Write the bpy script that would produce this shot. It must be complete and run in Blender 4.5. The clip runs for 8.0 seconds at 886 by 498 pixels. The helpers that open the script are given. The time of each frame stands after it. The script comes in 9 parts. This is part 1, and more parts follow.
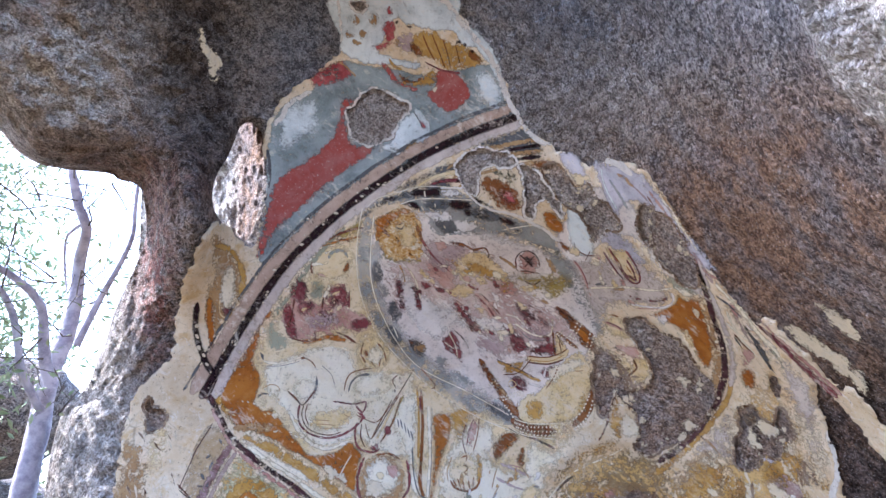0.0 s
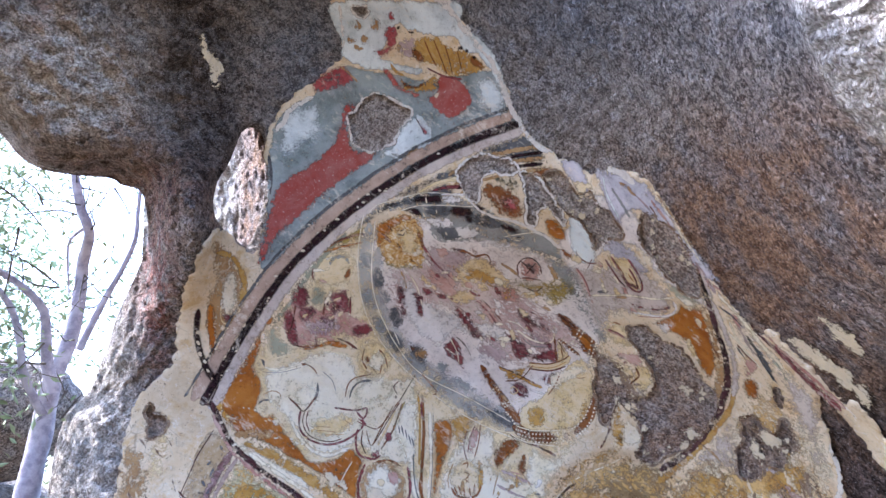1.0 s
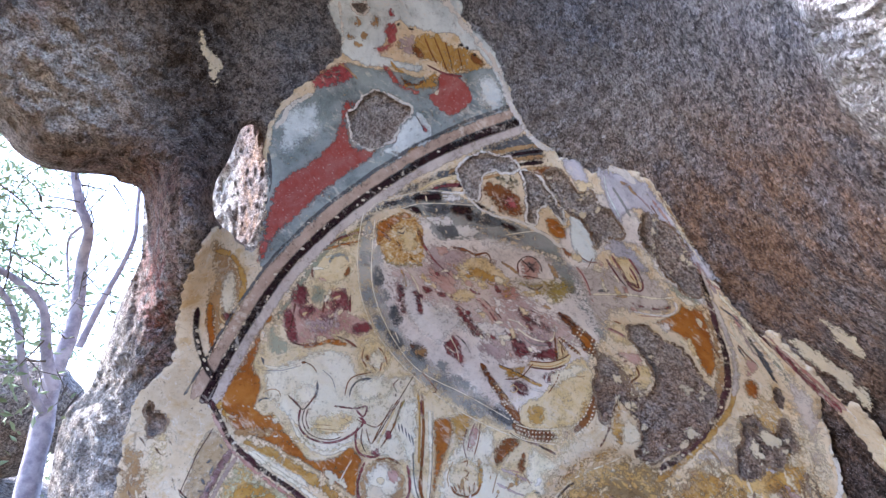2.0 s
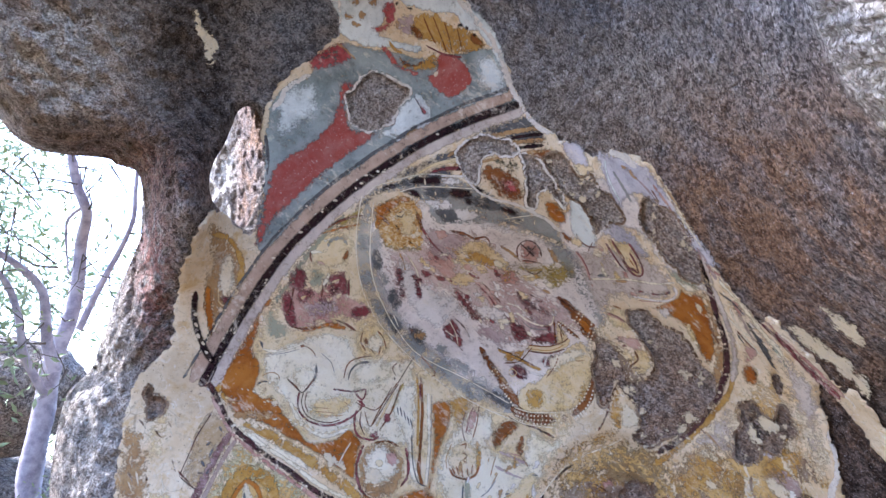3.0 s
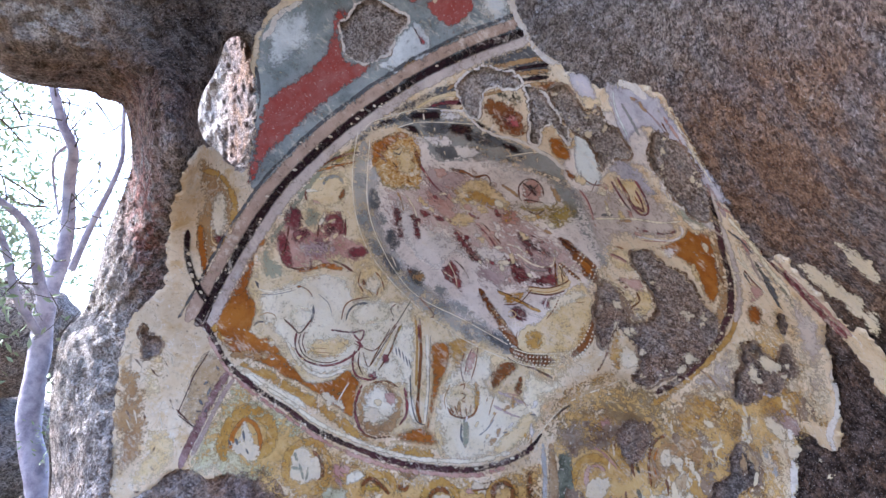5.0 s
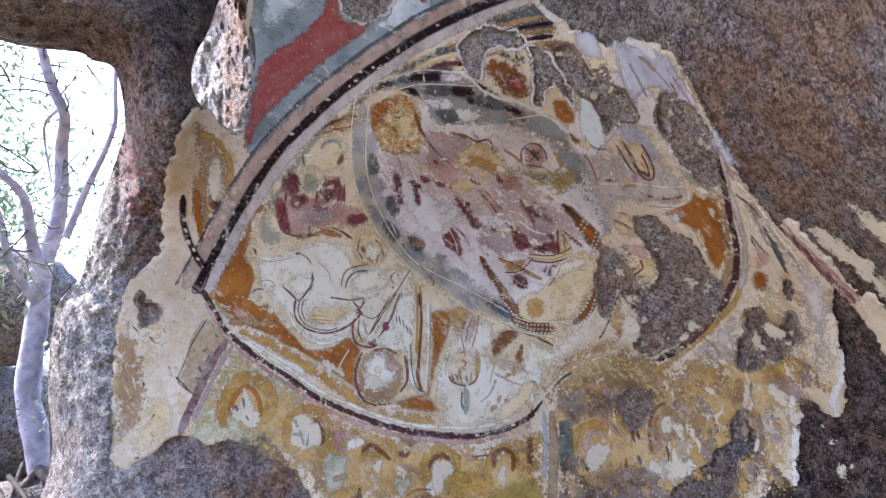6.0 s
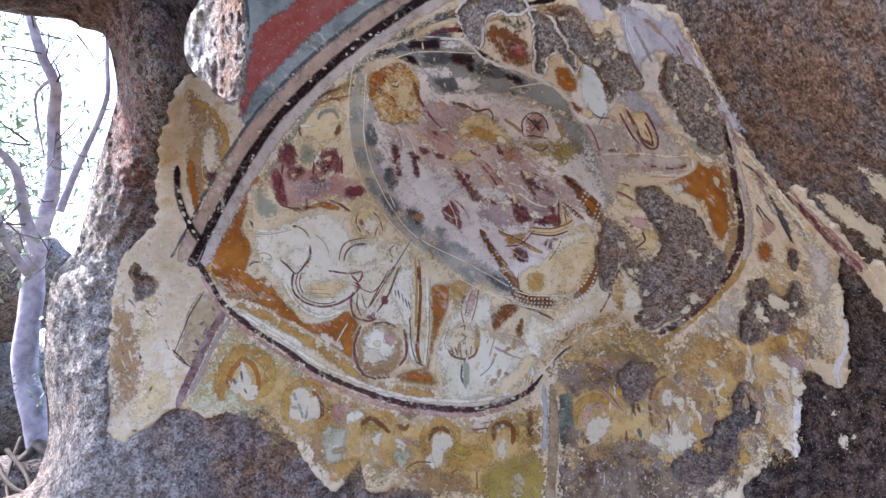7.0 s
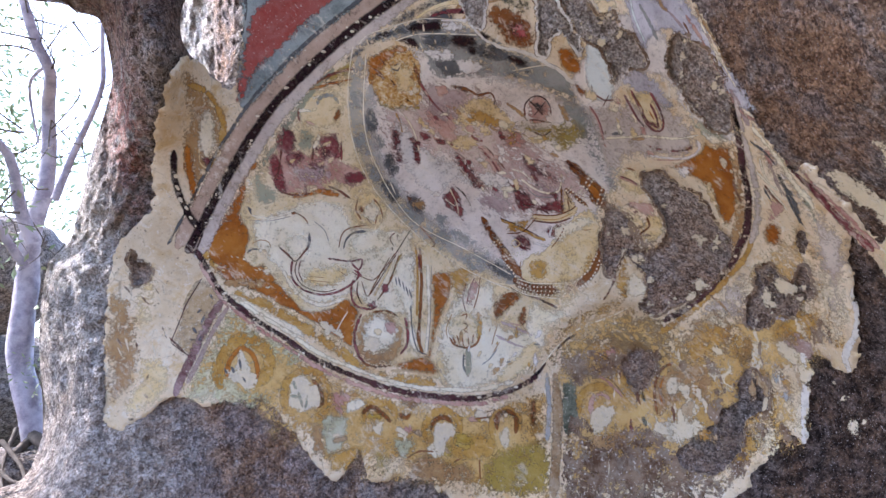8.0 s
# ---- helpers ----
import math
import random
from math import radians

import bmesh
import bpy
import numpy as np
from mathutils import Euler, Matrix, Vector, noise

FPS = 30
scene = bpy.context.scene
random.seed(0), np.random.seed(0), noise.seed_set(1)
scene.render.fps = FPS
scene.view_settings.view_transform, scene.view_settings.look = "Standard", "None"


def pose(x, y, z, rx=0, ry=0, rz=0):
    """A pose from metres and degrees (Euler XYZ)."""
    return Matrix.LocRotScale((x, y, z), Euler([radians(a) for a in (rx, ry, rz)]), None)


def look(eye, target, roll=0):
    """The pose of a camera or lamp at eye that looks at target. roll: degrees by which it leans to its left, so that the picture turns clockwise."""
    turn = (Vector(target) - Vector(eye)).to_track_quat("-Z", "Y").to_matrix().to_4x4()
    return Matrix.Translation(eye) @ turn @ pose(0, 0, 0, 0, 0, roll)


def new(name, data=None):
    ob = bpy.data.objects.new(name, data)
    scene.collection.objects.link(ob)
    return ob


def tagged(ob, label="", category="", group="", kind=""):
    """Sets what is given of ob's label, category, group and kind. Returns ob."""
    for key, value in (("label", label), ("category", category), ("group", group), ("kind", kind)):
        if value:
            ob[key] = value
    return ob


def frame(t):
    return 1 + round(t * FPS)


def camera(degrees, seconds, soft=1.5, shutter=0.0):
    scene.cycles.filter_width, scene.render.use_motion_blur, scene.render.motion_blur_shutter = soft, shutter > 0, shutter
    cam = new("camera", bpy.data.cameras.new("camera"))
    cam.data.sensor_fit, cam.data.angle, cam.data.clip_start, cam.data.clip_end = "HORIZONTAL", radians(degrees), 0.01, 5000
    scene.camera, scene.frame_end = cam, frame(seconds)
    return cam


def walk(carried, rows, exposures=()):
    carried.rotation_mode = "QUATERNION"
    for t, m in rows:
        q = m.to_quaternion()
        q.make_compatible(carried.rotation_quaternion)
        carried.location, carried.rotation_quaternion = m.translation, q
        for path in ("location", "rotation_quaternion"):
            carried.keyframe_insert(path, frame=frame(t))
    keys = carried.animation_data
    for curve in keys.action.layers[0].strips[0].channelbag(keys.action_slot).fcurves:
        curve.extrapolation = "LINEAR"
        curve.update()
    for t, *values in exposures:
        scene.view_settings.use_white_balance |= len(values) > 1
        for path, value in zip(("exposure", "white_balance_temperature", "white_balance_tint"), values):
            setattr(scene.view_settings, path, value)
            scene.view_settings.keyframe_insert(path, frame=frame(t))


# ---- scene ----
LENS = 75.2
cam = camera(LENS, 8.0, soft=1.45)
walk(cam, [
    (0, look((-0.0364, -0.0428, 1.2233), (0.0010, 2.6606, 2.5233), -0.80)),
    (0.5, look((-0.0272, -0.0503, 1.2448), (-0.0026, 2.6559, 2.5393), -0.63)),
    (1, look((-0.0195, -0.0524, 1.2670), (-0.0076, 2.6570, 2.5551), -0.43)),
    (2.5, look((-0.0062, -0.0498, 1.3001), (-0.0056, 2.6894, 2.5234), -0.16)),
    (3, look((0.0044, -0.0413, 1.3113), (-0.0046, 2.7220, 2.4792), -0.02)),
    (3.5, look((0.0040, -0.0216, 1.3058), (-0.0014, 2.7618, 2.4251), -0.00)),
    (4, look((0.0023, 0.0010, 1.3017), (0.0009, 2.8060, 2.3655), 0.01)),
    (4.5, look((0.0029, 0.0201, 1.2983), (0.0007, 2.8506, 2.2922), 0.07)),
    (6, look((-0.0089, 0.0924, 1.2785), (-0.0020, 2.9876, 2.0641), 0.07)),
    (6.5, look((-0.0076, 0.1143, 1.2632), (0.0009, 3.0233, 1.9962), 0.03)),
    (7, look((-0.0106, 0.1389, 1.2457), (0.0015, 3.0573, 1.9405), -0.02)),
    (7.5, look((-0.0158, 0.1615, 1.2265), (-0.0002, 3.0831, 1.9074), -0.09)),
    (8, look((-0.0236, 0.1910, 1.1997), (-0.0039, 3.1103, 1.8907), -0.22)),
], [(0, 3.04, 5600, 17), (4, 2.96, 5650, 18), (7, 2.86, 5850, 19), (8, 2.84, 5900, 19)])

# ---- daylight ----
world = bpy.data.worlds.new("daylight")
scene.world = world
world.use_nodes = True
wn = world.node_tree.nodes
sky = wn.new("ShaderNodeTexSky")
sky.sky_type, sky.sun_disc = "NISHITA", False
sky.sun_elevation, sky.sun_rotation = radians(45.5), radians(-79)
sky.air_density, sky.dust_density, sky.ozone_density = 1.0, 1.6, 1.0
wn["Background"].inputs[1].default_value = 0.15
world.node_tree.links.new(sky.outputs[0], wn["Background"].inputs[0])

sun_data = bpy.data.lights.new("sun", "SUN")
sun_data.energy, sun_data.angle, sun_data.color = 2.0, radians(0.6), (1.0, 0.95, 0.88)
sun = new("sun", sun_data)
sun.matrix_world = look((-5.0, 0.7, 5.2), (0, 0, 0))

# ---- materials ----


def srgb(h):
    """Linear colour of a hex sRGB triple."""
    v = [int(h[i:i + 2], 16) / 255 for i in (0, 2, 4)]
    return tuple(c / 12.92 if c <= 0.04045 else ((c + 0.055) / 1.055) ** 2.4 for c in v) + (1.0,)


class Mat:
    """A node material with its shader and a few short cuts."""

    def __init__(self, name, rough=0.85, spec=0.2):
        self.m = bpy.data.materials.new(name)
        self.m.use_nodes = True
        self.t = self.m.node_tree
        self.b = self.t.nodes["Principled BSDF"]
        self.b.inputs["Roughness"].default_value = rough
        self.b.inputs["Specular IOR Level"].default_value = spec
        self.co = self.t.nodes.new("ShaderNodeTexCoord").outputs["Object"]

    def link(self, a, b):
        self.t.links.new(a, b)

    def put(self, value, socket):
        if isinstance(value, bpy.types.NodeSocket):
            self.link(value, socket)
        else:
            socket.default_value = value

    def stretch(self, scale, turn=(0, 0, 0)):
        n = self.t.nodes.new("ShaderNodeMapping")
        n.vector_type = "TEXTURE"
        n.inputs["Scale"].default_value = scale
        n.inputs["Rotation"].default_value = [radians(a) for a in turn]
        self.link(self.co, n.inputs["Vector"])
        return n.outputs[0]

    def noise(self, scale, detail=5, rough=0.6, co=None, distort=0.0):
        n = self.t.nodes.new("ShaderNodeTexNoise")
        for k, v in (("Scale", scale), ("Detail", detail), ("Roughness", rough), ("Distortion", distort)):
            n.inputs[k].default_value = v
        self.link(co or self.co, n.inputs["Vector"])
        return n.outputs[0]

    def cells(self, scale, feature="F1", co=None):
        n = self.t.nodes.new("ShaderNodeTexVoronoi")
        n.feature = feature
        n.inputs["Scale"].default_value = scale
        self.link(co or self.co, n.inputs["Vector"])
        return n.outputs["Distance"]

    def ramp(self, fac, lo, hi, a=0.0, b=1.0):
        n = self.t.nodes.new("ShaderNodeMapRange")
        n.interpolation_type = "SMOOTHSTEP"
        self.put(fac, n.inputs[0])
        for i, v in enumerate((lo, hi, a, b)):
            n.inputs[i + 1].default_value = v
        return n.outputs[0]

    def mix(self, fac, a, b, how="MIX"):
        n = self.t.nodes.new("ShaderNodeMix")
        n.data_type, n.blend_type = "RGBA", how
        self.put(fac, n.inputs[0])
        self.put(a, n.inputs[6])
        self.put(b, n.inputs[7])
        return n.outputs[2]

    def calc(self, op, a, b=0.0):
        n = self.t.nodes.new("ShaderNodeMath")
        n.operation = op
        self.put(a, n.inputs[0])
        self.put(b, n.inputs[1])
        return n.outputs[0]

    def attr(self, name):
        n = self.t.nodes.new("ShaderNodeAttribute")
        n.attribute_name = name
        return n.outputs["Fac"]

    def bump(self, height, strength=0.4, distance=0.01):
        n = self.t.nodes.new("ShaderNodeBump")
        n.inputs["Strength"].default_value, n.inputs["Distance"].default_value = strength, distance
        self.link(height, n.inputs["Height"])
        self.link(n.outputs[0], self.b.inputs["Normal"])

    def colour(self, c):
        self.put(c, self.b.inputs["Base Color"])
        return self.m


def rock_material():
    k = Mat("weathered_rock", 0.9, 0.15)
    warp = k.t.nodes.new("ShaderNodeVectorMath")
    warp.operation = "ADD"
    push = k.t.nodes.new("ShaderNodeTexNoise")
    push.inputs["Scale"].default_value, push.inputs["Detail"].default_value = 45, 5
    k.link(k.co, push.inputs["Vector"])
    small = k.t.nodes.new("ShaderNodeVectorMath")
    small.operation = "SCALE"
    small.inputs["Scale"].default_value = 0.012
    k.link(push.outputs[1], small.inputs[0])
    k.link(k.co, warp.inputs[0])
    k.link(small.outputs[0], warp.inputs[1])

    def granules(scale):
        n = k.t.nodes.new("ShaderNodeTexVoronoi")
        n.inputs["Scale"].default_value = scale
        k.link(warp.outputs[0], n.inputs["Vector"])
        g = k.t.nodes.new("ShaderNodeSeparateColor")
        k.link(n.outputs["Color"], g.inputs[0])
        return g.outputs[0]

    def toned(dark, light):
        return k.mix(k.ramp(tone, 0.15, 0.85), srgb(dark), srgb(light))

    speck, lump = granules(135), granules(62)
    grain, mid = k.noise(75, 7, 0.72), k.noise(21, 8, 0.72)
    coarse, broad = k.noise(7, 7, 0.68, distort=0.3), k.noise(2.4, 4, 0.55)
    tone = k.calc("ADD", k.calc("MULTIPLY", speck, 0.42), k.calc("ADD", k.calc("MULTIPLY", lump, 0.26), k.calc("MULTIPLY", k.ramp(mid, 0.32, 0.68), 0.32)))
    c = toned("48423f", "b6ada4")
    hue = k.noise(5.5, 8, 0.7, distort=0.4)
    c = k.mix(k.ramp(hue, 0.46, 0.64, 0.0, 0.6), c, toned("574840", "ae9784"))
    c = k.mix(k.ramp(hue, 0.36, 0.5, 0.45, 0.0), c, toned("4c4b54", "a2a2aa"))
    c = k.mix(k.ramp(broad, 0.42, 0.66, 0.0, 0.45), c, toned("443e3e", "8c8482"))
    warm = k.mix(k.ramp(coarse, 0.4, 0.58), toned("574a46", "a6928a"), toned("624838", "b08c70"))
    c = k.mix(k.calc("MULTIPLY", k.attr("ochre"), k.ramp(hue, 0.34, 0.54, 0.3, 0.95)), c, warm)
    c = k.mix(k.calc("MULTIPLY", k.attr("rust"), k.ramp(k.noise(16, 6, 0.7), 0.35, 0.6)), c, toned("4d2a24", "a4675a"))
    # Soot and dark rock, with some shade painted in.
    c = k.mix(k.calc("MULTIPLY", k.attr("soot_and_shade"), k.ramp(mid, 0.36, 0.62, 0.95, 0.55)), c, toned("16100f", "463833"))
    net = k.calc("ABSOLUTE", k.calc("SUBTRACT", k.noise(15, 7, 0.68, distort=0.5), 0.5))
    # Mostly daylight painted into the rock colour.
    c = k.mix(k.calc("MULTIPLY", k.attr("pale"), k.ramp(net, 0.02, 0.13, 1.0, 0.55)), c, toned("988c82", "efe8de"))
    # The sky's cool tint, painted into the rock colour.
    c = k.mix(k.calc("MULTIPLY", k.attr("blue"), k.ramp(coarse, 0.3, 0.6, 0.5, 0.9)), c, toned("4a4f5a", "969ca8"))
    pits = k.cells(40, co=warp.outputs[0])
    c = k.mix(k.calc("MULTIPLY", k.ramp(pits, 0.05, 0.2, 0.7, 0.0), k.calc("MULTIPLY", k.ramp(grain, 0.4, 0.55, 1.0, 0.0), k.ramp(k.attr("pale"), 0.0, 0.8, 1.0, 0.1))), c, srgb("332b28"))
    c = k.mix(k.ramp(grain, 0.62, 0.72, 0.0, 0.6), c, srgb("d6d0c8"))
    grains, pebbles = k.cells(110, co=warp.outputs[0]), k.cells(48, co=warp.outputs[0])
    c = k.mix(k.ramp(grains, 0.42, 0.78, 0.0, 0.5), c, k.mix(0.62, c, srgb("1e1818")))
    c = k.mix(k.ramp(k.noise(150, 3, 0.6), 0.6, 0.7, 0.0, 0.55), c, srgb("cfc6c4"))
    c = k.mix(k.ramp(k.noise(170, 3, 0.6, distort=0.3), 0.6, 0.68, 0.0, 0.6), c, srgb("1e1818"))
    k.colour(c)
    h = k.calc("ADD", k.calc("MULTIPLY", tone, 0.4), k.calc("MULTIPLY", k.ramp(pits, 0.0, 0.35), 0.4))
    h = k.calc("ADD", h, k.calc("MULTIPLY", mid, 1.1))
    h = k.calc("SUBTRACT", h, k.calc("ADD", k.calc("MULTIPLY", grains, 0.55), k.calc("MULTIPLY", pebbles, 0.8)))
    k.bump(h, 1.0, 0.014)
    return k.m


def plaster_material(name, tones, dirt=0.5):
    k = Mat(name, 0.88, 0.15)
    broad, fine = k.noise(5, 6, 0.65), k.noise(38, 7, 0.7)
    c = k.mix(k.ramp(broad, 0.34, 0.66), srgb(tones[0]), srgb(tones[1]))
    c = k.mix(k.ramp(k.noise(13, 7, 0.7, distort=0.6), 0.48, 0.7, 0.0, 0.8), c, srgb(tones[2]))
    c = k.mix(k.ramp(fine, 0.5, 0.68, 0.0, 0.75 * dirt), c, srgb("8f8271"))
    c = k.mix(k.ramp(k.noise(2.6, 6, 0.7), 0.46, 0.66, 0.0, 0.7 * dirt), c, srgb("a3927a"))
    c = k.mix(k.ramp(k.noise(22, 8, 0.75, distort=1.0), 0.56, 0.66, 0.0, 0.8), c, srgb("dad5cb"))
    c = k.mix(k.ramp(k.noise(75, 4, 0.6), 0.63, 0.7, 0.0, 1.6 * dirt), c, srgb("5c5046"))
    crack = k.cells(11, "DISTANCE_TO_EDGE", k.stretch((1.0, 1.0, 1.3)))
    c = k.mix(k.calc("MULTIPLY", k.ramp(crack, 0.004, 0.02, 0.4, 0.0), k.ramp(broad, 0.5, 0.6)), c, srgb("6b5d50"))
    k.colour(c)
    k.bump(k.calc("ADD", k.calc("MULTIPLY", fine, 0.5), broad), 0.45, 0.012)
    return k.m


def pigment(name, a, b, wear=0.3, streak=None, patina="b9a48c", soft=0.5, body=0.93, bloom=0.2, dirt="3a322c"):
    """Worn mineral paint: tones of the pigment, rubbed and chipped spots, and flaked edges that bare the coat under it."""
    k = Mat(name, 0.84, 0.16)
    co = k.stretch(streak[0], streak[1]) if streak else k.co
    tone, fine, broad = k.noise(13, 8, 0.7, co, 0.4), k.noise(58, 7, 0.72, co), k.noise(4.5, 5, 0.6)
    c = k.mix(k.ramp(tone, 0.38, 0.62), k.mix(0.12, srgb(a), srgb(dirt)), k.mix(bloom, srgb(b), srgb("d8d0c2")))
    c = k.mix(k.ramp(k.noise(27, 8, 0.76, co, 0.5), 0.47, 0.66, 0.0, (0.4 + 0.5 * wear) * min(1, bloom * 5)), c, srgb(patina))
    c = k.mix(k.ramp(k.noise(7, 7, 0.7, distort=0.8), 0.5, 0.68, 0.0, 2 * bloom), c, k.mix(0.5, srgb(patina), srgb("d5cdc0")))
    c = k.mix(k.ramp(broad, 0.35, 0.7, 0.0, 0.25), c, k.mix(0.4, srgb(a), srgb(dirt)))
    c = k.mix(k.ramp(fine, 0.5, 0.7, 0.0, 0.5), c, k.mix(0.4, srgb(b), srgb(dirt)))
    c = k.mix(k.ramp(k.noise(95, 3, 0.6), 0.62, 0.68, 0.0, 0.5 + 0.4 * wear), c, srgb("d5ccbf"))
    k.colour(c)
    k.bump(k.calc("ADD", fine, k.calc("MULTIPLY", tone, 0.8)), 0.4, 0.008)
    flake = k.calc("MULTIPLY", k.calc("SUBTRACT", k.noise(52, 9, 0.74, co, 0.25), 0.5), 2.2 + 6.5 * wear)
    hold = k.calc("ADD", k.calc("MULTIPLY", k.attr("fade"), 1.5), flake)
    hold = k.calc("ADD", hold, k.calc("MULTIPLY", k.calc("SUBTRACT", k.noise(11, 6, 0.65), 0.5), 7.0 * wear))
    clear = k.t.nodes.new("ShaderNodeBsdfTransparent")
    join = k.t.nodes.new("ShaderNodeMixShader")
    k.link(k.ramp(hold, 0.25 - soft * 0.6, 0.3 + soft, 0.0, body), join.inputs[0])
    k.link(clear.outputs[0], join.inputs[1])
    k.link(k.b.outputs[0], join.inputs[2])
    k.link(join.outputs[0], k.t.nodes["Material Output"].inputs["Surface"])
    return k.m


def aged(k, c):
    """Salt bloom in slanting flecks and brown dirt, the same over all the layers of paint."""
    co = k.stretch((1.9, 1.0, 0.75), (0, 42, 0))
    field = k.calc("MULTIPLY", k.noise(3.5, 4, 0.6, distort=0.6), 0.6)
    bloom = k.calc("ADD", field, k.noise(34, 8, 0.74, co, 0.5))
    c = k.mix(k.ramp(bloom, 0.84, 1.0, 0.0, 0.55), c, srgb("e2d8c6"))
    grime = k.calc("ADD", k.calc("MULTIPLY", k.noise(2.7, 4, 0.6), 0.6), k.noise(46, 7, 0.74, distort=0.4))
    c = k.mix(k.ramp(grime, 0.88, 1.02, 0.0, 0.5), c, srgb("76583c"))
    return k.mix(k.ramp(k.noise(130, 3, 0.6), 0.66, 0.72, 0.0, 0.55), c, srgb("4c382a"))


def wash(name, a, b, body=0.9, grain=0.5, streak=None, rub="d6cfc2", spots="4a3c34"):
    """A thin, softly bounded layer of old paint: cloudy in tone, rubbed pale in places, with pin-head losses."""
    k = Mat(name, 0.86, 0.14)
    co = k.stretch(streak[0], streak[1]) if streak else k.co
    broad, mid, fine = k.noise(6, 5, 0.6, co, 0.5), k.noise(26, 6, 0.66, co, 0.3), k.noise(90, 4, 0.65, co)
    c = k.mix(k.ramp(broad, 0.34, 0.66), srgb(a), srgb(b))
    c = k.mix(k.ramp(mid, 0.5, 0.72, 0.0, 0.3 + 0.3 * grain), c, k.mix(0.45, srgb(b), srgb(rub)))
    c = k.mix(k.ramp(mid, 0.3, 0.46, 0.4, 0.0), c, k.mix(0.3, srgb(a), srgb(spots)))
    c = k.mix(k.ramp(fine, 0.6, 0.72, 0.0, 0.45 * grain), c, srgb(spots))
    c = k.mix(k.ramp(fine, 0.28, 0.4, 0.5 * grain, 0.0), c, srgb(rub))
    c = aged(k, c)
    k.colour(c)
    k.bump(k.calc("ADD", fine, mid), 0.35, 0.006)
    rough = k.calc("ADD", k.calc("MULTIPLY", k.calc("SUBTRACT", mid, 0.5), 4.2 * grain), k.calc("MULTIPLY", k.calc("SUBTRACT", fine, 0.5), 3.6 * grain))
    rough = k.calc("ADD", rough, k.calc("MULTIPLY", k.calc("SUBTRACT", broad, 0.5), 2.4 * grain))
    clear = k.t.nodes.new("ShaderNodeBsdfTransparent")
    join = k.t.nodes.new("ShaderNodeMixShader")
    k.link(k.ramp(k.calc("ADD", k.attr("fade"), rough), 0.02, 0.98, 0.0, body), join.inputs[0])
    k.link(clear.outputs[0], join.inputs[1])
    k.link(k.b.outputs[0], join.inputs[2])
    k.link(join.outputs[0], k.t.nodes["Material Output"].inputs["Surface"])
    return k.m


def drapery_material(name, tones, scale=16.0, wear=0.5, grain=((1.9, 1.0, 0.6), (0, 42, 0))):
    """Streaked folds of old paint in several tones, brushed aslant."""
    k = Mat(name, 0.84, 0.16)
    co = k.stretch(*grain)
    n = k.noise(scale, 9, 0.72, co, 0.8)
    c = srgb(tones[0])
    for i, tone in enumerate(tones[1:]):
        at = 0.40 + 0.2 * i / max(1, len(tones) - 2)
        c = k.mix(k.ramp(n, at - 0.012, at + 0.02), c, srgb(tone))
    fine = k.noise(70, 7, 0.75, co)
    c = k.mix(k.ramp(fine, 0.5, 0.72, 0.0, 0.6), c, srgb(tones[-1]))
    c = k.mix(k.ramp(k.noise(45, 6, 0.7), 0.52, 0.72, 0.0, 0.5), c, srgb(tones[0]))
    k.colour(c)
    k.bump(fine, 0.35, 0.008)
    hold = k.calc("ADD", k.calc("MULTIPLY", k.attr("fade"), 1.5), k.calc("MULTIPLY", k.calc("SUBTRACT", k.noise(26, 9, 0.75), 0.5), 3 + 6 * wear))
    clear = k.t.nodes.new("ShaderNodeBsdfTransparent")
    join = k.t.nodes.new("ShaderNodeMixShader")
    k.link(k.ramp(hold, 0.0, 0.9, 0.0, 0.92), join.inputs[0])
    k.link(clear.outputs[0], join.inputs[1])
    k.link(k.b.outputs[0], join.inputs[2])
    k.link(join.outputs[0], k.t.nodes["Material Output"].inputs["Surface"])
    return k.m


def plain_material(name, a, b, scale=8.0, rough=0.85, bump=0.3):
    k = Mat(name, rough, 0.2)
    n = k.noise(scale, 7, 0.65)
    c = k.mix(k.ramp(n, 0.35, 0.65), srgb(a), srgb(b))
    c = k.mix(k.ramp(k.noise(scale * 7, 4, 0.6), 0.45, 0.75, 0.0, 0.4), c, srgb(a))
    k.colour(c)
    k.bump(n, bump, 0.02)
    return k.m


ROCK = rock_material()
PLASTER = plaster_material("old_lime_plaster", ("ccb694", "dccdb2", "bc9a66"))
LIME = plaster_material("bare_white_lime", ("d3cec4", "c2bcb2", "dcd7cc"), 0.35)
GOLD = pigment("golden_ochre", "a67c38", "966c2e", 0.6, patina="c4a870", soft=0.8, body=0.9, bloom=0.1)
WASH = pigment("thin_ochre_wash", "b59a72", "a98a58", 0.6, patina="c9b79b", soft=1.4)
BROWNWASH = pigment("brown_ochre_wash", "8c6c47", "a28153", 0.5, patina="b5a182", soft=1.3)
OLIVE = pigment("olive_yellow", "a38430", "b3922e", 0.45, patina="c6ae64", soft=1.0, bloom=0.08)
RED = pigment("brick_red", "a84a42", "9a3f39", 0.2, patina="ad6d62", bloom=0.1)
PINK = pigment("faded_pink", "a58d82", "927a6e", 0.45, patina="bdb09e", soft=0.8)
ROSE = pigment("faded_rose", "a98c86", "936f68", 0.95, ((2.0, 1.0, 0.7), (0, 42, 0)), "cdc0ba", soft=1.0, body=0.85)
MAROON = pigment("worn_maroon", "5a2c2c", "70403e", 0.75, ((1.9, 1.0, 0.75), (0, 42, 0)), "b79a98", soft=0.8)
DARK = pigment("dark_maroon_line", "2b0f17", "421b25", 0.3, patina="6a5052", bloom=0.02)
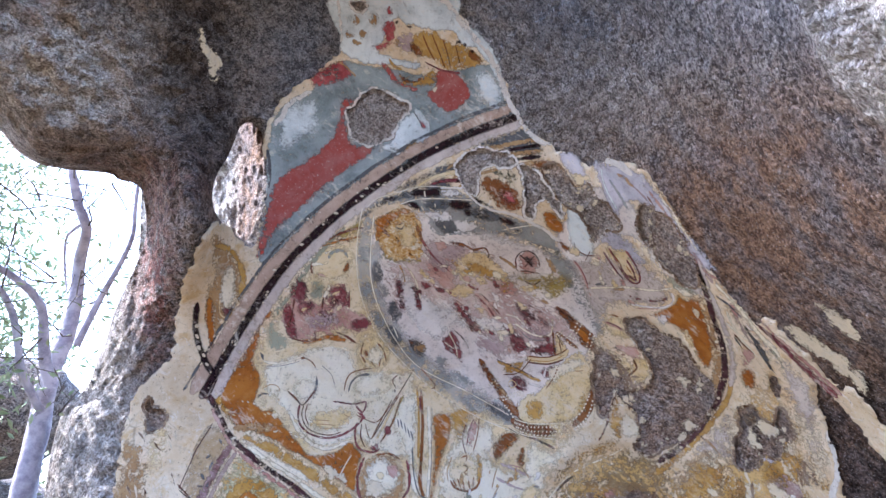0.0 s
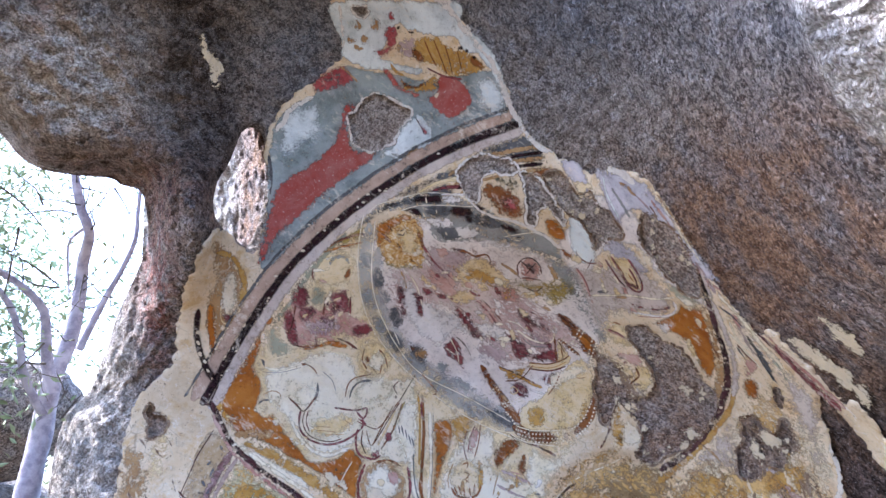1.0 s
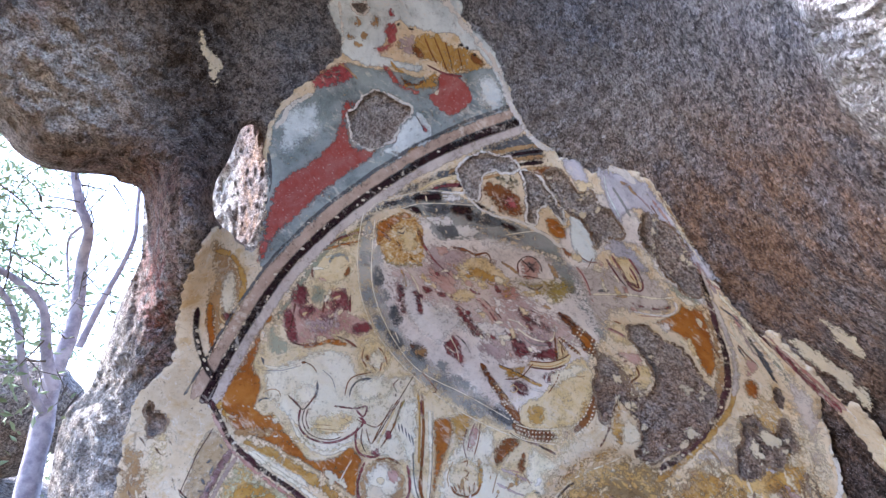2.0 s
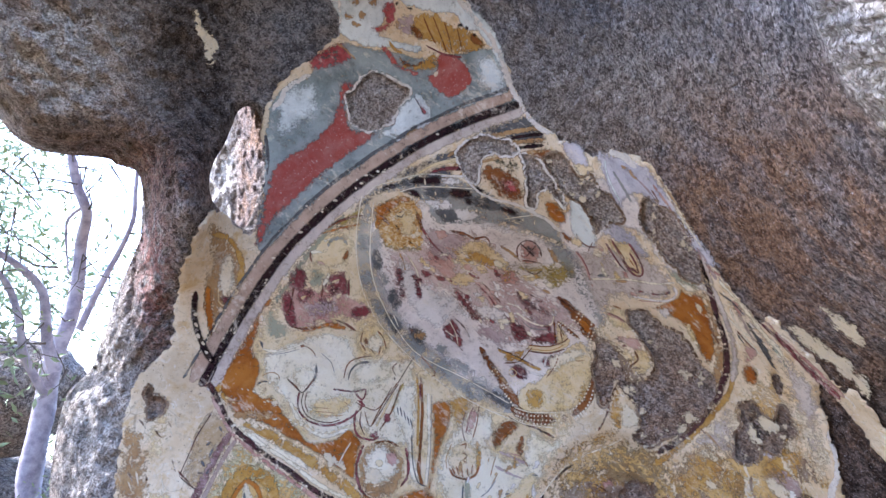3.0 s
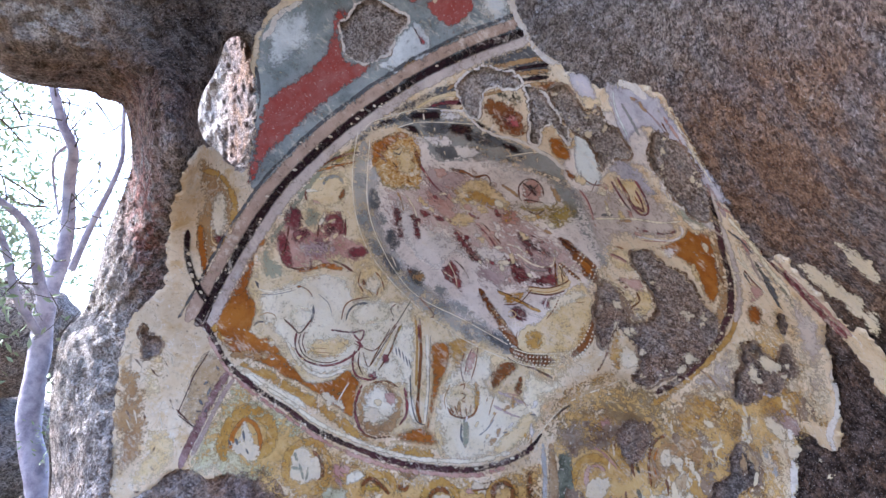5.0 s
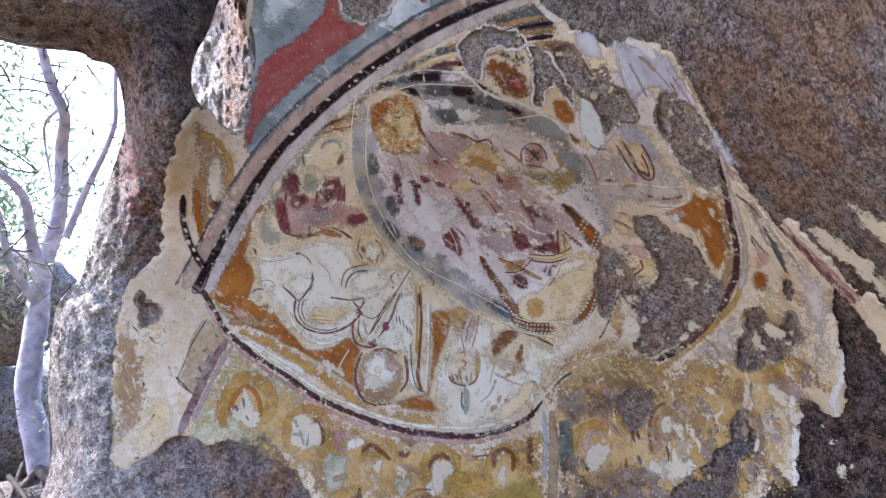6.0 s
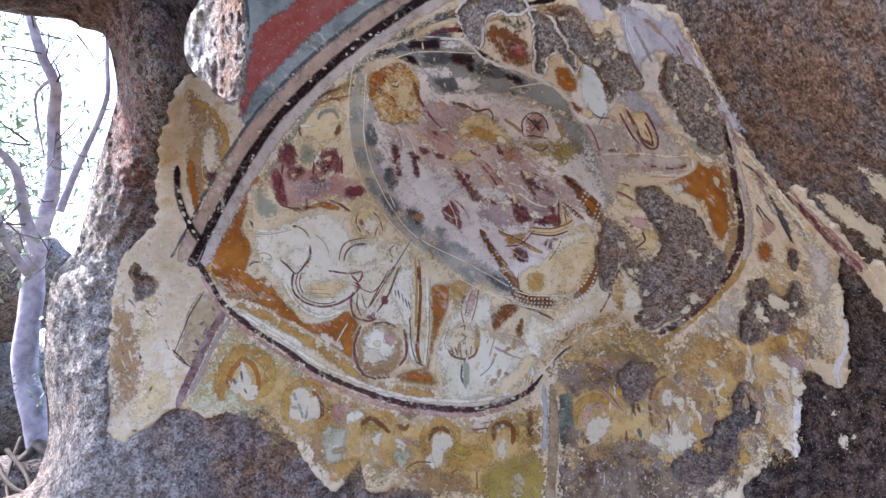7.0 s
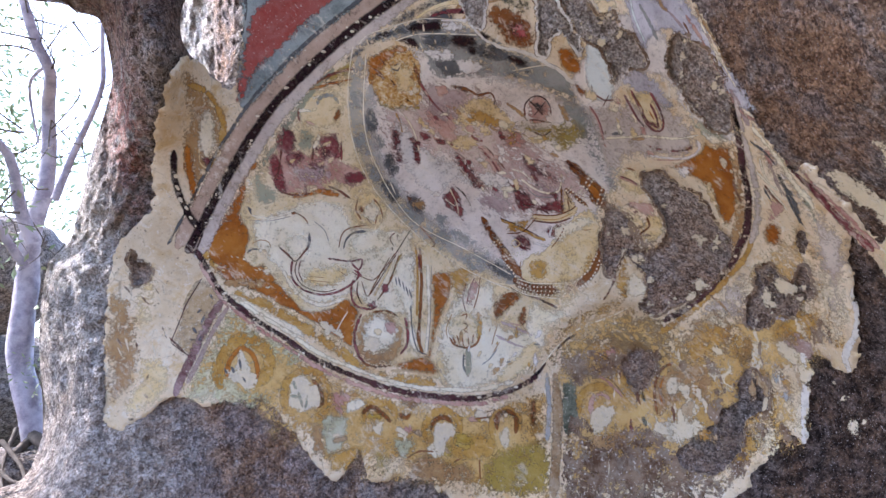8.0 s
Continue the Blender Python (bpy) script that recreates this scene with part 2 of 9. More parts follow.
PALEGREY = pigment("pale_blue_grey", "a9adae", "c2c5c6", 0.6, patina="d8d8d4", soft=1.3, body=0.6, dirt="8c9092")
SLATE = pigment("dark_slate", "3c3c40", "505054", 0.5, patina="83807e", soft=0.8, bloom=0.06)
WHITE = pigment("white_body", "e4dabd", "ebe3cb", 0.4, patina="d2c6a8", soft=1.0, body=0.9, dirt="a48a62")
CREAM = pigment("cream_body", "dcc48e", "d6b674", 0.5, patina="e6decc", soft=1.1, body=0.85, dirt="9c7040")
GOLDSPECK = drapery_material("speckled_gold", ("7c5228", "a87c3c", "c0985a", "d4bf94", "e6dfd0"), 42.0, 0.6, ((1.0, 1.0, 1.0), (0, 0, 0)))
LIMEEDGE = pigment("crumbled_lime", "e6e2da", "d6d0c8", 1.0, patina="b8b0a6", soft=0.5, dirt="a0907c")
LILAC = pigment("pale_lilac_plaster", "c2bac0", "d2cbd0", 0.6, patina="dedad8", soft=1.0, body=0.85, dirt="9a8a88")
TAN = pigment("worn_tan", "94744e", "a58458", 0.8, ((0.8, 1.0, 1.7), (0, 12, 0)), patina="c6b697", soft=0.8)
LIMEPAINT = pigment("broken_white_lime", "dfd0b0", "d0c0a0", 0.7, patina="b8ae9e", soft=0.6, dirt="a08c70")
BARE = pigment("bared_rock_speckle", "573c26", "7c5c3c", 1.5, patina="8d8072", soft=0.5)
GREEN = pigment("dark_green", "3f4a3a", "525c48", 0.45, patina="8d8f7c")
PALEGREEN = pigment("pale_green", "b9b792", "c4c09e", 0.45, patina="cdc6a6", soft=0.9, dirt="8a8458")
BROWN = pigment("red_brown", "5e3824", "75492a", 0.45, patina="a68a68", bloom=0.06)
SLANT = ((1.9, 1.0, 0.75), (0, 42, 0))
W_GROUND = wash("hollow_ground", "d2ba8a", "e4d4b2", 0.85, 0.7)
W_PALE = wash("pale_lilac_ground", "d0c5bc", "e6ded6", 0.94, 0.35, spots="8c7c70")
W_WHITE = wash("white_wash", "dccfae", "eae2cc", 0.9, 0.5, spots="9c8460")
W_ICE = wash("blue_white_wash", "cfc9c2", "e8e2dc", 0.86, 0.6, spots="8c867e")
W_CREAM = wash("cream_wash", "d6ba82", "e6d3aa", 0.84, 0.55, spots="8c6a3c")
W_GOLD = wash("gold_wash", "a67a34", "c09850", 0.82, 0.65, rub="dcc698", spots="6c4a20")
W_OCHRE = wash("orange_wash", "8e5018", "aa6c28", 0.94, 0.4, rub="c2965c", spots="54300f")
W_WINE = wash("wine_wash", "521f26", "7c3c3e", 0.93, 0.6, SLANT, "ccb0a8", "30141a")
W_ROSE = wash("rose_wash", "a8746a", "cca698", 0.78, 0.8, SLANT, "dccfc4", "642e30")
W_MAUVE = wash("mauve_wash", "c0a09a", "e0cec4", 0.72, 0.9, SLANT, "e0d6c8", "744a48")
W_VIOLET = wash("violet_wash", "a08688", "c6b2ae", 0.72, 0.9, SLANT, "d8ccc6", "5c444a")
W_LILAC = wash("lilac_wash", "b4a69c", "cfc2b6", 0.88, 0.5, rub="d8d0c8", spots="7c6e68")
W_PINK = wash("pink_wash", "a28a78", "b89f8c", 0.95, 0.45, rub="ccbcaa", spots="6a5244")
W_HAZE = wash("grey_haze", "9a9a98", "b8b8b4", 0.46, 0.9, rub="d0cec8", spots="6c6c6c")
W_GREY = wash("blue_grey_wash", "7e807e", "9a9c98", 0.66, 0.8, rub="c4c2bc", spots="4c4e50")
W_SLATE = wash("slate_wash", "424346", "5c5e60", 0.84, 0.55, rub="8c8c8a", spots="242528")
W_BLACK = wash("black_maroon", "190d11", "2c181c", 0.95, 0.35, rub="5c4846", spots="100a0c")
W_BAND = wash("worn_maroon_band", "2a1418", "4e2c30", 0.92, 0.7, rub="a08c80", spots="180c10")
W_BROWN = wash("brown_wash", "5e3216", "825026", 0.9, 0.65, rub="ae8a60", spots="3a2010")
W_TAN = wash("tan_wash", "94704a", "b08e62", 0.82, 0.8, rub="cdb892", spots="5a4028")
W_UMBER = wash("umber_wash", "786040", "927a54", 0.85, 0.8, rub="b6a280", spots="483824")
W_OLIVE = wash("olive_wash", "967e2c", "b0984a", 0.62, 0.8, rub="d0c088", spots="6a5820")
W_GREEN = wash("sage_wash", "8c907a", "a6a892", 0.6, 0.7, rub="c8c8b8", spots="5a5c48")
W_SAGE = wash("pale_sage_wash", "aaa888", "bebaa0", 0.82, 0.6, rub="d2cebc", spots="7c785a")
W_GREENDARK = wash("dark_green_wash", "2c3024", "424634", 0.85, 0.8, spots="181c14")
W_LINE = wash("brown_line", "48221a", "6c3c2e", 0.85, 0.7, rub="9c7a68", spots="2c1410")

W_TOP = wash("bare_white_top", "bac2c2", "dee4e2", 0.94, 0.35, rub="e8e8e4", spots="7c7c74")
W_FIELD = wash("grey_blue_field", "747e7e", "97a09e", 0.94, 0.4, rub="b8bebc", spots="50565a")
W_CRIM = wash("crimson_wash", "8c3a3e", "a85656", 0.92, 0.6, rub="c8a8a4", spots="5c2226")
W_COOL = wash("cool_lilac_plaster", "a8a4ac", "cac6cc", 0.92, 0.4, rub="dcdada", spots="746e74")
# Yellowed plaster, with the warm ground light put into its colour.
W_YELLOW = wash("warm_lower_plaster_tint", "b48c4a", "d0ae72", 0.85, 0.6, rub="dccaa0", spots="6c5028")
EARTH = plain_material("dry_earth", "4d402f", "6c5d46", 5.0)
BARK = plain_material("pale_grey_bark", "bab4be", "8c8694", 14.0, 0.8, 0.5)
TWIG = plain_material("twig_bark", "6b625a", "4f4842", 20.0)
LEAF = plain_material("pale_olive_leaf", "7d8f68", "a3b08c", 6.0, 0.6)
GRASS = plain_material("dry_grass", "8f8466", "6a6a48", 9.0)

# ---- the shape of the hollow ----
# Radius in metres from a viewpoint at the camera's mid-walk place, over bearing (columns) and height (rows), in steps
# of 13.5 and 10 degrees.
VIEWPOINT, RISE = Vector((0, 0, 1.3)), radians(20)
VAULT = np.array((
    (2.56, 2.68, 2.83, 2.92, 2.96, 2.99, 2.84, 2.27, 1.40),
    (2.77, 2.75, 2.67, 2.71, 2.74, 2.90, 3.02, 2.59, 1.64),
    (2.90, 2.99, 2.81, 2.72, 2.81, 3.04, 3.12, 2.62, 1.60),
    (2.90, 3.13, 2.89, 2.85, 3.14, 3.16, 2.83, 2.07, 1.34),
    (2.85, 2.94, 2.77, 2.83, 2.93, 2.85, 2.20, 1.42, 1.09),
    (2.74, 2.67, 2.69, 2.90, 2.48, 2.45, 1.88, 1.25, 0.93),
    (2.65, 2.83, 3.03, 3.16, 2.80, 2.49, 1.71, 0.99, 0.69),
    (2.43, 2.78, 3.09, 3.10, 2.71, 2.20, 1.53, 0.99, 0.70),
    (2.12, 2.40, 2.64, 2.74, 2.52, 2.05, 1.57, 1.20, 0.94)))


def spline(n, u):
    u = np.clip(u, 0, n - 1)
    i = np.minimum(np.floor(u).astype(int), n - 2)
    f = u - i
    w = np.stack([(1 - f) ** 3, 3 * f ** 3 - 6 * f ** 2 + 4, -3 * f ** 3 + 3 * f ** 2 + 3 * f + 1, f ** 3], -1) / 6
    return np.stack([np.clip(i + k, 0, n - 1) for k in (-1, 0, 1, 2)], -1), w


def blob(lon, lat, a, b, sa, sb):
    """A round spot of 0 to 1 about the bearing a and height b."""
    return np.exp(-((lon - a) / sa) ** 2 - ((lat - b) / sb) ** 2)


def radius(lon, lat):
    """The smooth wall: the vault, the lip of the pillar and the ledge under the hollow."""
    lon, lat = np.asarray(lon, float), np.asarray(lat, float)
    ia, wa = spline(9, (lon + 54) / 13.5)
    ib, wb = spline(9, (lat + 40) / 10)
    r = sum(wa[..., a] * wb[..., b] * VAULT[ib[..., b], ia[..., a]] for a in range(4) for b in range(4))
    r = r - 0.36 * blob(lon, lat, -25.0, 8.0, 3.2, 6.5)
    for i in range(9):
        r = r - 0.028 * blob(lon, lat, 9.8 + 1.15 * i, -17.0 + 3.6 * math.sin(i * 0.28), 1.3, 1.1)
    return r


def directions(lon, lat):
    a, b = np.radians(lon), np.radians(lat)
    x, y, z = np.cos(b) * np.sin(a), np.cos(b) * np.cos(a), np.sin(b)
    c, s = math.cos(RISE), math.sin(RISE)
    return np.stack([x, c * y - s * z, s * y + c * z], -1)


def on_wall(lon, lat, lift=0.0):
    """Places on the wall, lifted off it towards the viewpoint by so many metres."""
    return np.array(VIEWPOINT) + directions(lon, lat) * (radius(lon, lat) - lift)[..., None]


def fbm(p, scale, octaves=4, gain=0.5, seed=0):
    """Fractal value noise of -1 to 1 at places p."""
    p = np.asarray(p, float) * scale
    out, amp, total = np.zeros(p.shape[:-1]), 1.0, 0.0
    for o in range(octaves):
        i = np.floor(p).astype(np.int64)
        f = p - i
        f = f * f * (3 - 2 * f)
        v = 0.0
        for dx in (0, 1):
            for dy in (0, 1):
                for dz in (0, 1):
                    h = (i[..., 0] + dx) * 374761393 + (i[..., 1] + dy) * 668265263 + (i[..., 2] + dz) * 2147483647 + (seed + o) * 144269
                    h = (h ^ (h >> 13)) * 1274126177
                    h = ((h ^ (h >> 16)) & 0xFFFF) / 32767.5 - 1.0
                    w = np.where(dx, f[..., 0], 1 - f[..., 0]) * np.where(dy, f[..., 1], 1 - f[..., 1]) * np.where(dz, f[..., 2], 1 - f[..., 2])
                    v = v + h * w
        out += amp * v
        total += amp
        amp *= gain
        p = p * 2.03 + 11.7
    return out / total


def smooth_loop(pts, step=0.35, closed=True):
    """A round curve through the given corners, in even steps (degrees)."""
    p = np.array(pts, float)
    n = len(p)
    out = []
    for i in range(n if closed else n - 1):
        if closed:
            a, b, c, d = p[(i - 1) % n], p[i], p[(i + 1) % n], p[(i + 2) % n]
        else:
            a, b, c, d = p[max(i - 1, 0)], p[i], p[i + 1], p[min(i + 2, n - 1)]
        m = max(1, int(round(np.linalg.norm(c - b) / step)))
        t = (np.arange(m) / m)[:, None]
        out.append(b + 0.5 * t * (c - a) + t * t * (a - 2.5 * b + 2 * c - 0.5 * d) + t ** 3 * (1.5 * (b - c) + 0.5 * (d - a)))
    if not closed:
        out.append(p[-1:])
    return np.concatenate(out)


def ragged(loop, size, scale=1.2, seed=0, octaves=4):
    """The loop with a broken edge, by so many degrees."""
    q = np.c_[loop, np.full(len(loop), seed * 7.3)]
    return loop + size * np.stack([fbm(q, scale, octaves, 0.6, seed), fbm(q, scale, octaves, 0.6, seed + 50)], -1)


def inside(px, py, loop):
    """Which of the points lie in the loop."""
    px, py = np.asarray(px, float), np.asarray(py, float)
    hit = np.zeros(px.shape, bool)
    lo, hi = loop.min(0), loop.max(0)
    near = np.flatnonzero((px >= lo[0]) & (px <= hi[0]) & (py >= lo[1]) & (py <= hi[1]))
    x0, y0 = loop.T
    x1, y1 = np.roll(loop, -1, 0).T
    slope = (x1 - x0) / np.where(y1 == y0, 1.0, y1 - y0)
    size = max(1, 400000 // len(loop))
    for s in range(0, len(near), size):
        k = near[s:s + size]
        x, y = px[k, None], py[k, None]
        hit[k] = (((y0 > y) != (y1 > y)) & (x < slope * (y - y0) + x0)).sum(1) % 2 == 1
    return hit


def to_loop(px, py, loop):
    """The distance of the points from the loop, and the nearest places on it."""
    best = np.full(np.shape(px), 1e9)
    nx, ny = np.array(px, float), np.array(py, float)
    for (x0, y0), (x1, y1) in zip(loop, np.roll(loop, -1, 0)):
        dx, dy = x1 - x0, y1 - y0
        t = np.clip(((px - x0) * dx + (py - y0) * dy) / (dx * dx + dy * dy + 1e-12), 0, 1)
        qx, qy = x0 + t * dx, y0 + t * dy
        d = np.hypot(px - qx, py - qy)
        near = d < best
        best, nx, ny = np.where(near, d, best), np.where(near, qx, nx), np.where(near, qy, ny)
    return best, nx, ny


def mesh_from(name, verts, faces, material, smooth=True, attrs=None):
    me = bpy.data.meshes.new(name)
    me.from_pydata(np.asarray(verts).tolist(), [], np.asarray(faces).tolist() if len(faces) else [])
    me.materials.append(material)
    if smooth:
        me.polygons.foreach_set("use_smooth", np.ones(len(me.polygons), bool))
    for key, values in (attrs or {}).items():
        me.attributes.new(key, "FLOAT", "POINT").data.foreach_set("value", np.asarray(values, np.float32))
    me.update()
    return me


def part(name, me, parent, label=""):
    ob = new(name, me)
    ob.parent = parent
    return tagged(ob, label) if label else ob


# outlines of the openings, in degrees of bearing and height, placed to fit the camera's view
OPENING = smooth_loop([(-47.62, 14.91), (-42.41, 15.61), (-39.14, 13.69), (-37.55, 11.93), (-35.96, 11.05), (-33.94, 10.84), (-30.97, 10.84), (-30.16, 10.37), (-28.73, 10.00), (-28.15, 8.52), (-27.89, 5.57), (-28.44, 3.28), (-29.14, 1.26), (-30.06, -1.45), (-30.48, -3.39), (-31.14, -5.51), (-31.60, -7.12), (-32.48, -8.24)] + [(-32.62, -8.29), (-33.31, -9.20), (-33.81, -11.26), (-34.16, -13.83), (-34.31, -16.84), (-34.22, -20.27), (-34.83, -23.04), (-36.48, -25.01), (-41.10, -24.39), (-44.99, -22.02)], 0.3)
SLIT = smooth_loop([(-21.33, 13.11), (-22.29, 11.27), (-22.62, 9.42), (-22.37, 7.95), (-21.49, 6.72), (-20.43, 5.91), (-19.47, 5.30), (-18.67, 6.80), (-18.19, 8.73), (-17.92, 10.93), (-17.90, 13.60), (-18.05, 15.50), (-18.95, 16.60), (-20.10, 16.20), (-20.75, 14.60)], 0.3)
PLASTER_EDGE = smooth_loop([(-18.13, 6.27), (-17.51, 12.04), (-18.09, 14.60), (-16.07, 19.22), (-11.37, 23.01), (-10.50, 25.71), (-12.45, 31.31), (-5.67, 33.15), (-0.51, 31.43), (1.30, 28.04), (5.73, 22.82), (7.87, 17.88), (9.53, 15.94), (14.86, 12.41), (17.09, 12.87), (20.86, 10.50), (25.37, 2.10), (29.00, -3.16), (30.11, -2.84), (34.79, -8.40), (36.10, -8.77), (40.75, -16.66), (40.21, -17.15), (34.26, -9.17), (33.13, -8.53), (34.34, -14.35), (34.30, -18.21), (31.36, -17.14), (31.66, -23.41), (29.78, -23.62), (26.73, -28.89), (21.64, -32.15), (6.65, -34.70), (-1.86, -30.09), (-7.35, -29.95), (-8.28, -27.45), (-11.04, -29.65), (-14.19, -25.75), (-17.80, -21.58), (-21.53, -22.54), (-24.44, -21.25), (-28.74, -23.19), (-29.96, -20.51), (-28.63, -9.34), (-25.69, -5.32), (-24.78, 1.34), (-22.38, 6.84), (-19.37, 4.71)], 0.16)
GAPS = [ragged(smooth_loop(g, 0.16), 0.42, 1.7, i, 5) for i, g in enumerate((
    [(-9.80, 18.42), (-8.95, 19.27), (-8.09, 20.11), (-6.93, 20.53), (-4.88, 19.83), (-3.41, 18.87), (-4.59, 17.48), (-5.46, 15.80), (-6.91, 15.22), (-8.35, 15.18), (-9.21, 15.71), (-9.62, 17.07)],
    [(-9.55, 28.25), (-8.49, 28.31), (-8.01, 27.75), (-8.71, 27.42), (-9.30, 27.68)],
    [(1.35, 12.68), (1.66, 13.70), (2.72, 14.47), (4.19, 14.77), (5.65, 14.38), (7.10, 13.93), (7.66, 13.06), (6.49, 12.71), (4.93, 13.05), (3.87, 12.62), (3.62, 11.60), (3.37, 10.07), (2.56, 10.49), (1.64, 11.65)],
    [(7.95, 13.05), (9.37, 12.41), (10.20, 11.24), (11.03, 10.08), (11.84, 8.80), (12.26, 7.48), (11.54, 8.08), (10.44, 9.43), (9.58, 9.01), (9.27, 7.61), (8.42, 7.81), (8.29, 9.92), (8.04, 11.91)],
    [(10.23, 12.37), (11.09, 12.88), (11.94, 12.55), (12.74, 11.21), (13.56, 10.38), (14.78, 10.52), (15.30, 9.54), (16.67, 8.06), (17.62, 6.07), (16.97, 5.95), (16.28, 6.16), (15.61, 5.37), (15.05, 4.95), (14.81, 5.96), (13.77, 7.91), (12.56, 8.53), (11.58, 9.76), (10.76, 10.93)],
    [(19.41, 7.94), (20.52, 8.00), (21.85, 6.78), (23.23, 4.64), (24.15, 2.53), (24.35, 0.55), (23.53, 0.34), (22.39, 1.34), (21.18, 2.67), (20.46, 4.17), (19.47, 5.26)],
    [(18.87, -2.43), (20.58, -3.68), (22.33, -4.81), (24.27, -7.29), (25.42, -8.77), (25.16, -10.11), (23.61, -12.37), (21.83, -13.71), (19.47, -14.68), (18.22, -14.27), (18.91, -12.91), (18.34, -11.03), (17.31, -10.05), (16.59, -9.57), (16.05, -11.02), (15.36, -11.57), (14.68, -9.52), (14.61, -7.56), (15.04, -5.70), (15.73, -5.50), (16.76, -6.50), (17.22, -7.92), (17.87, -9.32), (19.21, -8.98), (20.21, -7.85), (19.53, -5.88), (18.51, -4.49), (17.86, -3.00)],
    [(27.22, -10.71), (28.22, -10.20), (29.12, -11.29), (29.77, -11.93), (30.23, -10.32), (30.87, -10.95), (31.19, -12.49), (30.45, -13.00), (30.36, -14.36), (28.92, -14.05), (28.36, -15.03), (26.89, -15.28), (26.85, -13.31), (27.35, -12.57)],
    [(-27.35, -8.96), (-26.87, -9.71), (-26.02, -10.11), (-25.98, -10.99), (-26.98, -11.71), (-27.35, -10.63)],
    [(26.69, -19.40), (27.54, -18.82), (28.68, -20.01), (28.85, -21.55), (27.39, -22.47), (26.95, -24.33), (25.61, -24.57), (25.27, -22.37), (26.36, -21.51)],
    [(29.73, -8.10), (30.21, -7.82), (30.73, -8.51), (30.43, -9.41), (29.81, -8.99)],
    [(23.05, -24.90), (25.18, -23.29), (26.96, -24.42), (26.57, -25.72), (25.04, -27.31), (22.42, -27.32), (21.88, -26.07)],
    [(16.62, -19.21), (18.11, -17.99), (19.63, -18.83), (19.21, -20.82), (17.82, -21.55), (17.07, -20.55)]))]
PLASTER_EDGE = ragged(PLASTER_EDGE, 0.5, 1.6, 3, 5)
PLASTER_LIFT = 0.012

# ---- rock shell ----


def rock_shell():
    """The hollow in the boulder: inner face, outer face and the rims of the two openings."""
    lon = np.concatenate([np.arange(-50, -42, 2.0), np.arange(-42, 42, 0.17), np.arange(42, 52.1, 2.0)])
    lat = np.concatenate([np.arange(-66, -34, 2.0), np.arange(-34, 33, 0.17), np.arange(33, 46, 2.5)])
    a, b = np.meshgrid(lon, lat)
    shape = a.shape
    a, b = a.ravel(), b.ravel()
    drop = np.zeros(len(a), bool)
    rim = np.zeros(len(a))
    for loop, deep, wide in ((OPENING, 0.42, 4.2), (SLIT, 0.05, 1.0)):
        near = (a > loop[:, 0].min() - 6) & (a < loop[:, 0].max() + 6) & (b > loop[:, 1].min() - 6) & (b < loop[:, 1].max() + 6)
        d, nx, ny = to_loop(a[near], b[near], loop)
        within = inside(a[near], b[near], loop)
        pull = within & (d < 0.2)
        aa, bb, dd = a[near], b[near], drop[near]
        aa[pull], bb[pull] = nx[pull], ny[pull]
        dd |= within & (d >= 0.2)
        a[near], b[near], drop[near] = aa, bb, dd
        rim[near] += deep * np.where(within, 1.0, np.clip(1 - d / wide, 0, 1)) ** 2
    shoulder = np.interp(b, (11.5, 15.5, 18.5, 21.2, 24.1), (39.7, 36.9, 35.0, 33.9, 33.4)) - np.clip(b - 24.1, 0, 9) * 0.2
    q = np.stack([a, b, 0 * a], -1)
    shoulder = np.clip((a - shoulder + 1.1 * fbm(q, 0.35, 4, 0.6, 14)) / 1.1, 0, 1) * np.clip((b - 9) / 3, 0, 1)
    r = radius(a, b) + rim - 0.035 * shoulder + 0.05 * shoulder * np.abs(fbm(q * (0.7, 1.6, 1), 0.6, 4, 0.6, 15))
    p = np.array(VIEWPOINT) + directions(a, b) * r[:, None]
    fine = (np.abs(a) < 43) & (b > -35) & (b < 34)
    left = np.clip(blob(a, b, -34, 18, 14, 14) + blob(a, b, -30, -6, 5, 16), 0, 1)
    right = np.clip(blob(a, b, 38, 16, 9, 12), 0, 1)
    lump = np.clip(1 - 1.2 * right, 0.2, 1)
    bump = (0.03 + 0.09 * left) * fbm(p, 4, 3, 0.5, 1) + 0.03 * lump * np.abs(fbm(p, 9, 4, 0.6, 9)) + (0.014 + 0.055 * left) * fbm(p, 13, 4, 0.6, 2) + (0.007 + 0.006 * left) * fbm(p, 50, 3, 0.6, 3)
    bump += left * (0.05 * (np.abs(fbm(p, 7, 3, 0.5, 6)) - 0.2) + 0.05 * fbm(p, 2.6, 2, 0.5, 7) + 0.03 * np.abs(fbm(p, 38, 2, 0.5, 12)))
    bump += right * (0.022 * np.abs(fbm(p * (0.6, 0.6, 1.8), 9, 3, 0.5, 4)) + 0.008 * fbm(p, 30, 3, 0.6, 5))
    low = blob(a, b, -19, -28, 13, 6)
    chisel = np.stack([0.9 * a + 0.5 * b, 0.22 * b - 0.4 * a, 0 * a], -1)
    bump += low * (0.035 * np.abs(fbm(chisel, 0.7, 4, 0.6, 16)) + 0.03 * fbm(q, 0.45, 3, 0.5, 17))
    outline = PLASTER_EDGE[::4]
    covered = inside(a, b, outline)
    edge = np.zeros(len(a))
    d, _, _ = to_loop(a[covered], b[covered], outline)
    edge[covered] = np.clip(d / 0.8, 0, 1)
    bump = bump * (1 - 0.6 * edge) + edge * 0.004
    bump = np.where(covered, np.maximum(bump, -0.004), bump)
    r = r + bump
    inner = np.array(VIEWPOINT) + directions(a, b) * r[:, None]
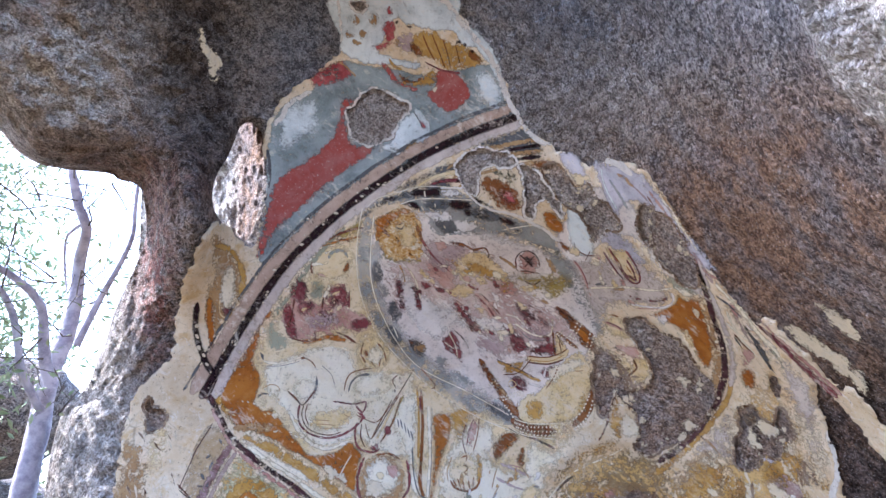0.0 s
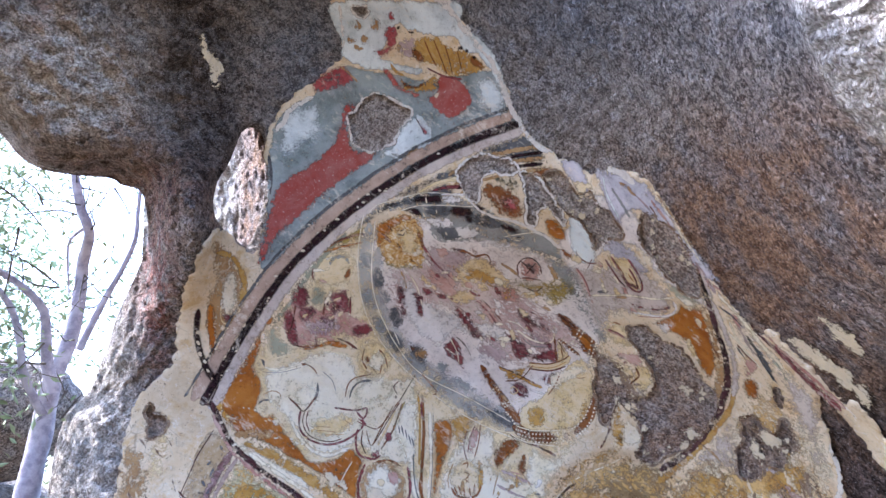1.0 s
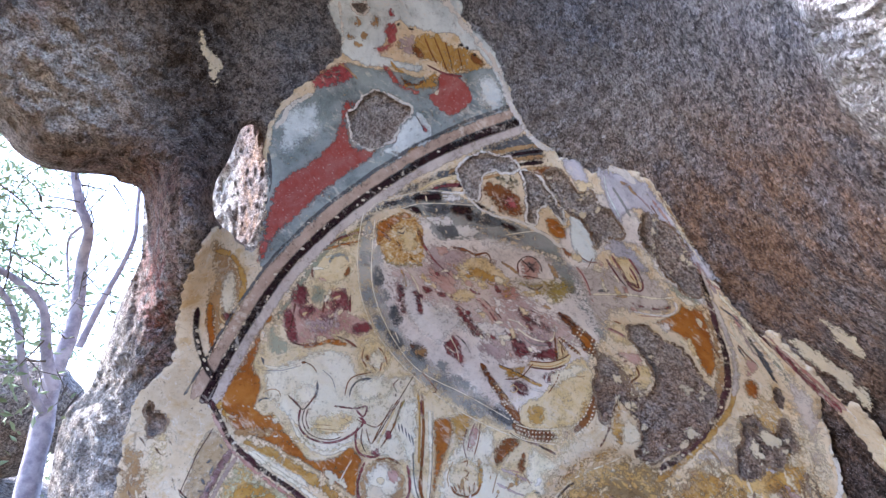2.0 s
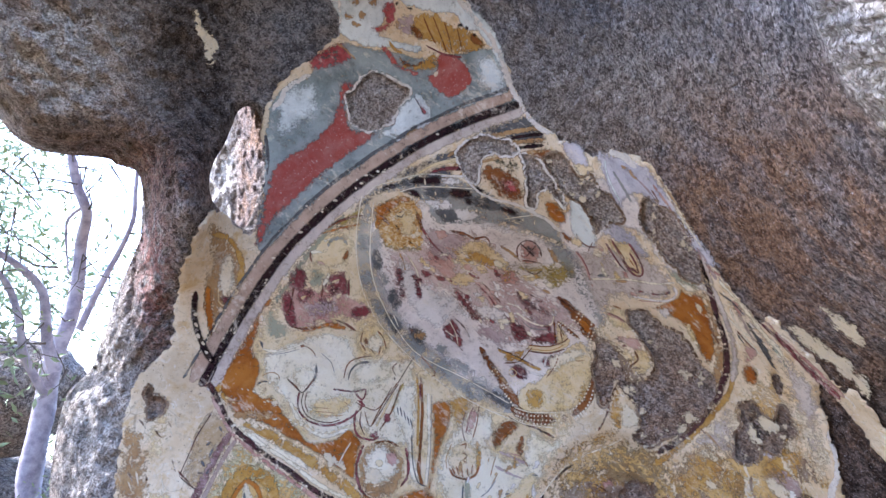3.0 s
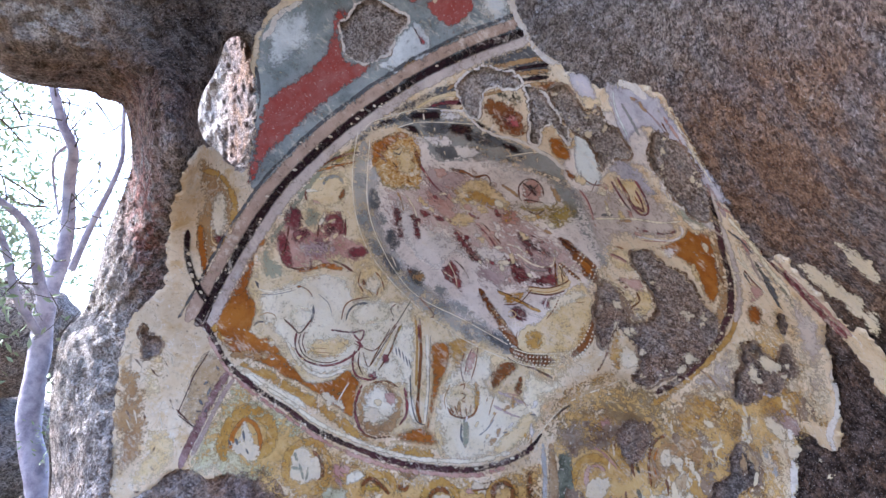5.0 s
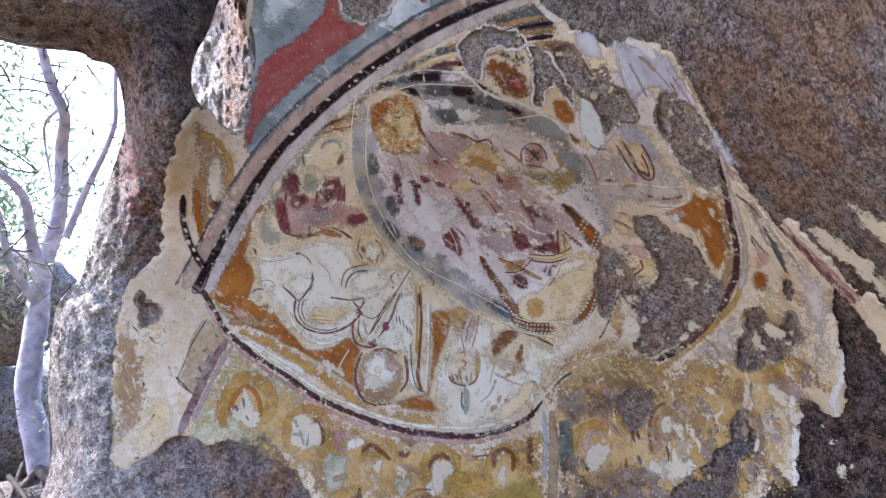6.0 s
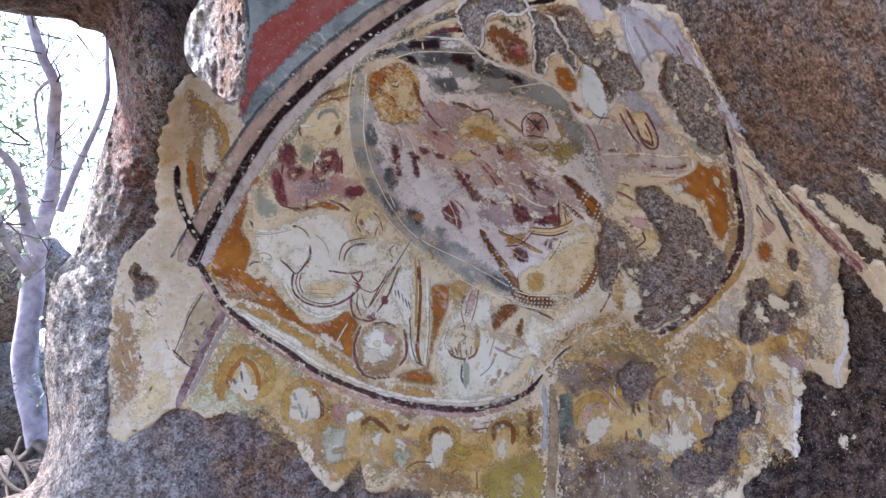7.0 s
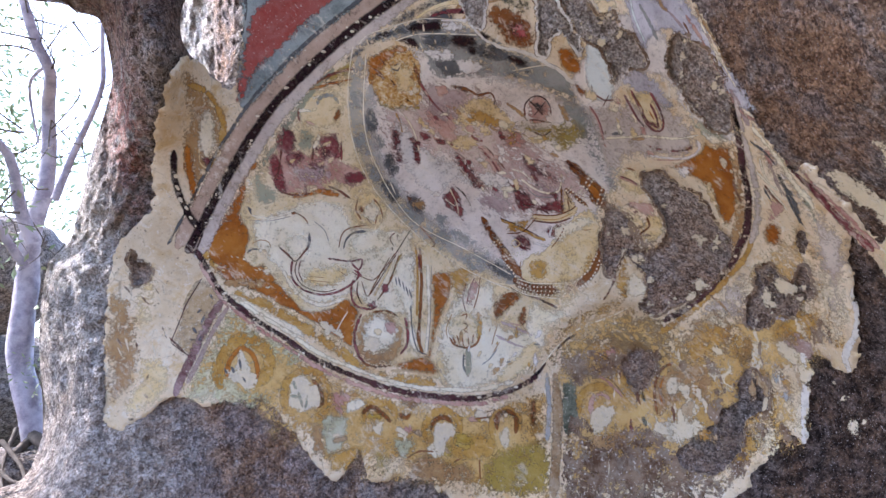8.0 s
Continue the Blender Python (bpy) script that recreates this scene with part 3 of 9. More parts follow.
    outer = np.array(VIEWPOINT) + directions(a, b) * (r + 0.34 - 0.24 * blob(a, b, -25, 8, 8, 16) + 0.5 * np.clip((b - 22) / 25, 0, 1) + 0.5 * np.clip((a - 5) / 40, 0, 1) + 0.12 * fbm(p, 1.5, 2, 0.5, 8))[:, None]
    n = np.arange(len(a)).reshape(shape)
    quad = np.stack([n[:-1, :-1], n[1:, :-1], n[1:, 1:], n[:-1, 1:]], -1).reshape(-1, 4)
    quad = quad[~drop[quad].any(1)]
    e = np.concatenate([quad[:, [i, (i + 1) % 4]] for i in range(4)])
    key = np.minimum(e[:, 0], e[:, 1]) * len(a) + np.maximum(e[:, 0], e[:, 1])
    _, first, count = np.unique(key, return_index=True, return_counts=True)
    border = e[first[count == 1]]
    used = np.unique(quad)
    back = np.zeros(len(a), int)
    back[used] = np.arange(len(used))
    m = len(used)
    q, border = back[quad], back[border]
    faces = np.concatenate([q, q[:, ::-1] + m, np.stack([border[:, 1], border[:, 0], border[:, 0] + m, border[:, 1] + m], -1)])
    ua, ub = a[used], b[used]
    # blue puts the cool sky light on the upper rock into its colour.
    blue = np.clip(blob(ua, ub, 14, 27, 12, 7) + 0.6 * blob(ua, ub, 33, 24, 8, 6) + 0.9 * blob(ua, ub, -14, 25, 5, 8) + 0.12 * shoulder[used], 0, 1)
    ochre = np.clip(1.5 * blob(ua, ub, 29, 4, 12, 12) + 1.4 * blob(ua, ub, 34, -22, 13, 14) + 0.7 * blob(ua, ub, 16, -28, 12, 6) + 1.0 * blob(ua, ub, -33, 17, 8, 7) + covered[used] * (0.4 + 1.1 * np.clip((-4 - ub) / 8, 0, 1)) + 1.5 * blob(ua, ub, -17, -27, 13, 8) + 0.5 * blob(ua, ub, -28, 9, 6, 4), 0, 1)
    rust = np.clip(1.2 * blob(ua, ub, -27.2, 0, 1.6, 7) + blob(ua, ub, -37, 20, 1.2, 6) + 0.5 * blob(ua, ub, -28, 11, 8, 3), 0, 1)
    # Soot streak and dark rock, plus painted shade under the arch's lower facet.
    soot_and_shade = np.clip(1.4 * blob(ua, ub, -24.5, 21, 3.4, 9) + 0.8 * blob(ua, ub, -22.5, 14, 3, 4) + 0.2 * blob(ua, ub, -8, 30, 14, 8) + 0.2 * blob(ua, ub, -33, 10.5, 7, 2.5)
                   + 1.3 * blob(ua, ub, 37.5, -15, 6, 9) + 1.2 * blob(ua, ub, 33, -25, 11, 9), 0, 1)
    # pale paints in daylight on shoulder, arch and pillar; gap rock is truly paler.
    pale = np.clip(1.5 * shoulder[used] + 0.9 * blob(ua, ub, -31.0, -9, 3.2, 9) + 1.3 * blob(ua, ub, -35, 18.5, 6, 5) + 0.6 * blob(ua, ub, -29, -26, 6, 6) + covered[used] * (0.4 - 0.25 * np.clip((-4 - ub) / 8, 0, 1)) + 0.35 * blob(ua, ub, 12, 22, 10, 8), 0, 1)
    both = lambda v: np.r_[v, v]
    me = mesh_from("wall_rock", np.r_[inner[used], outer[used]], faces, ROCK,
                   attrs={"ochre": both(ochre), "rust": both(rust), "soot_and_shade": both(soot_and_shade), "pale": both(pale), "blue": both(blue)})
    return tagged(new("wall_rock", me), "rough grey and ochre rock face of a hollowed boulder", "rock wall", kind="structure")


rock_shell()


def grid_points(loop, step):
    lo, hi = loop.min(0), loop.max(0)
    x, y = np.meshgrid(np.arange(lo[0] + step / 2, hi[0], step), np.arange(lo[1] + step / 2, hi[1], step))
    x, y = x.ravel(), y.ravel()
    keep = inside(x, y, loop)
    return x[keep], y[keep]


def sheet(name, loops, lift, material, step=0.5, skirt=0.0, soft=0.8, swell=0.0):
    """A thin coat on the wall within the first loop and outside the others; skirt gives it an edge down to the rock."""
    from mathutils.geometry import delaunay_2d_cdt
    x, y = grid_points(loops[0], step)
    keep = np.ones(len(x), bool)
    fade = np.full(len(x), 9.0)
    for i, loop in enumerate(loops):
        near = (x > loop[:, 0].min() - 2) & (x < loop[:, 0].max() + 2) & (y > loop[:, 1].min() - 2) & (y < loop[:, 1].max() + 2)
        d, _, _ = to_loop(x[near], y[near], loop)
        fade[near] = np.minimum(fade[near], d)
        if i:
            k = keep[near]
            k &= ~inside(x[near], y[near], loop)
            keep[near] = k
    keep &= fade > step * 0.3
    x, y, fade = x[keep], y[keep], fade[keep]
    co, edges = [Vector(v) for v in np.c_[x, y]], []
    for loop in loops:
        s = len(co)
        co += [Vector(v) for v in loop]
        edges += [(s + i, s + (i + 1) % len(loop)) for i in range(len(loop))]
    v, e, f, *_ = delaunay_2d_cdt(co, edges, [], 0, 1e-4)
    v = np.array([tuple(q) for q in v])
    f = np.array([q for q in f if len(q) == 3])
    c = v[f].mean(1)
    ok = inside(c[:, 0], c[:, 1], loops[0])
    for loop in loops[1:]:
        ok &= ~inside(c[:, 0], c[:, 1], loop)
    f = f[ok]
    d = to_loop(v[:, 0], v[:, 1], loops[0])[0]
    a = v[f[:, 1]] - v[f[:, 0]]
    b = v[f[:, 2]] - v[f[:, 0]]
    flip = a[:, 0] * b[:, 1] - a[:, 1] * b[:, 0] > 0
    f[flip] = f[flip][:, ::-1]
    f = f[:, ::-1]
    p = on_wall(v[:, 0], v[:, 1], lift)
    if swell:
        p = np.array(VIEWPOINT) + (p - np.array(VIEWPOINT)) * (1 + swell * fbm(p, 5, 3, 0.5, 21) / 2.6)[:, None]
    faces = f.tolist()
    verts = p
    if skirt:
        e = np.concatenate([f[:, [i, (i + 1) % 3]] for i in range(3)])
        key = np.minimum(e[:, 0], e[:, 1]) * len(v) + np.maximum(e[:, 0], e[:, 1])
        _, first, count = np.unique(key, return_index=True, return_counts=True)
        border = e[first[count == 1]]
        away = (p - np.array(VIEWPOINT))
        verts = np.r_[p, p + away / np.linalg.norm(away, axis=1)[:, None] * skirt]
        faces += [[b, a, a + len(v), b + len(v)] for a, b in border.tolist()]
        d = np.r_[d, d]
    used = np.unique(np.concatenate([np.ravel(q) for q in faces]))
    back = np.zeros(len(verts), int)
    back[used] = np.arange(len(used))
    faces = [[int(back[i]) for i in q] for q in faces]
    me = bpy.data.meshes.new(name)
    me.from_pydata(verts[used].tolist(), [], faces)
    me.materials.append(material)
    me.polygons.foreach_set("use_smooth", np.ones(len(me.polygons), bool))
    me.attributes.new("fade", "FLOAT", "POINT").data.foreach_set("value", np.clip(d[used] / min(soft, 0.7 * d.max()), 0, 1).astype(np.float32))
    me.update()
    return me


fresco = tagged(new("fresco", sheet("fresco", [PLASTER_EDGE] + GAPS, PLASTER_LIFT, PLASTER, 0.45, 0.03, swell=0.0)),
                "faded cave fresco on cracked lime plaster with bare gaps", "fresco")


class Painter:
    """Lays coats of paint on the fresco, each on a layer of its own."""
    count = 0

    def coat(self, name, outline, material, layer=1, rough=0.15, soft=0.8, label="", step=0.32, parent=None):
        Painter.count += 1
        loop = ragged(smooth_loop(outline, 0.2), rough * 1.7, 1.6, Painter.count, 5) if rough and len(outline) and rough > 0.04 else smooth_loop(outline, 0.3)
        lo, hi = loop.min(0), loop.max(0)
        step = min(step, 0.3 * float((hi - lo).min()))
        cut = [g for g in GAPS if (g.min(0) < hi).all() and (g.max(0) > lo).all()]
        cut = [g for g in cut if inside(loop[:, 0], loop[:, 1], g).mean() < 0.6]
        return part(name, sheet(name, [loop] + cut, PLASTER_LIFT + 0.0006 + 0.00045 * layer, material, step, soft=soft * 1.5), parent or fresco, label)

    def band(self, name, line, width, material, layer=3, shift=0.0, label="", soft=0.3, waver=0.05, parent=None, raw=False, cut=True):
        """A painted stripe along a line: its width at the two ends (degrees), and how far it lies beside the line."""
        Painter.count += 1
        p = np.array(line) if raw else smooth_loop(line, 0.3, False)
        t = np.gradient(p, axis=0)
        t /= np.linalg.norm(t, axis=1)[:, None] + 1e-9
        side = np.stack([-t[:, 1], t[:, 0]], -1)
        w0, w1 = width if isinstance(width, tuple) else (width, width)
        s = np.linspace(0, 1, len(p))
        w = (w0 + (w1 - w0) * s) / 2 * (1 + 0.25 * fbm(np.c_[p, np.full(len(p), Painter.count)], 1.2, 3, 0.6, 5))
        if not raw and len(p) > 2:
            run = np.r_[0, np.cumsum(np.linalg.norm(np.diff(p, axis=0), axis=1))]
            w = w * np.sqrt(np.clip(np.minimum(run, run[-1] - run) / (1.6 * w), 0.05, 1))
        off = shift + waver * fbm(np.c_[p, np.full(len(p), Painter.count + 9)], 0.8, 3, 0.6, 6)
        cross = np.linspace(-1, 1, 5)
        q = p[:, None] + side[:, None] * (off[:, None] + w[:, None] * cross)[..., None]
        n = np.arange(len(p) * 5).reshape(-1, 5)
        f = np.stack([n[:-1, :-1], n[:-1, 1:], n[1:, 1:], n[1:, :-1]], -1).reshape(-1, 4)
        q = q.reshape(-1, 2)
        mid = q[f].mean(1)
        f, mid = (lambda ok: (f[ok], mid[ok]))(inside(mid[:, 0], mid[:, 1], EDGE))
        for g in GAPS if cut else ():
            f, mid = (lambda ok: (f[ok], mid[ok]))(~inside(mid[:, 0], mid[:, 1], g))
        if len(f) and len(f) < 4 * (len(p) - 1) and len(p) < 24:
            rows = np.unique(f[:, 0] // 5)
            run = max(np.split(rows, np.flatnonzero(np.diff(rows) > 1) + 1), key=len)
            f = f[np.isin(f[:, 0] // 5, run)]
        if not len(f):
            return None
        fade = np.tile(np.clip((1 - np.abs(cross)) / max(soft, 0.01), 0, 1) * 0.85 + 0.15, len(p))
        me = mesh_from(name, on_wall(q[:, 0], q[:, 1], PLASTER_LIFT + 0.0006 + 0.00045 * layer), f, material, attrs={"fade": fade})
        return part(name, me, parent or fresco, label)

    def ring(self, centre, size, start=0, end=360, turn=0.0):
        """Points of an oval: its half width and half height, in degrees."""
        n = 14
        a = np.radians(np.linspace(start, end, n, endpoint=end - start < 360))
        x, y = size[0] * np.cos(a), size[1] * np.sin(a)
        c, s = math.cos(radians(turn)), math.sin(radians(turn))
        return [(centre[0] + c * u - s * v, centre[1] + s * u + c * v) for u, v in zip(x, y)]


EDGE = PLASTER_EDGE[::2]
paint = Painter()

# ---- fresco: the field over the arch ----
# Fresco outlines are placed to fit the camera's view.
paint.coat("grey_field", [(-18.55, 4.55), (-17.83, 10.33), (-17.61, 15.50), (-16.79, 17.91), (-15.06, 19.42), (-13.40, 20.29), (-12.98, 21.68), (-10.43, 23.09), (-8.40, 22.89), (-4.89, 22.60), (-1.34, 22.11), (4.02, 23.07), (6.08, 21.93), (6.68, 19.21), (7.76, 17.74), (0.97, 14.84), (-4.89, 12.03), (-10.58, 8.54), (-16.01, 4.28), (-17.78, 2.93)], W_FIELD, 0.81, 0.08, 0.25, "blue-grey painted background field")
paint.coat("pale_mottle", [(-17.10, 17.41), (-15.16, 19.10), (-13.17, 19.78), (-12.08, 18.57), (-12.89, 15.82), (-15.08, 14.06), (-16.72, 13.95)], W_TOP, 1.23, 0.2, 1.4)
paint.coat("pale_mottle", [(3.42, 22.03), (6.08, 21.93), (6.62, 19.22), (7.18, 17.82), (4.54, 18.21), (3.51, 19.88)], W_TOP, 1.24, 0.2, 1.2)
paint.coat("white_top", [(-11.54, 28.67), (1.07, 29.10), (2.02, 27.22), (4.17, 25.64), (5.63, 23.78), (6.49, 21.80), (6.80, 19.75), (5.77, 20.88), (4.73, 22.93), (3.44, 24.23), (2.13, 24.47), (1.06, 25.72), (-1.33, 26.04), (-3.61, 26.42), (-4.80, 26.90), (-5.38, 25.68), (-6.55, 24.31), (-5.48, 23.62), (-3.59, 23.35), (-2.17, 23.16), (-2.76, 22.31), (-4.18, 22.51), (-5.48, 22.79), (-7.82, 22.71), (-9.34, 23.15), (-10.62, 23.80), (-10.88, 25.40)], W_TOP, 1.55, 0.22, 0.2, "bare white lime patch")
paint.coat("ochre_trace", paint.ring((-8.93, 26.72), (0.60, 0.49), turn=0), W_TAN, 2.27, 0.2, 0.3)
paint.coat("ochre_trace", paint.ring((-7.17, 26.91), (0.65, 0.82), turn=0), W_TAN, 2.28, 0.2, 0.3)
paint.coat("ochre_trace", paint.ring((-9.72, 25.37), (0.65, 0.38), turn=0), W_TAN, 2.29, 0.2, 0.3)
paint.coat("ochre_trace", paint.ring((-8.32, 25.45), (0.49, 0.44), turn=0), W_TAN, 2.30, 0.2, 0.3)
paint.coat("ochre_trace", paint.ring((-8.89, 24.72), (0.49, 0.27), turn=0), W_TAN, 2.32, 0.2, 0.3)
paint.coat("ochre_trace", paint.ring((-4.78, 24.88), (0.44, 0.49), turn=0), W_TAN, 2.33, 0.2, 0.3)
paint.coat("crimson_trace", [(-6.45, 26.34), (-5.40, 26.98), (-4.79, 25.69), (-5.49, 24.55), (-6.66, 24.00), (-7.60, 24.27), (-7.02, 24.80), (-6.08, 24.94)], W_CRIM, 2.44, 0.2, 0.25, "worn crimson shape")
paint.coat("crimson_trace", paint.ring((-5.52, 27.67), (0.49, 0.49), turn=0), W_CRIM, 2.46, 0.2, 0.3)
paint.coat("violet_trace", [(-4.91, 25.69), (-3.36, 25.72), (-2.76, 24.40), (-3.95, 23.76), (-4.66, 24.57)], W_VIOLET, 2.47, 0.2, 0.4)
paint.coat("ochre_drapery", [(-2.89, 25.73), (-0.98, 26.04), (0.58, 25.22), (2.84, 24.56), (4.14, 23.58), (4.14, 22.75), (2.35, 22.22), (0.45, 22.25), (-0.74, 23.26), (-2.23, 23.58), (-3.24, 24.40)], W_GOLD, 2.58, 0.12, 0.25, "ochre-brown painted drapery")
paint.coat("brown_edge", [(-3.48, 25.01), (-2.17, 24.41), (-2.28, 23.58), (-3.24, 23.98)], W_BROWN, 2.90, 0.12, 0.25)
paint.coat("brown_edge", [(2.60, 24.36), (3.91, 23.70), (4.14, 22.85), (3.07, 23.20)], W_BROWN, 2.91, 0.15, 0.3)
paint.band("drapery_line", [(-2.05, 25.64), (-1.45, 24.41), (-0.74, 23.26)], 0.16, W_BROWN, 3.22, soft=0.6, waver=0.03)
paint.band("drapery_line", [(-1.10, 25.74), (-0.38, 24.20), (0.33, 22.52)], 0.16, W_BROWN, 3.23, soft=0.6, waver=0.03)
paint.band("drapery_line", [(0.10, 25.23), (0.57, 23.88), (0.92, 22.51)], 0.16, W_BROWN, 3.00, soft=0.6, waver=0.03)
paint.band("drapery_line", [(1.41, 24.70), (1.76, 23.44), (1.88, 22.50)], 0.16, W_BROWN, 3.01, soft=0.6, waver=0.03)
paint.coat("dark_crumb", paint.ring((-4.80, 26.70), (0.33, 0.22), turn=0), W_BLACK, 3.23, 0.15, 0.2)
paint.coat("dark_crumb", paint.ring((-3.49, 26.33), (0.33, 0.16), turn=0), W_BLACK, 3.24, 0.15, 0.2)
paint.coat("dark_crumb", paint.ring((1.77, 25.00), (0.38, 0.22), turn=0), W_BLACK, 3.25, 0.15, 0.2)
paint.coat("dark_crumb", paint.ring((3.20, 24.03), (0.27, 0.22), turn=0), W_BLACK, 3.27, 0.15, 0.2)
paint.coat("dark_crumb", paint.ring((2.37, 24.78), (0.22, 0.22), turn=0), W_BLACK, 3.28, 0.15, 0.2)
paint.coat("gold_shape", [(-4.65, 22.29), (-3.70, 21.51), (-2.23, 21.79), (-1.04, 22.64), (-0.39, 22.05), (-0.69, 21.04), (-2.52, 20.82), (-4.29, 21.07)], W_GOLD, 2.69, 0.08, 0.2)
paint.coat("brown_shape", [(-4.53, 22.18), (-3.11, 21.57), (-1.81, 21.89), (-2.52, 21.25), (-3.94, 21.24)], W_BROWN, 2.90, 0.1, 0.3)
paint.band("gold_line", [(-5.60, 23.41), (-5.00, 22.70), (-4.18, 22.40)], 0.33, W_GOLD, 2.82, soft=0.6, waver=0.03)
paint.coat("red_field", [(-6.42, 23.08), (-5.36, 22.53), (-4.23, 21.23), (-2.46, 20.72), (-2.17, 20.07), (-4.76, 20.96), (-5.94, 21.99)], RED, 2.43, 0.08, 0.3)
paint.coat("red_field", [(-0.50, 22.37), (1.63, 22.08), (2.98, 20.01), (0.77, 18.25), (-1.35, 19.64), (-1.70, 20.45), (-0.75, 20.99)], RED, 2.44, 0.05, 0.3, "brick-red painted diamond shape")
paint.band("drapery_line", [(-1.81, 23.16), (-0.15, 22.42), (1.93, 22.07)], 0.22, W_WINE, 3.46, soft=0.5, waver=0.03)
paint.coat("white_chip", [(-1.22, 20.61), (-0.63, 20.82), (-0.75, 20.29)], LIMEPAINT, 3.57, 0.1, 0.15)
paint.coat("crimson_trace", [(-13.37, 21.60), (-11.86, 22.74), (-10.61, 23.13), (-9.15, 21.86), (-9.77, 21.31), (-11.26, 20.70), (-13.35, 20.45)], W_CRIM, 2.48, 0.12, 0.3)
paint.band("tan_line", [(-10.83, 22.96), (-9.90, 22.40), (-8.97, 21.61)], 0.22, W_TAN, 2.99, soft=0.6, waver=0.03)
paint.coat("white_island", [(-7.03, 14.83), (-5.46, 15.52), (-4.88, 16.87), (-3.41, 18.32), (-2.47, 18.93), (-1.30, 17.50), (-1.02, 16.10), (-0.73, 14.86), (-2.26, 14.08), (-4.02, 13.51), (-5.46, 14.35)], W_TOP, 2.21, 0.1, 0.25, "pale lime island in the gap")
paint.coat("red_mark", [(-2.77, 18.38), (-1.95, 17.55), (-1.42, 16.72), (-2.30, 16.89)], W_CRIM, 2.82, 0.06, 0.15)
paint.band("red_mark", [(-2.94, 18.32), (-2.42, 17.55), (-2.07, 16.78)], 0.15, W_LINE, 3.23, soft=0.5, waver=0.03)
paint.coat("gold_mark", [(-4.07, 14.81), (-3.42, 15.71), (-2.49, 15.60), (-1.91, 14.64), (-3.43, 14.08)], W_GOLD, 2.60, 0.08, 0.25)
paint.band("grey_shade", [(-5.46, 14.85), (-4.01, 14.42), (-2.26, 14.53)], 0.44, W_GREY, 2.41, soft=0.8, waver=0.03)
paint.band("white_edge", [(-10.95, 28.34), (-10.53, 25.42), (-10.73, 23.59)], 0.38, LIMEEDGE, 3.43, soft=0.9, waver=0.03)
paint.coat("rust_island", [(3.73, 11.37), (5.03, 12.02), (7.61, 10.68), (7.97, 8.40), (6.13, 8.51), (4.42, 9.99)], W_BROWN, 1.64, 0.2, 0.4, "worn reddish fragment")
paint.coat("rust_island", [(5.58, 10.18), (7.03, 10.48), (7.41, 8.98), (6.26, 9.02)], W_CRIM, 1.95, 0.2, 0.4)
paint.coat("green_island", [(4.92, 12.71), (7.35, 12.28), (7.68, 11.25), (5.83, 11.48)], W_GREENDARK, 1.76, 0.2, 0.5)
paint.coat("gold_island", [(10.02, 7.98), (11.26, 8.15), (12.40, 6.64), (11.83, 5.76), (10.66, 6.37)], W_OCHRE, 1.78, 0.15, 0.3)
paint.coat("rust_island", [(8.99, 13.28), (10.37, 13.54), (11.15, 12.88), (10.23, 12.26), (9.08, 12.37)], W_BROWN, 1.79, 0.12, 0.3)
paint.coat("pale_island", [(11.85, 13.72), (13.21, 13.96), (14.29, 12.66), (14.84, 10.62), (13.78, 10.53), (12.92, 11.65)], W_COOL, 1.40, 0.1, 0.3)
paint.coat("cream_island", [(12.93, 11.98), (15.02, 11.22), (13.89, 10.41)], W_CREAM, 1.92, 0.08, 0.3)
paint.coat("pale_island", [(12.50, 8.43), (13.50, 8.26), (14.76, 6.07), (15.13, 3.84), (14.03, 3.44), (12.65, 5.28)], W_TOP, 1.43, 0.1, 0.25)
paint.coat("pale_island", [(15.71, 5.14), (16.60, 6.08), (17.66, 5.80), (18.78, 4.64), (20.26, 2.39), (18.18, 2.50), (16.38, 4.22)], W_COOL, 1.44, 0.1, 0.4)
paint.coat("lilac_strip", [(15.19, 12.92), (17.46, 12.50), (20.18, 11.15), (21.66, 9.11), (23.07, 6.58), (24.92, 3.79), (26.33, 1.41), (24.35, 2.06), (22.39, 4.82), (20.45, 7.39), (18.50, 8.47), (17.80, 6.88), (18.36, 4.55), (16.75, 7.39), (15.76, 10.22)], W_COOL, 1.46, 0.12, 0.4, "pale lilac plaster along the rim")
paint.band("rim_streak", [(17.53, 11.40), (18.27, 10.90), (19.08, 9.95)], 0.49, W_TAN, 2.37, soft=0.8, waver=0.03)
paint.band("rim_streak", [(16.76, 10.92), (17.68, 9.36), (18.47, 7.82)], 0.27, W_GREY, 2.38, soft=0.8, waver=0.03)
paint.band("rim_streak", [(20.43, 9.50), (21.79, 7.33), (23.09, 4.88), (25.17, 1.07)], 0.27, W_ROSE, 2.40, soft=0.8, waver=0.03)
paint.band("rim_streak", [(20.97, 9.99), (22.51, 7.59), (23.98, 4.80)], 0.27, W_TAN, 2.41, soft=0.8, waver=0.03)
paint.band("rim_streak", [(24.12, 3.43), (25.01, 1.81), (25.71, 0.43)], 0.38, W_VIOLET, 2.42, soft=0.8, waver=0.03)
paint.band("rim_streak", [(18.98, 10.07), (20.29, 8.54), (21.25, 6.84)], 0.22, W_VIOLET, 2.43, soft=0.8, waver=0.03)
paint.band("rim_streak", [(21.54, 8.75), (22.95, 6.16), (24.60, 3.39)], 0.16, W_WHITE, 2.20, soft=0.8, waver=0.03)
paint.band("rim_streak", [(16.03, 11.97), (16.31, 10.29), (17.41, 7.90)], 0.22, W_TOP, 2.21, soft=0.8, waver=0.03)
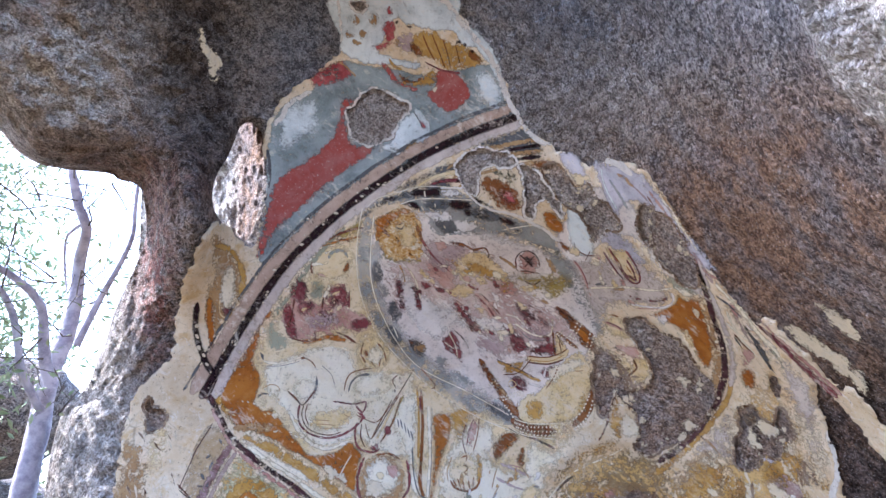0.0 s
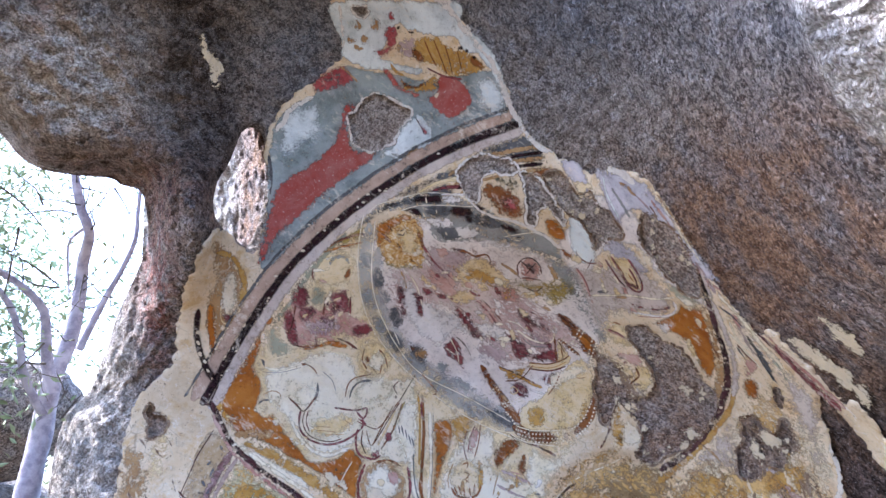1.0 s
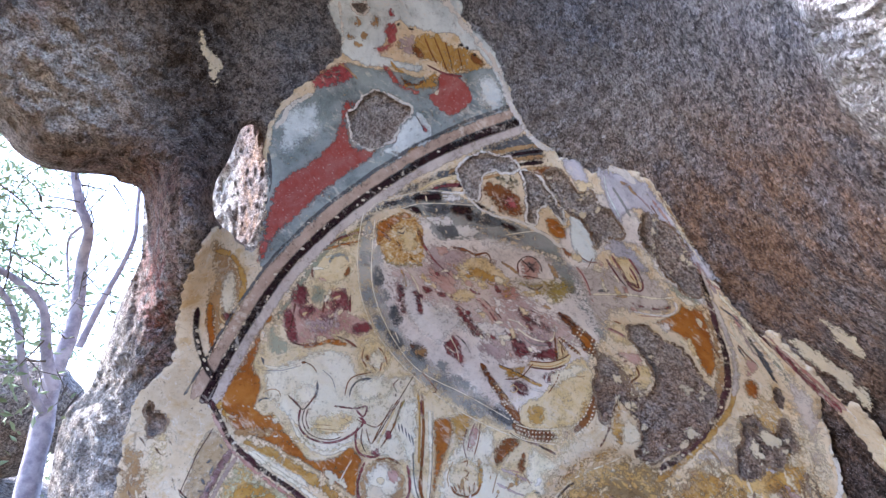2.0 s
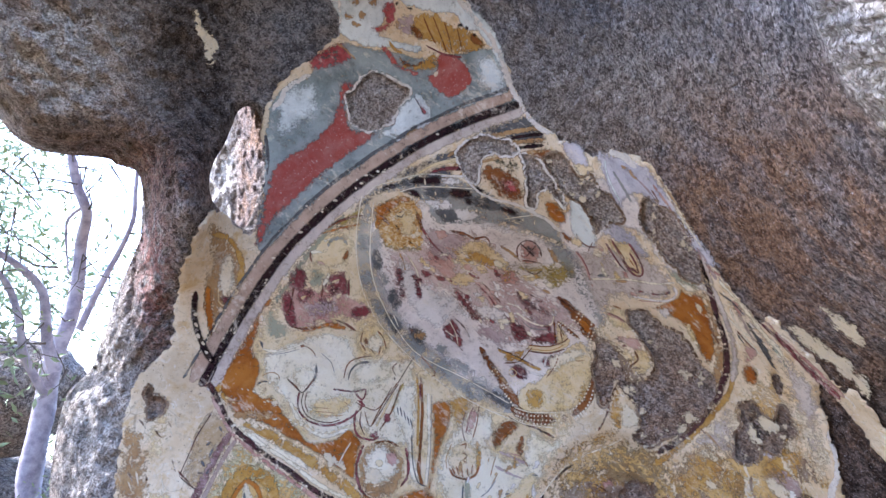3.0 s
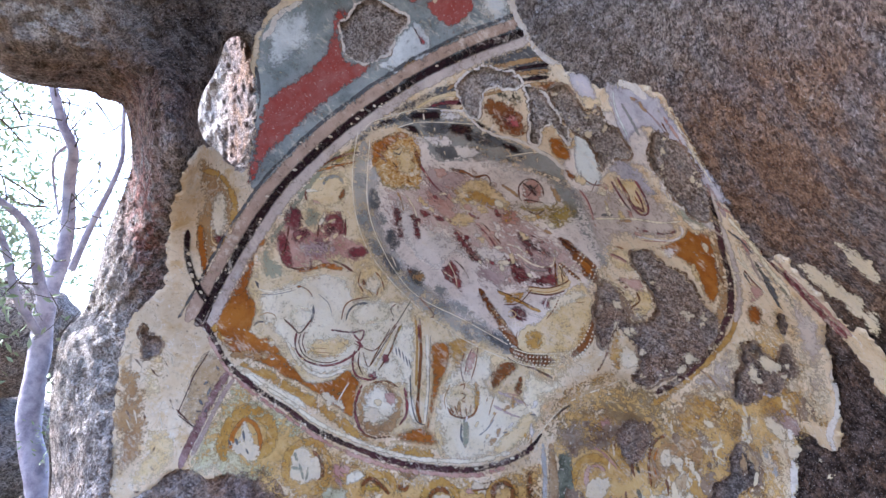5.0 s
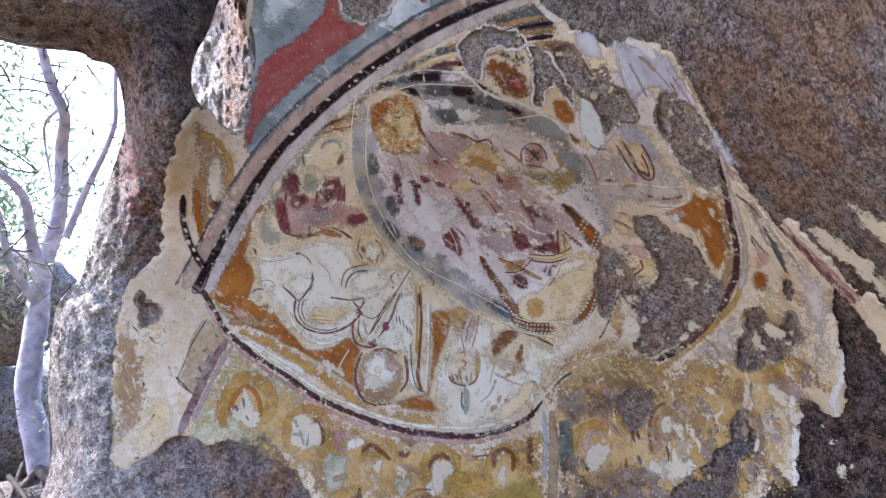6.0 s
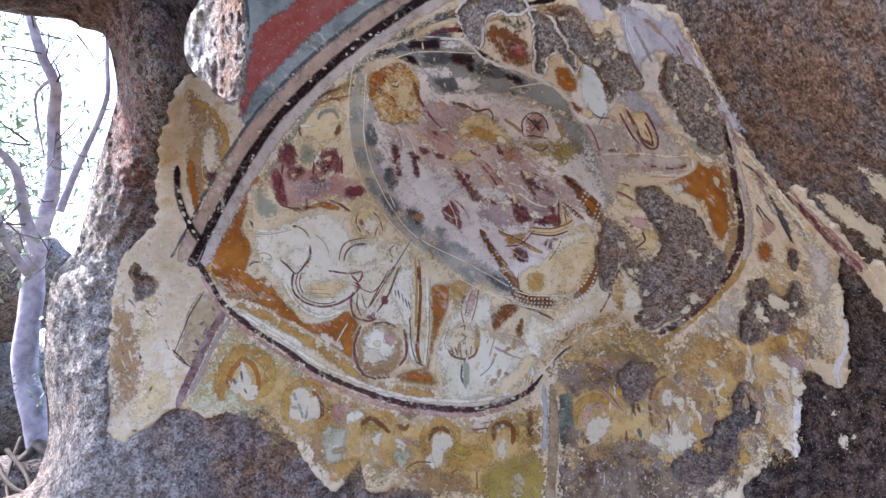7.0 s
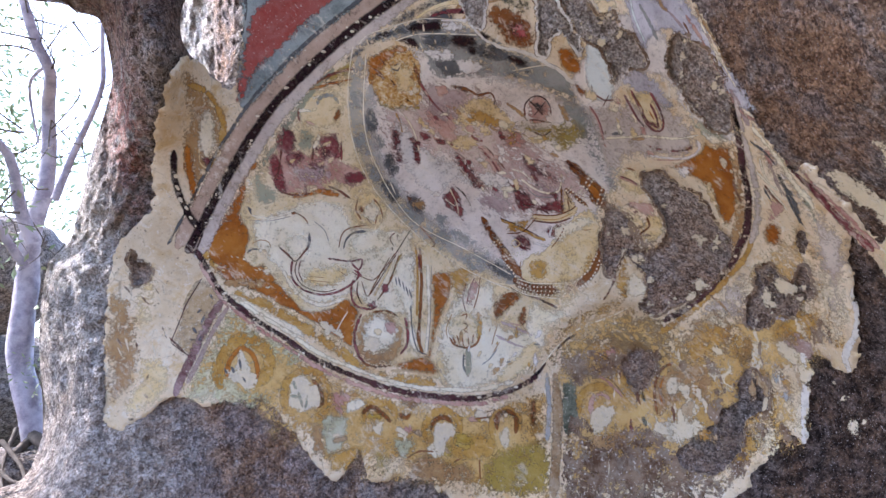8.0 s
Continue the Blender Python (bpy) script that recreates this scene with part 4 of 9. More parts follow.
paint.coat("slate_shade", [(2.02, 14.26), (3.80, 15.45), (7.56, 16.65), (9.62, 15.76), (10.50, 14.03), (8.53, 13.47), (5.65, 14.49), (3.43, 14.68)], W_SLATE, 2.83, 0.1, 0.4)
paint.coat("red_field", [(-10.35, 19.40), (-8.34, 19.71), (-9.31, 18.75), (-9.87, 17.64), (-9.69, 16.01), (-8.88, 15.10), (-7.85, 15.35), (-6.81, 14.99), (-7.73, 13.85), (-10.00, 12.39), (-12.34, 10.35), (-14.52, 8.32), (-16.12, 6.72), (-17.37, 5.03), (-18.07, 3.47), (-18.60, 3.68), (-18.42, 5.16), (-18.04, 6.82), (-17.46, 9.31), (-16.63, 11.22), (-15.03, 12.73), (-12.95, 14.16), (-11.50, 15.77), (-10.73, 17.60)], RED, 2, 0.12, 0.5, "brick-red painted garment shape")
paint.band("edge_line", [(-17.66, 14.20), (-17.40, 12.05), (-17.68, 9.85), (-18.17, 7.91), (-18.88, 6.62)], (0.35, 0.4), SLATE, 3, label="dark edge line of the field")

# ---- fresco: the arch bands ----
ARCH = [(-23.05, -9.34), (-22.11, -7.68), (-20.76, -5.16), (-18.30, -0.86), (-15.74, 2.94), (-13.09, 5.89), (-10.38, 8.38), (-7.61, 10.54), (-4.79, 12.41), (-1.95, 14.13), (0.91, 15.44), (3.77, 16.53), (6.62, 17.41), (8.20, 17.88)]
paint.band("arch_band", ARCH, (0.85, 1.05), W_BLACK, 5, label="dark maroon arch band", soft=0.2)
paint.band("arch_edge", ARCH, (1.5, 1.25), W_PINK, 4, 0.9, soft=0.15, label="dusty pink border stripe")
paint.band("arch_edge", ARCH, (1.3, 1.2), W_LILAC, 4, -0.78, soft=0.2, label="pale lilac border stripe")
paint.band("arch_shade", ARCH, (0.3, 0.45), W_SLATE, 4.2, 1.68, soft=0.7, waver=0.1)
for n, (w, m) in enumerate(((0.5, W_TAN), (0.4, W_BLACK), (0.5, W_TAN), (0.45, W_BLACK), (0.4, W_TAN))):
    paint.band("rim_stripe", [(0.34, 12.79), (2.62, 14.19), (5.47, 14.90), (8.29, 15.30), (10.08, 15.39)], (w * 0.7, w * 1.1), m, 4.2, -0.55 * n - 0.1, soft=0.3)


def dots(line, size, gap, material):
    """A row of small round dabs along a line."""
    for q in smooth_loop(line, gap, False):
        paint.coat("white_dot", paint.ring((q[0], q[1]), (size, size)), material, 5.6, 0.0, 0.02)


# ---- fresco: the hollow ----
paint.coat("pale_ground", [(-22.06, -9.19), (-20.67, -6.79), (-17.66, -2.12), (-14.62, 2.14), (-11.57, 5.41), (-8.26, 7.41), (-4.43, 8.61), (0.69, 8.54), (5.83, 6.76), (11.42, 4.64), (14.02, 1.20), (16.11, -2.24), (16.23, -4.67), (14.38, -7.13), (14.60, -10.68), (12.02, -14.91), (9.45, -19.63), (6.21, -22.04), (0.70, -22.68), (-4.78, -21.38), (-10.12, -18.92), (-15.19, -15.59), (-19.03, -12.83)], W_GROUND, 0.63, 0.1, 1.2, "pale cream ground of the hollow")
paint.coat("green_grey_ground", [(-15.63, 0.88), (-14.61, 2.29), (-13.47, 4.38), (-12.84, 4.30), (-13.63, 2.31), (-14.74, 1.40), (-15.77, -0.21), (-16.46, -2.11), (-16.17, -3.36), (-14.84, -4.62), (-16.33, -5.22), (-17.38, -4.71), (-17.09, -2.12)], W_GREEN, 1.04, 0.06, 0.7)
paint.coat("orange_ground", [(-17.29, -1.13), (-16.70, -2.01), (-17.59, -2.71), (-17.95, -4.61), (-18.37, -5.70), (-18.21, -6.50), (-17.86, -7.21), (-17.55, -8.12), (-17.93, -9.12), (-18.11, -9.97), (-17.50, -10.65), (-16.71, -10.38), (-16.05, -11.22), (-15.34, -12.27), (-14.37, -13.34), (-13.39, -14.67), (-12.11, -14.93), (-10.54, -14.58), (-9.37, -13.83), (-8.64, -14.37), (-7.91, -15.23), (-8.36, -16.26), (-8.66, -17.70), (-8.52, -18.83), (-9.47, -18.28), (-10.61, -17.52), (-12.15, -16.42), (-13.41, -15.54), (-15.16, -14.58), (-16.63, -13.63), (-18.54, -12.61), (-19.96, -12.17), (-20.63, -11.39), (-21.20, -10.37), (-22.06, -9.19), (-20.93, -7.52), (-19.69, -5.58), (-18.67, -3.61)], W_OCHRE, 1.55, 0.08, 0.25, "burnt-orange ochre ground")
paint.coat("gold_strip", [(-22.16, -9.28), (-21.41, -8.98), (-20.98, -9.74), (-20.29, -10.91), (-19.85, -11.83), (-20.51, -11.69), (-21.30, -10.66)], W_GOLD, 2.06, 0.06, 0.5)
paint.coat("gold_strip", [(-19.89, -12.73), (-17.59, -13.07), (-15.16, -14.48), (-13.16, -15.76), (-11.39, -17.07), (-9.47, -18.28), (-8.42, -19.24), (-7.74, -20.08), (-4.78, -20.88), (-2.59, -21.11), (-0.67, -21.33), (-0.84, -22.43), (-3.16, -22.41), (-5.88, -21.65), (-8.02, -20.77), (-10.13, -19.67), (-12.20, -18.15), (-14.21, -16.66), (-16.67, -15.04), (-18.60, -14.01)], W_GOLD, 1.38, 0.08, 0.7, "golden ochre strip above the lower band")
paint.coat("pale_strip", [(-20.70, -11.73), (-18.99, -11.63), (-17.30, -11.67), (-16.47, -12.07), (-16.99, -12.75), (-18.55, -12.76), (-19.79, -12.53)], W_TAN, 2.19, 0.06, 0.3)
paint.coat("pale_strip", [(-21.24, -11.35), (-20.36, -12.59), (-18.61, -14.36), (-16.21, -16.03), (-12.96, -17.70), (-13.70, -16.54), (-16.17, -14.92), (-18.57, -13.41), (-19.98, -12.62)], W_WHITE, 2.30, 0.06, 0.5)
paint.coat("orange_ground", [(-4.76, -19.96), (-2.46, -19.28), (-0.82, -19.90), (-0.50, -21.12), (-2.59, -21.11), (-4.50, -20.68)], W_OCHRE, 1.72, 0.06, 0.4)
paint.coat("orange_ground", [(-1.30, -11.89), (0.22, -11.34), (0.93, -12.20), (0.54, -14.12), (-0.24, -16.14), (-0.86, -17.83), (-1.26, -19.90), (-1.92, -19.90), (-1.57, -17.83), (-1.21, -15.19)], W_OCHRE, 1.73, 0.08, 0.35)
paint.coat("gold_ground", [(0.22, -11.45), (2.39, -10.79), (3.58, -11.42), (2.50, -12.82), (1.63, -14.54), (1.03, -14.12), (0.65, -12.79)], W_GOLD, 1.84, 0.06, 0.5)
paint.coat("cream_ground", [(-0.58, -17.83), (0.20, -15.19), (1.03, -14.22), (1.40, -15.71), (0.73, -17.82), (0.44, -19.90), (0.15, -22.43), (-0.67, -21.33), (-0.93, -19.90)], W_CREAM, 1.56, 0.06, 0.6)
paint.coat("pale_animal", [(-17.84, -6.86), (-16.86, -6.37), (-14.87, -5.53), (-12.85, -4.77), (-10.83, -4.93), (-9.45, -5.34), (-8.70, -6.96), (-7.24, -7.22), (-4.59, -7.43), (-2.99, -7.10), (-2.73, -8.80), (-2.75, -11.46), (-3.17, -14.66), (-3.61, -15.72), (-5.24, -15.70), (-5.77, -15.27), (-7.38, -15.03), (-8.52, -13.64), (-9.37, -13.83), (-11.58, -14.54), (-13.37, -14.00), (-14.60, -12.66), (-15.55, -11.09), (-16.50, -10.03), (-17.45, -9.14), (-17.64, -7.87)], W_WHITE, 2.17, 0.06, 0.45, "pale white painted animal forms")
paint.coat("pale_wing", [(-4.63, -10.40), (-2.90, -9.76), (-2.65, -11.46), (-2.95, -14.66), (-2.55, -17.83), (-1.91, -19.13), (-2.84, -19.33), (-3.54, -18.44), (-3.89, -15.72), (-4.67, -13.70), (-5.19, -12.52)], W_WHITE, 2.48, 0.06, 0.35, "pale white painted wing")
paint.coat("cream_shape", [(-13.30, -11.42), (-12.00, -10.84), (-9.93, -10.62), (-8.53, -11.43), (-9.97, -12.77), (-11.96, -13.23), (-13.28, -12.67)], W_CREAM, 2.79, 0.06, 0.7)
paint.coat("white_shape", paint.ring((-13.73, -8.98), (1.42, 1.20), turn=0), W_WHITE, 2.91, 0.06, 0.5)
paint.coat("white_shape", paint.ring((-7.00, -8.80), (2.29, 1.31), turn=8), W_WHITE, 2.92, 0.06, 0.5)
paint.band("contour", [(-15.33, -9.05), (-14.51, -9.84), (-13.88, -10.43), (-13.20, -9.77), (-12.72, -9.06)], 0.22, W_LINE, 3.83, soft=0.4, waver=0.03)
paint.band("contour", [(-12.83, -9.47), (-12.56, -8.64), (-12.59, -7.82)], 0.25, W_SLATE, 3.70, soft=0.4, waver=0.03)
paint.band("contour", [(-14.12, -10.26), (-14.30, -11.29), (-14.03, -12.33), (-13.09, -13.14), (-11.56, -13.56), (-9.99, -13.29), (-8.66, -12.53), (-8.06, -11.75), (-8.58, -11.32)], 0.24, W_WINE, 3.61, soft=0.4, waver=0.03, label="maroon painted contour")
paint.band("contour", [(-13.72, -10.38), (-13.95, -11.30), (-13.58, -12.35), (-12.68, -13.00), (-11.29, -13.31), (-10.19, -13.08)], 0.15, W_LINE, 3.63, soft=0.4, waver=0.03)
paint.band("contour", [(-13.42, -10.39), (-13.60, -11.41), (-13.27, -12.36)], 0.15, W_WINE, 3.64, soft=0.4, waver=0.03)
paint.band("contour", [(-10.96, -10.23), (-9.92, -10.41), (-8.88, -10.53), (-7.77, -10.38), (-8.10, -11.33), (-8.83, -10.63)], 0.22, W_WINE, 3.65, soft=0.4, waver=0.03)
paint.band("contour", [(-9.48, -9.41), (-9.26, -8.58), (-8.56, -7.90), (-7.35, -7.74)], (0.15, 0.37), W_SLATE, 3.67, soft=0.4, waver=0.03)
paint.band("contour", [(-9.90, -9.31), (-9.61, -8.05), (-8.81, -7.43), (-7.13, -7.17)], 0.15, W_BROWN, 3.58, soft=0.4, waver=0.03)
paint.band("contour", [(-17.58, -6.21), (-16.38, -6.48), (-14.89, -6.20), (-13.63, -5.75), (-11.85, -5.13)], (0.33, 0.16), W_WHITE, 3.09, soft=0.8, waver=0.03)
paint.band("contour", [(-17.55, -6.66), (-15.90, -6.69), (-14.15, -6.31)], 0.09, W_GREY, 3.30, soft=0.4, waver=0.03)
paint.band("dark_spot", [(-17.88, -5.40), (-17.66, -5.71), (-17.57, -6.11)], 0.33, W_SLATE, 3.82, soft=0.6, waver=0.03)
paint.band("contour", [(-14.14, -5.95), (-13.50, -6.11), (-12.90, -6.57), (-12.62, -7.09)], 0.15, W_BROWN, 3.73, soft=0.4, waver=0.03)
paint.coat("dark_spot", paint.ring((-13.89, -6.05), (0.25, 0.22), turn=0), W_BROWN, 3.94, 0.06, 0.15)
paint.band("contour", [(-18.04, -9.52), (-17.64, -9.23), (-17.06, -9.25)], 0.22, W_SLATE, 3.76, soft=0.6, waver=0.03)
paint.band("contour", [(-17.63, -8.73), (-16.84, -8.40), (-16.16, -8.67), (-15.98, -9.23)], 0.11, W_TAN, 3.77, soft=0.4, waver=0.03)
paint.band("contour", [(-12.10, -6.79), (-11.20, -7.62), (-10.82, -8.67)], 0.11, W_GREY, 3.78, soft=0.4, waver=0.03)
paint.band("contour", [(-12.80, -11.85), (-11.26, -12.00)], 0.09, W_TAN, 3.79, soft=0.4, waver=0.03)
paint.band("contour", [(-12.66, -12.22), (-10.75, -12.43)], 0.09, W_TAN, 3.81, soft=0.4, waver=0.03)
paint.band("contour", [(-12.26, -12.65), (-9.97, -12.72)], 0.09, W_TAN, 3.82, soft=0.4, waver=0.03)
paint.band("contour", [(-9.94, -11.40), (-9.17, -11.94)], 0.09, W_TAN, 3.83, soft=0.4, waver=0.03)
paint.band("contour", [(-15.05, -11.16), (-14.10, -12.94), (-12.71, -14.13), (-11.32, -14.50), (-9.48, -13.93)], 0.49, W_WHITE, 2.90, soft=0.9, waver=0.03)
paint.band("hanging_line", [(-8.65, -12.22), (-8.88, -13.42), (-8.49, -14.59), (-7.11, -15.04), (-6.41, -14.68)], 0.24, W_WINE, 3.61, soft=0.4, waver=0.03)
paint.band("hanging_line", [(-8.18, -12.38), (-8.31, -13.54), (-7.85, -14.60)], 0.16, W_LINE, 3.63, soft=0.4, waver=0.03)
paint.band("hanging_line", [(-7.86, -12.39), (-7.35, -13.82), (-6.59, -12.62), (-5.16, -10.18)], 0.15, W_BROWN, 3.64, soft=0.4, waver=0.03)
paint.band("hanging_line", [(-7.08, -13.67), (-5.71, -11.56), (-4.51, -9.86)], 0.15, W_LINE, 3.65, soft=0.4, waver=0.03)
paint.band("hanging_line", [(-4.30, -9.97), (-5.19, -12.42), (-6.40, -14.21)], 0.18, W_BROWN, 3.67, soft=0.4, waver=0.03)
paint.band("hanging_line", [(-7.85, -11.97), (-6.79, -12.30), (-5.71, -11.24), (-4.62, -9.76)], 0.15, W_BROWN, 3.68, soft=0.4, waver=0.03)
paint.band("hanging_line", [(-8.79, -11.53), (-7.85, -11.97), (-8.26, -11.33)], 0.15, W_WINE, 3.79, soft=0.4, waver=0.03)
paint.band("hanging_gold", [(-6.71, -13.83), (-5.83, -12.25), (-4.95, -10.50)], 0.27, W_CREAM, 3.40, soft=0.7, waver=0.03)
paint.band("hanging_gold", [(-5.19, -12.52), (-4.63, -10.93), (-3.98, -9.76)], 0.27, W_OLIVE, 3.32, soft=0.7, waver=0.03)
paint.coat("maroon_spot", [(-5.95, -12.68), (-5.25, -12.74), (-5.42, -13.58), (-6.12, -13.73)], W_WINE, 3.83, 0.06, 0.3)
paint.coat("maroon_spot", [(-7.37, -14.61), (-6.56, -14.05), (-6.35, -14.68), (-7.11, -15.09)], W_WINE, 3.84, 0.06, 0.25)
paint.band("contour", [(-4.77, -9.12), (-5.14, -8.38), (-4.60, -7.85)], 0.15, W_LINE, 3.76, soft=0.4, waver=0.03)
paint.band("contour", [(-2.99, -7.31), (-3.80, -8.54), (-4.62, -9.86)], 0.16, W_LINE, 3.77, soft=0.4, waver=0.03)
paint.coat("dark_spot", paint.ring((-4.93, -9.39), (0.16, 0.22), turn=0), W_LINE, 3.98, 0.06, 0.12)
paint.coat("dark_spot", paint.ring((-4.39, -8.17), (0.16, 0.22), turn=0), W_BROWN, 3.99, 0.06, 0.12)
paint.band("feather", [(-4.65, -12.05), (-4.55, -12.85)], (0.19, 0.10), W_SLATE, 3.91, soft=0.4, waver=0.03)
paint.band("feather", [(-4.38, -12.05), (-4.18, -13.01)], (0.19, 0.10), W_SLATE, 3.92, soft=0.4, waver=0.03)
paint.band("feather", [(-4.01, -12.42), (-3.80, -13.38)], (0.19, 0.10), W_SLATE, 3.93, soft=0.4, waver=0.03)
paint.band("feather", [(-3.69, -12.90), (-3.43, -13.86)], (0.19, 0.10), W_SLATE, 3.70, soft=0.4, waver=0.03)
paint.band("feather", [(-3.37, -13.17), (-3.11, -14.08)], (0.19, 0.10), W_SLATE, 3.71, soft=0.4, waver=0.03)
paint.band("wing_edge", [(-2.30, -9.22), (-2.17, -12.53), (-2.36, -15.72), (-2.50, -17.83), (-2.13, -19.18)], (0.27, 0.44), W_BROWN, 3.53, soft=0.5, waver=0.03, label="brown painted wing edge")
paint.band("wing_edge", [(-2.73, -8.90), (-2.54, -11.46), (-2.64, -15.72)], 0.27, W_GOLD, 3.34, soft=0.6, waver=0.03)
paint.band("wing_edge", [(-2.42, -9.86), (-2.32, -11.46)], 0.22, W_WINE, 3.85, soft=0.7, waver=0.03)
paint.band("wing_edge", [(-3.22, -14.66), (-3.09, -17.30), (-2.56, -18.92), (-1.69, -19.28)], 0.15, W_SLATE, 3.77, soft=0.4, waver=0.03)
paint.band("wing_edge", [(-1.56, -10.82), (-1.49, -15.73), (-1.80, -19.18)], 0.38, W_WHITE, 3.48, soft=0.6, waver=0.03)
paint.band("wing_edge", [(-1.24, -10.93), (-1.33, -15.72), (-1.63, -18.97)], 0.09, W_GREY, 3.69, soft=0.4, waver=0.03)
paint.coat("round_medallion", paint.ring((-6.24, -17.77), (2.40, 2.67), turn=0), W_TAN, 2.90, 0.06, 0.35, "worn round painted medallion")
paint.coat("medallion_face", paint.ring((-6.24, -17.36), (1.96, 2.07), turn=0), W_WHITE, 3.42, 0.15, 0.7)
paint.coat("medallion_face", paint.ring((-6.90, -18.27), (1.09, 0.87), turn=0), LIMEPAINT, 3.93, 0.25, 0.4)
paint.coat("medallion_face", paint.ring((-5.26, -16.75), (0.65, 0.76), turn=0), W_ROSE, 3.84, 0.15, 0.6)
paint.coat("medallion_face", paint.ring((-6.45, -17.14), (0.44, 0.38), turn=0), W_CREAM, 4.06, 0.1, 0.3)
paint.band("medallion_rim", [(-7.92, -15.44), (-8.47, -16.67), (-8.61, -17.96), (-8.21, -19.35), (-7.47, -20.09)], (0.33, 0.44), W_WINE, 4.07, soft=0.8, waver=0.03)
paint.band("medallion_rim", [(-3.83, -15.82), (-3.53, -17.30), (-3.70, -18.44), (-4.32, -19.26)], (0.38, 0.27), W_WINE, 4.08, soft=0.7, waver=0.03)
paint.band("medallion_rim", [(-6.85, -15.30), (-5.50, -15.22), (-4.38, -15.82)], 0.27, W_BROWN, 4.09, soft=0.8, waver=0.03)
paint.band("medallion_rim", [(-8.01, -19.87), (-6.67, -20.32), (-5.20, -20.21)], 0.27, W_BROWN, 4.11, soft=0.9, waver=0.03)
paint.coat("lime_scrape", [(-12.34, -15.85), (-11.35, -15.79), (-10.59, -16.60), (-9.86, -17.14), (-9.77, -17.81), (-10.61, -17.31), (-11.64, -16.75)], LIMEPAINT, 3.62, 0.3, 0.4)
paint.band("lime_scrape", [(-10.39, -17.12), (-9.84, -16.11), (-9.19, -15.19)], 0.16, LIMEPAINT, 3.73, soft=0.8, waver=0.03)
paint.coat("lime_scrape", [(-16.83, -11.09), (-16.24, -10.91), (-16.01, -11.48), (-16.56, -11.71)], LIMEPAINT, 3.40, 0.15, 0.2)
paint.coat("pale_gold_disc", paint.ring((-7.05, -5.70), (1.85, 1.91), turn=0), W_CREAM, 3.01, 0.06, 0.4, "pale gold rounded shape")
paint.coat("disc_middle", paint.ring((-6.85, -5.85), (0.98, 1.20), turn=0), W_WHITE, 3.33, 0.1, 0.5)
paint.coat("dark_spot", paint.ring((-7.79, -5.70), (0.38, 0.44), turn=0), W_BROWN, 3.64, 0.06, 0.4)
paint.band("contour", [(-8.03, -4.71), (-8.26, -5.75), (-7.75, -6.69)], 0.19, W_BROWN, 3.75, soft=0.7, waver=0.03)
paint.band("contour", [(-6.67, -4.71), (-6.05, -5.43), (-5.75, -6.59)], 0.19, W_BROWN, 3.77, soft=0.7, waver=0.03)
paint.band("contour", [(-7.33, -6.43), (-6.81, -7.11)], 0.19, W_BROWN, 3.78, soft=0.7, waver=0.03)
paint.band("contour", [(-6.27, -6.17), (-6.50, -7.11)], 0.19, W_BROWN, 3.79, soft=0.7, waver=0.03)
paint.coat("wine_garment", [(-14.63, 1.79), (-13.89, 2.01), (-13.43, 0.93), (-13.32, -0.17), (-12.48, -0.55), (-11.97, -0.04), (-11.69, 0.71), (-10.93, 1.23), (-9.66, 1.25), (-9.29, -0.26), (-9.41, -1.27), (-7.67, -2.02), (-7.27, -3.05), (-8.74, -3.83), (-10.28, -3.33), (-10.80, -3.85), (-9.79, -4.36), (-12.33, -4.11), (-13.34, -4.42), (-14.83, -4.37), (-15.77, -3.11), (-16.22, -2.11), (-15.94, -1.11), (-15.16, 0.40)], W_ROSE, 2.10, 0.1, 0.35, "worn wine-red painted garment")
paint.coat("wine_fold", [(-14.63, 1.79), (-13.89, 2.01), (-13.43, 0.93), (-13.32, -0.32), (-14.23, -0.93), (-15.18, -0.20), (-15.25, 0.64)], W_WINE, 3.12, 0.12, 0.45)
paint.coat("wine_fold", [(-16.00, -1.36), (-15.20, -0.60), (-14.66, -2.09), (-14.89, -3.20), (-15.67, -2.90)], W_WINE, 3.13, 0.12, 0.45)
paint.coat("wine_fold", [(-11.70, 0.46), (-10.93, 1.13), (-9.66, 1.15), (-9.33, -0.01), (-9.46, -1.33), (-10.22, -0.83), (-10.99, -1.34), (-11.73, -0.54)], W_WINE, 3.14, 0.12, 0.45)
paint.coat("wine_fold", [(-9.44, -2.55), (-7.67, -2.23), (-7.27, -2.95), (-8.48, -3.63), (-9.35, -3.37)], W_WINE, 3.16, 0.12, 0.45)
paint.coat("wine_fold", [(-15.77, -3.11), (-14.78, -2.60), (-14.22, -3.86), (-14.83, -4.31), (-15.41, -3.91)], W_WINE, 3.17, 0.12, 0.45)
paint.coat("wine_fold", [(-14.47, -0.84), (-13.23, -0.46), (-12.75, -1.31), (-13.77, -2.08), (-14.50, -1.84)], W_WINE, 3.18, 0.12, 0.45)
paint.coat("wine_fold", [(-12.50, -1.31), (-11.00, -1.55), (-10.77, -2.56), (-11.79, -2.98), (-12.38, -2.32)], W_WINE, 3.19, 0.12, 0.45)
paint.coat("violet_fold", [(-13.77, -1.93), (-11.25, -1.65), (-10.16, -2.56), (-11.81, -3.39), (-13.56, -3.20)], W_VIOLET, 3.51, 0.12, 0.6)
paint.coat("wine_line", paint.ring((-12.78, -3.85), (0.61, 0.14), turn=-84.3), W_LINE, 3.83, 0.05, 0.2)
paint.band("wine_line", [(-11.90, 0.46), (-12.15, -1.31)], 0.22, W_LINE, 3.60, soft=0.6, waver=0.03)
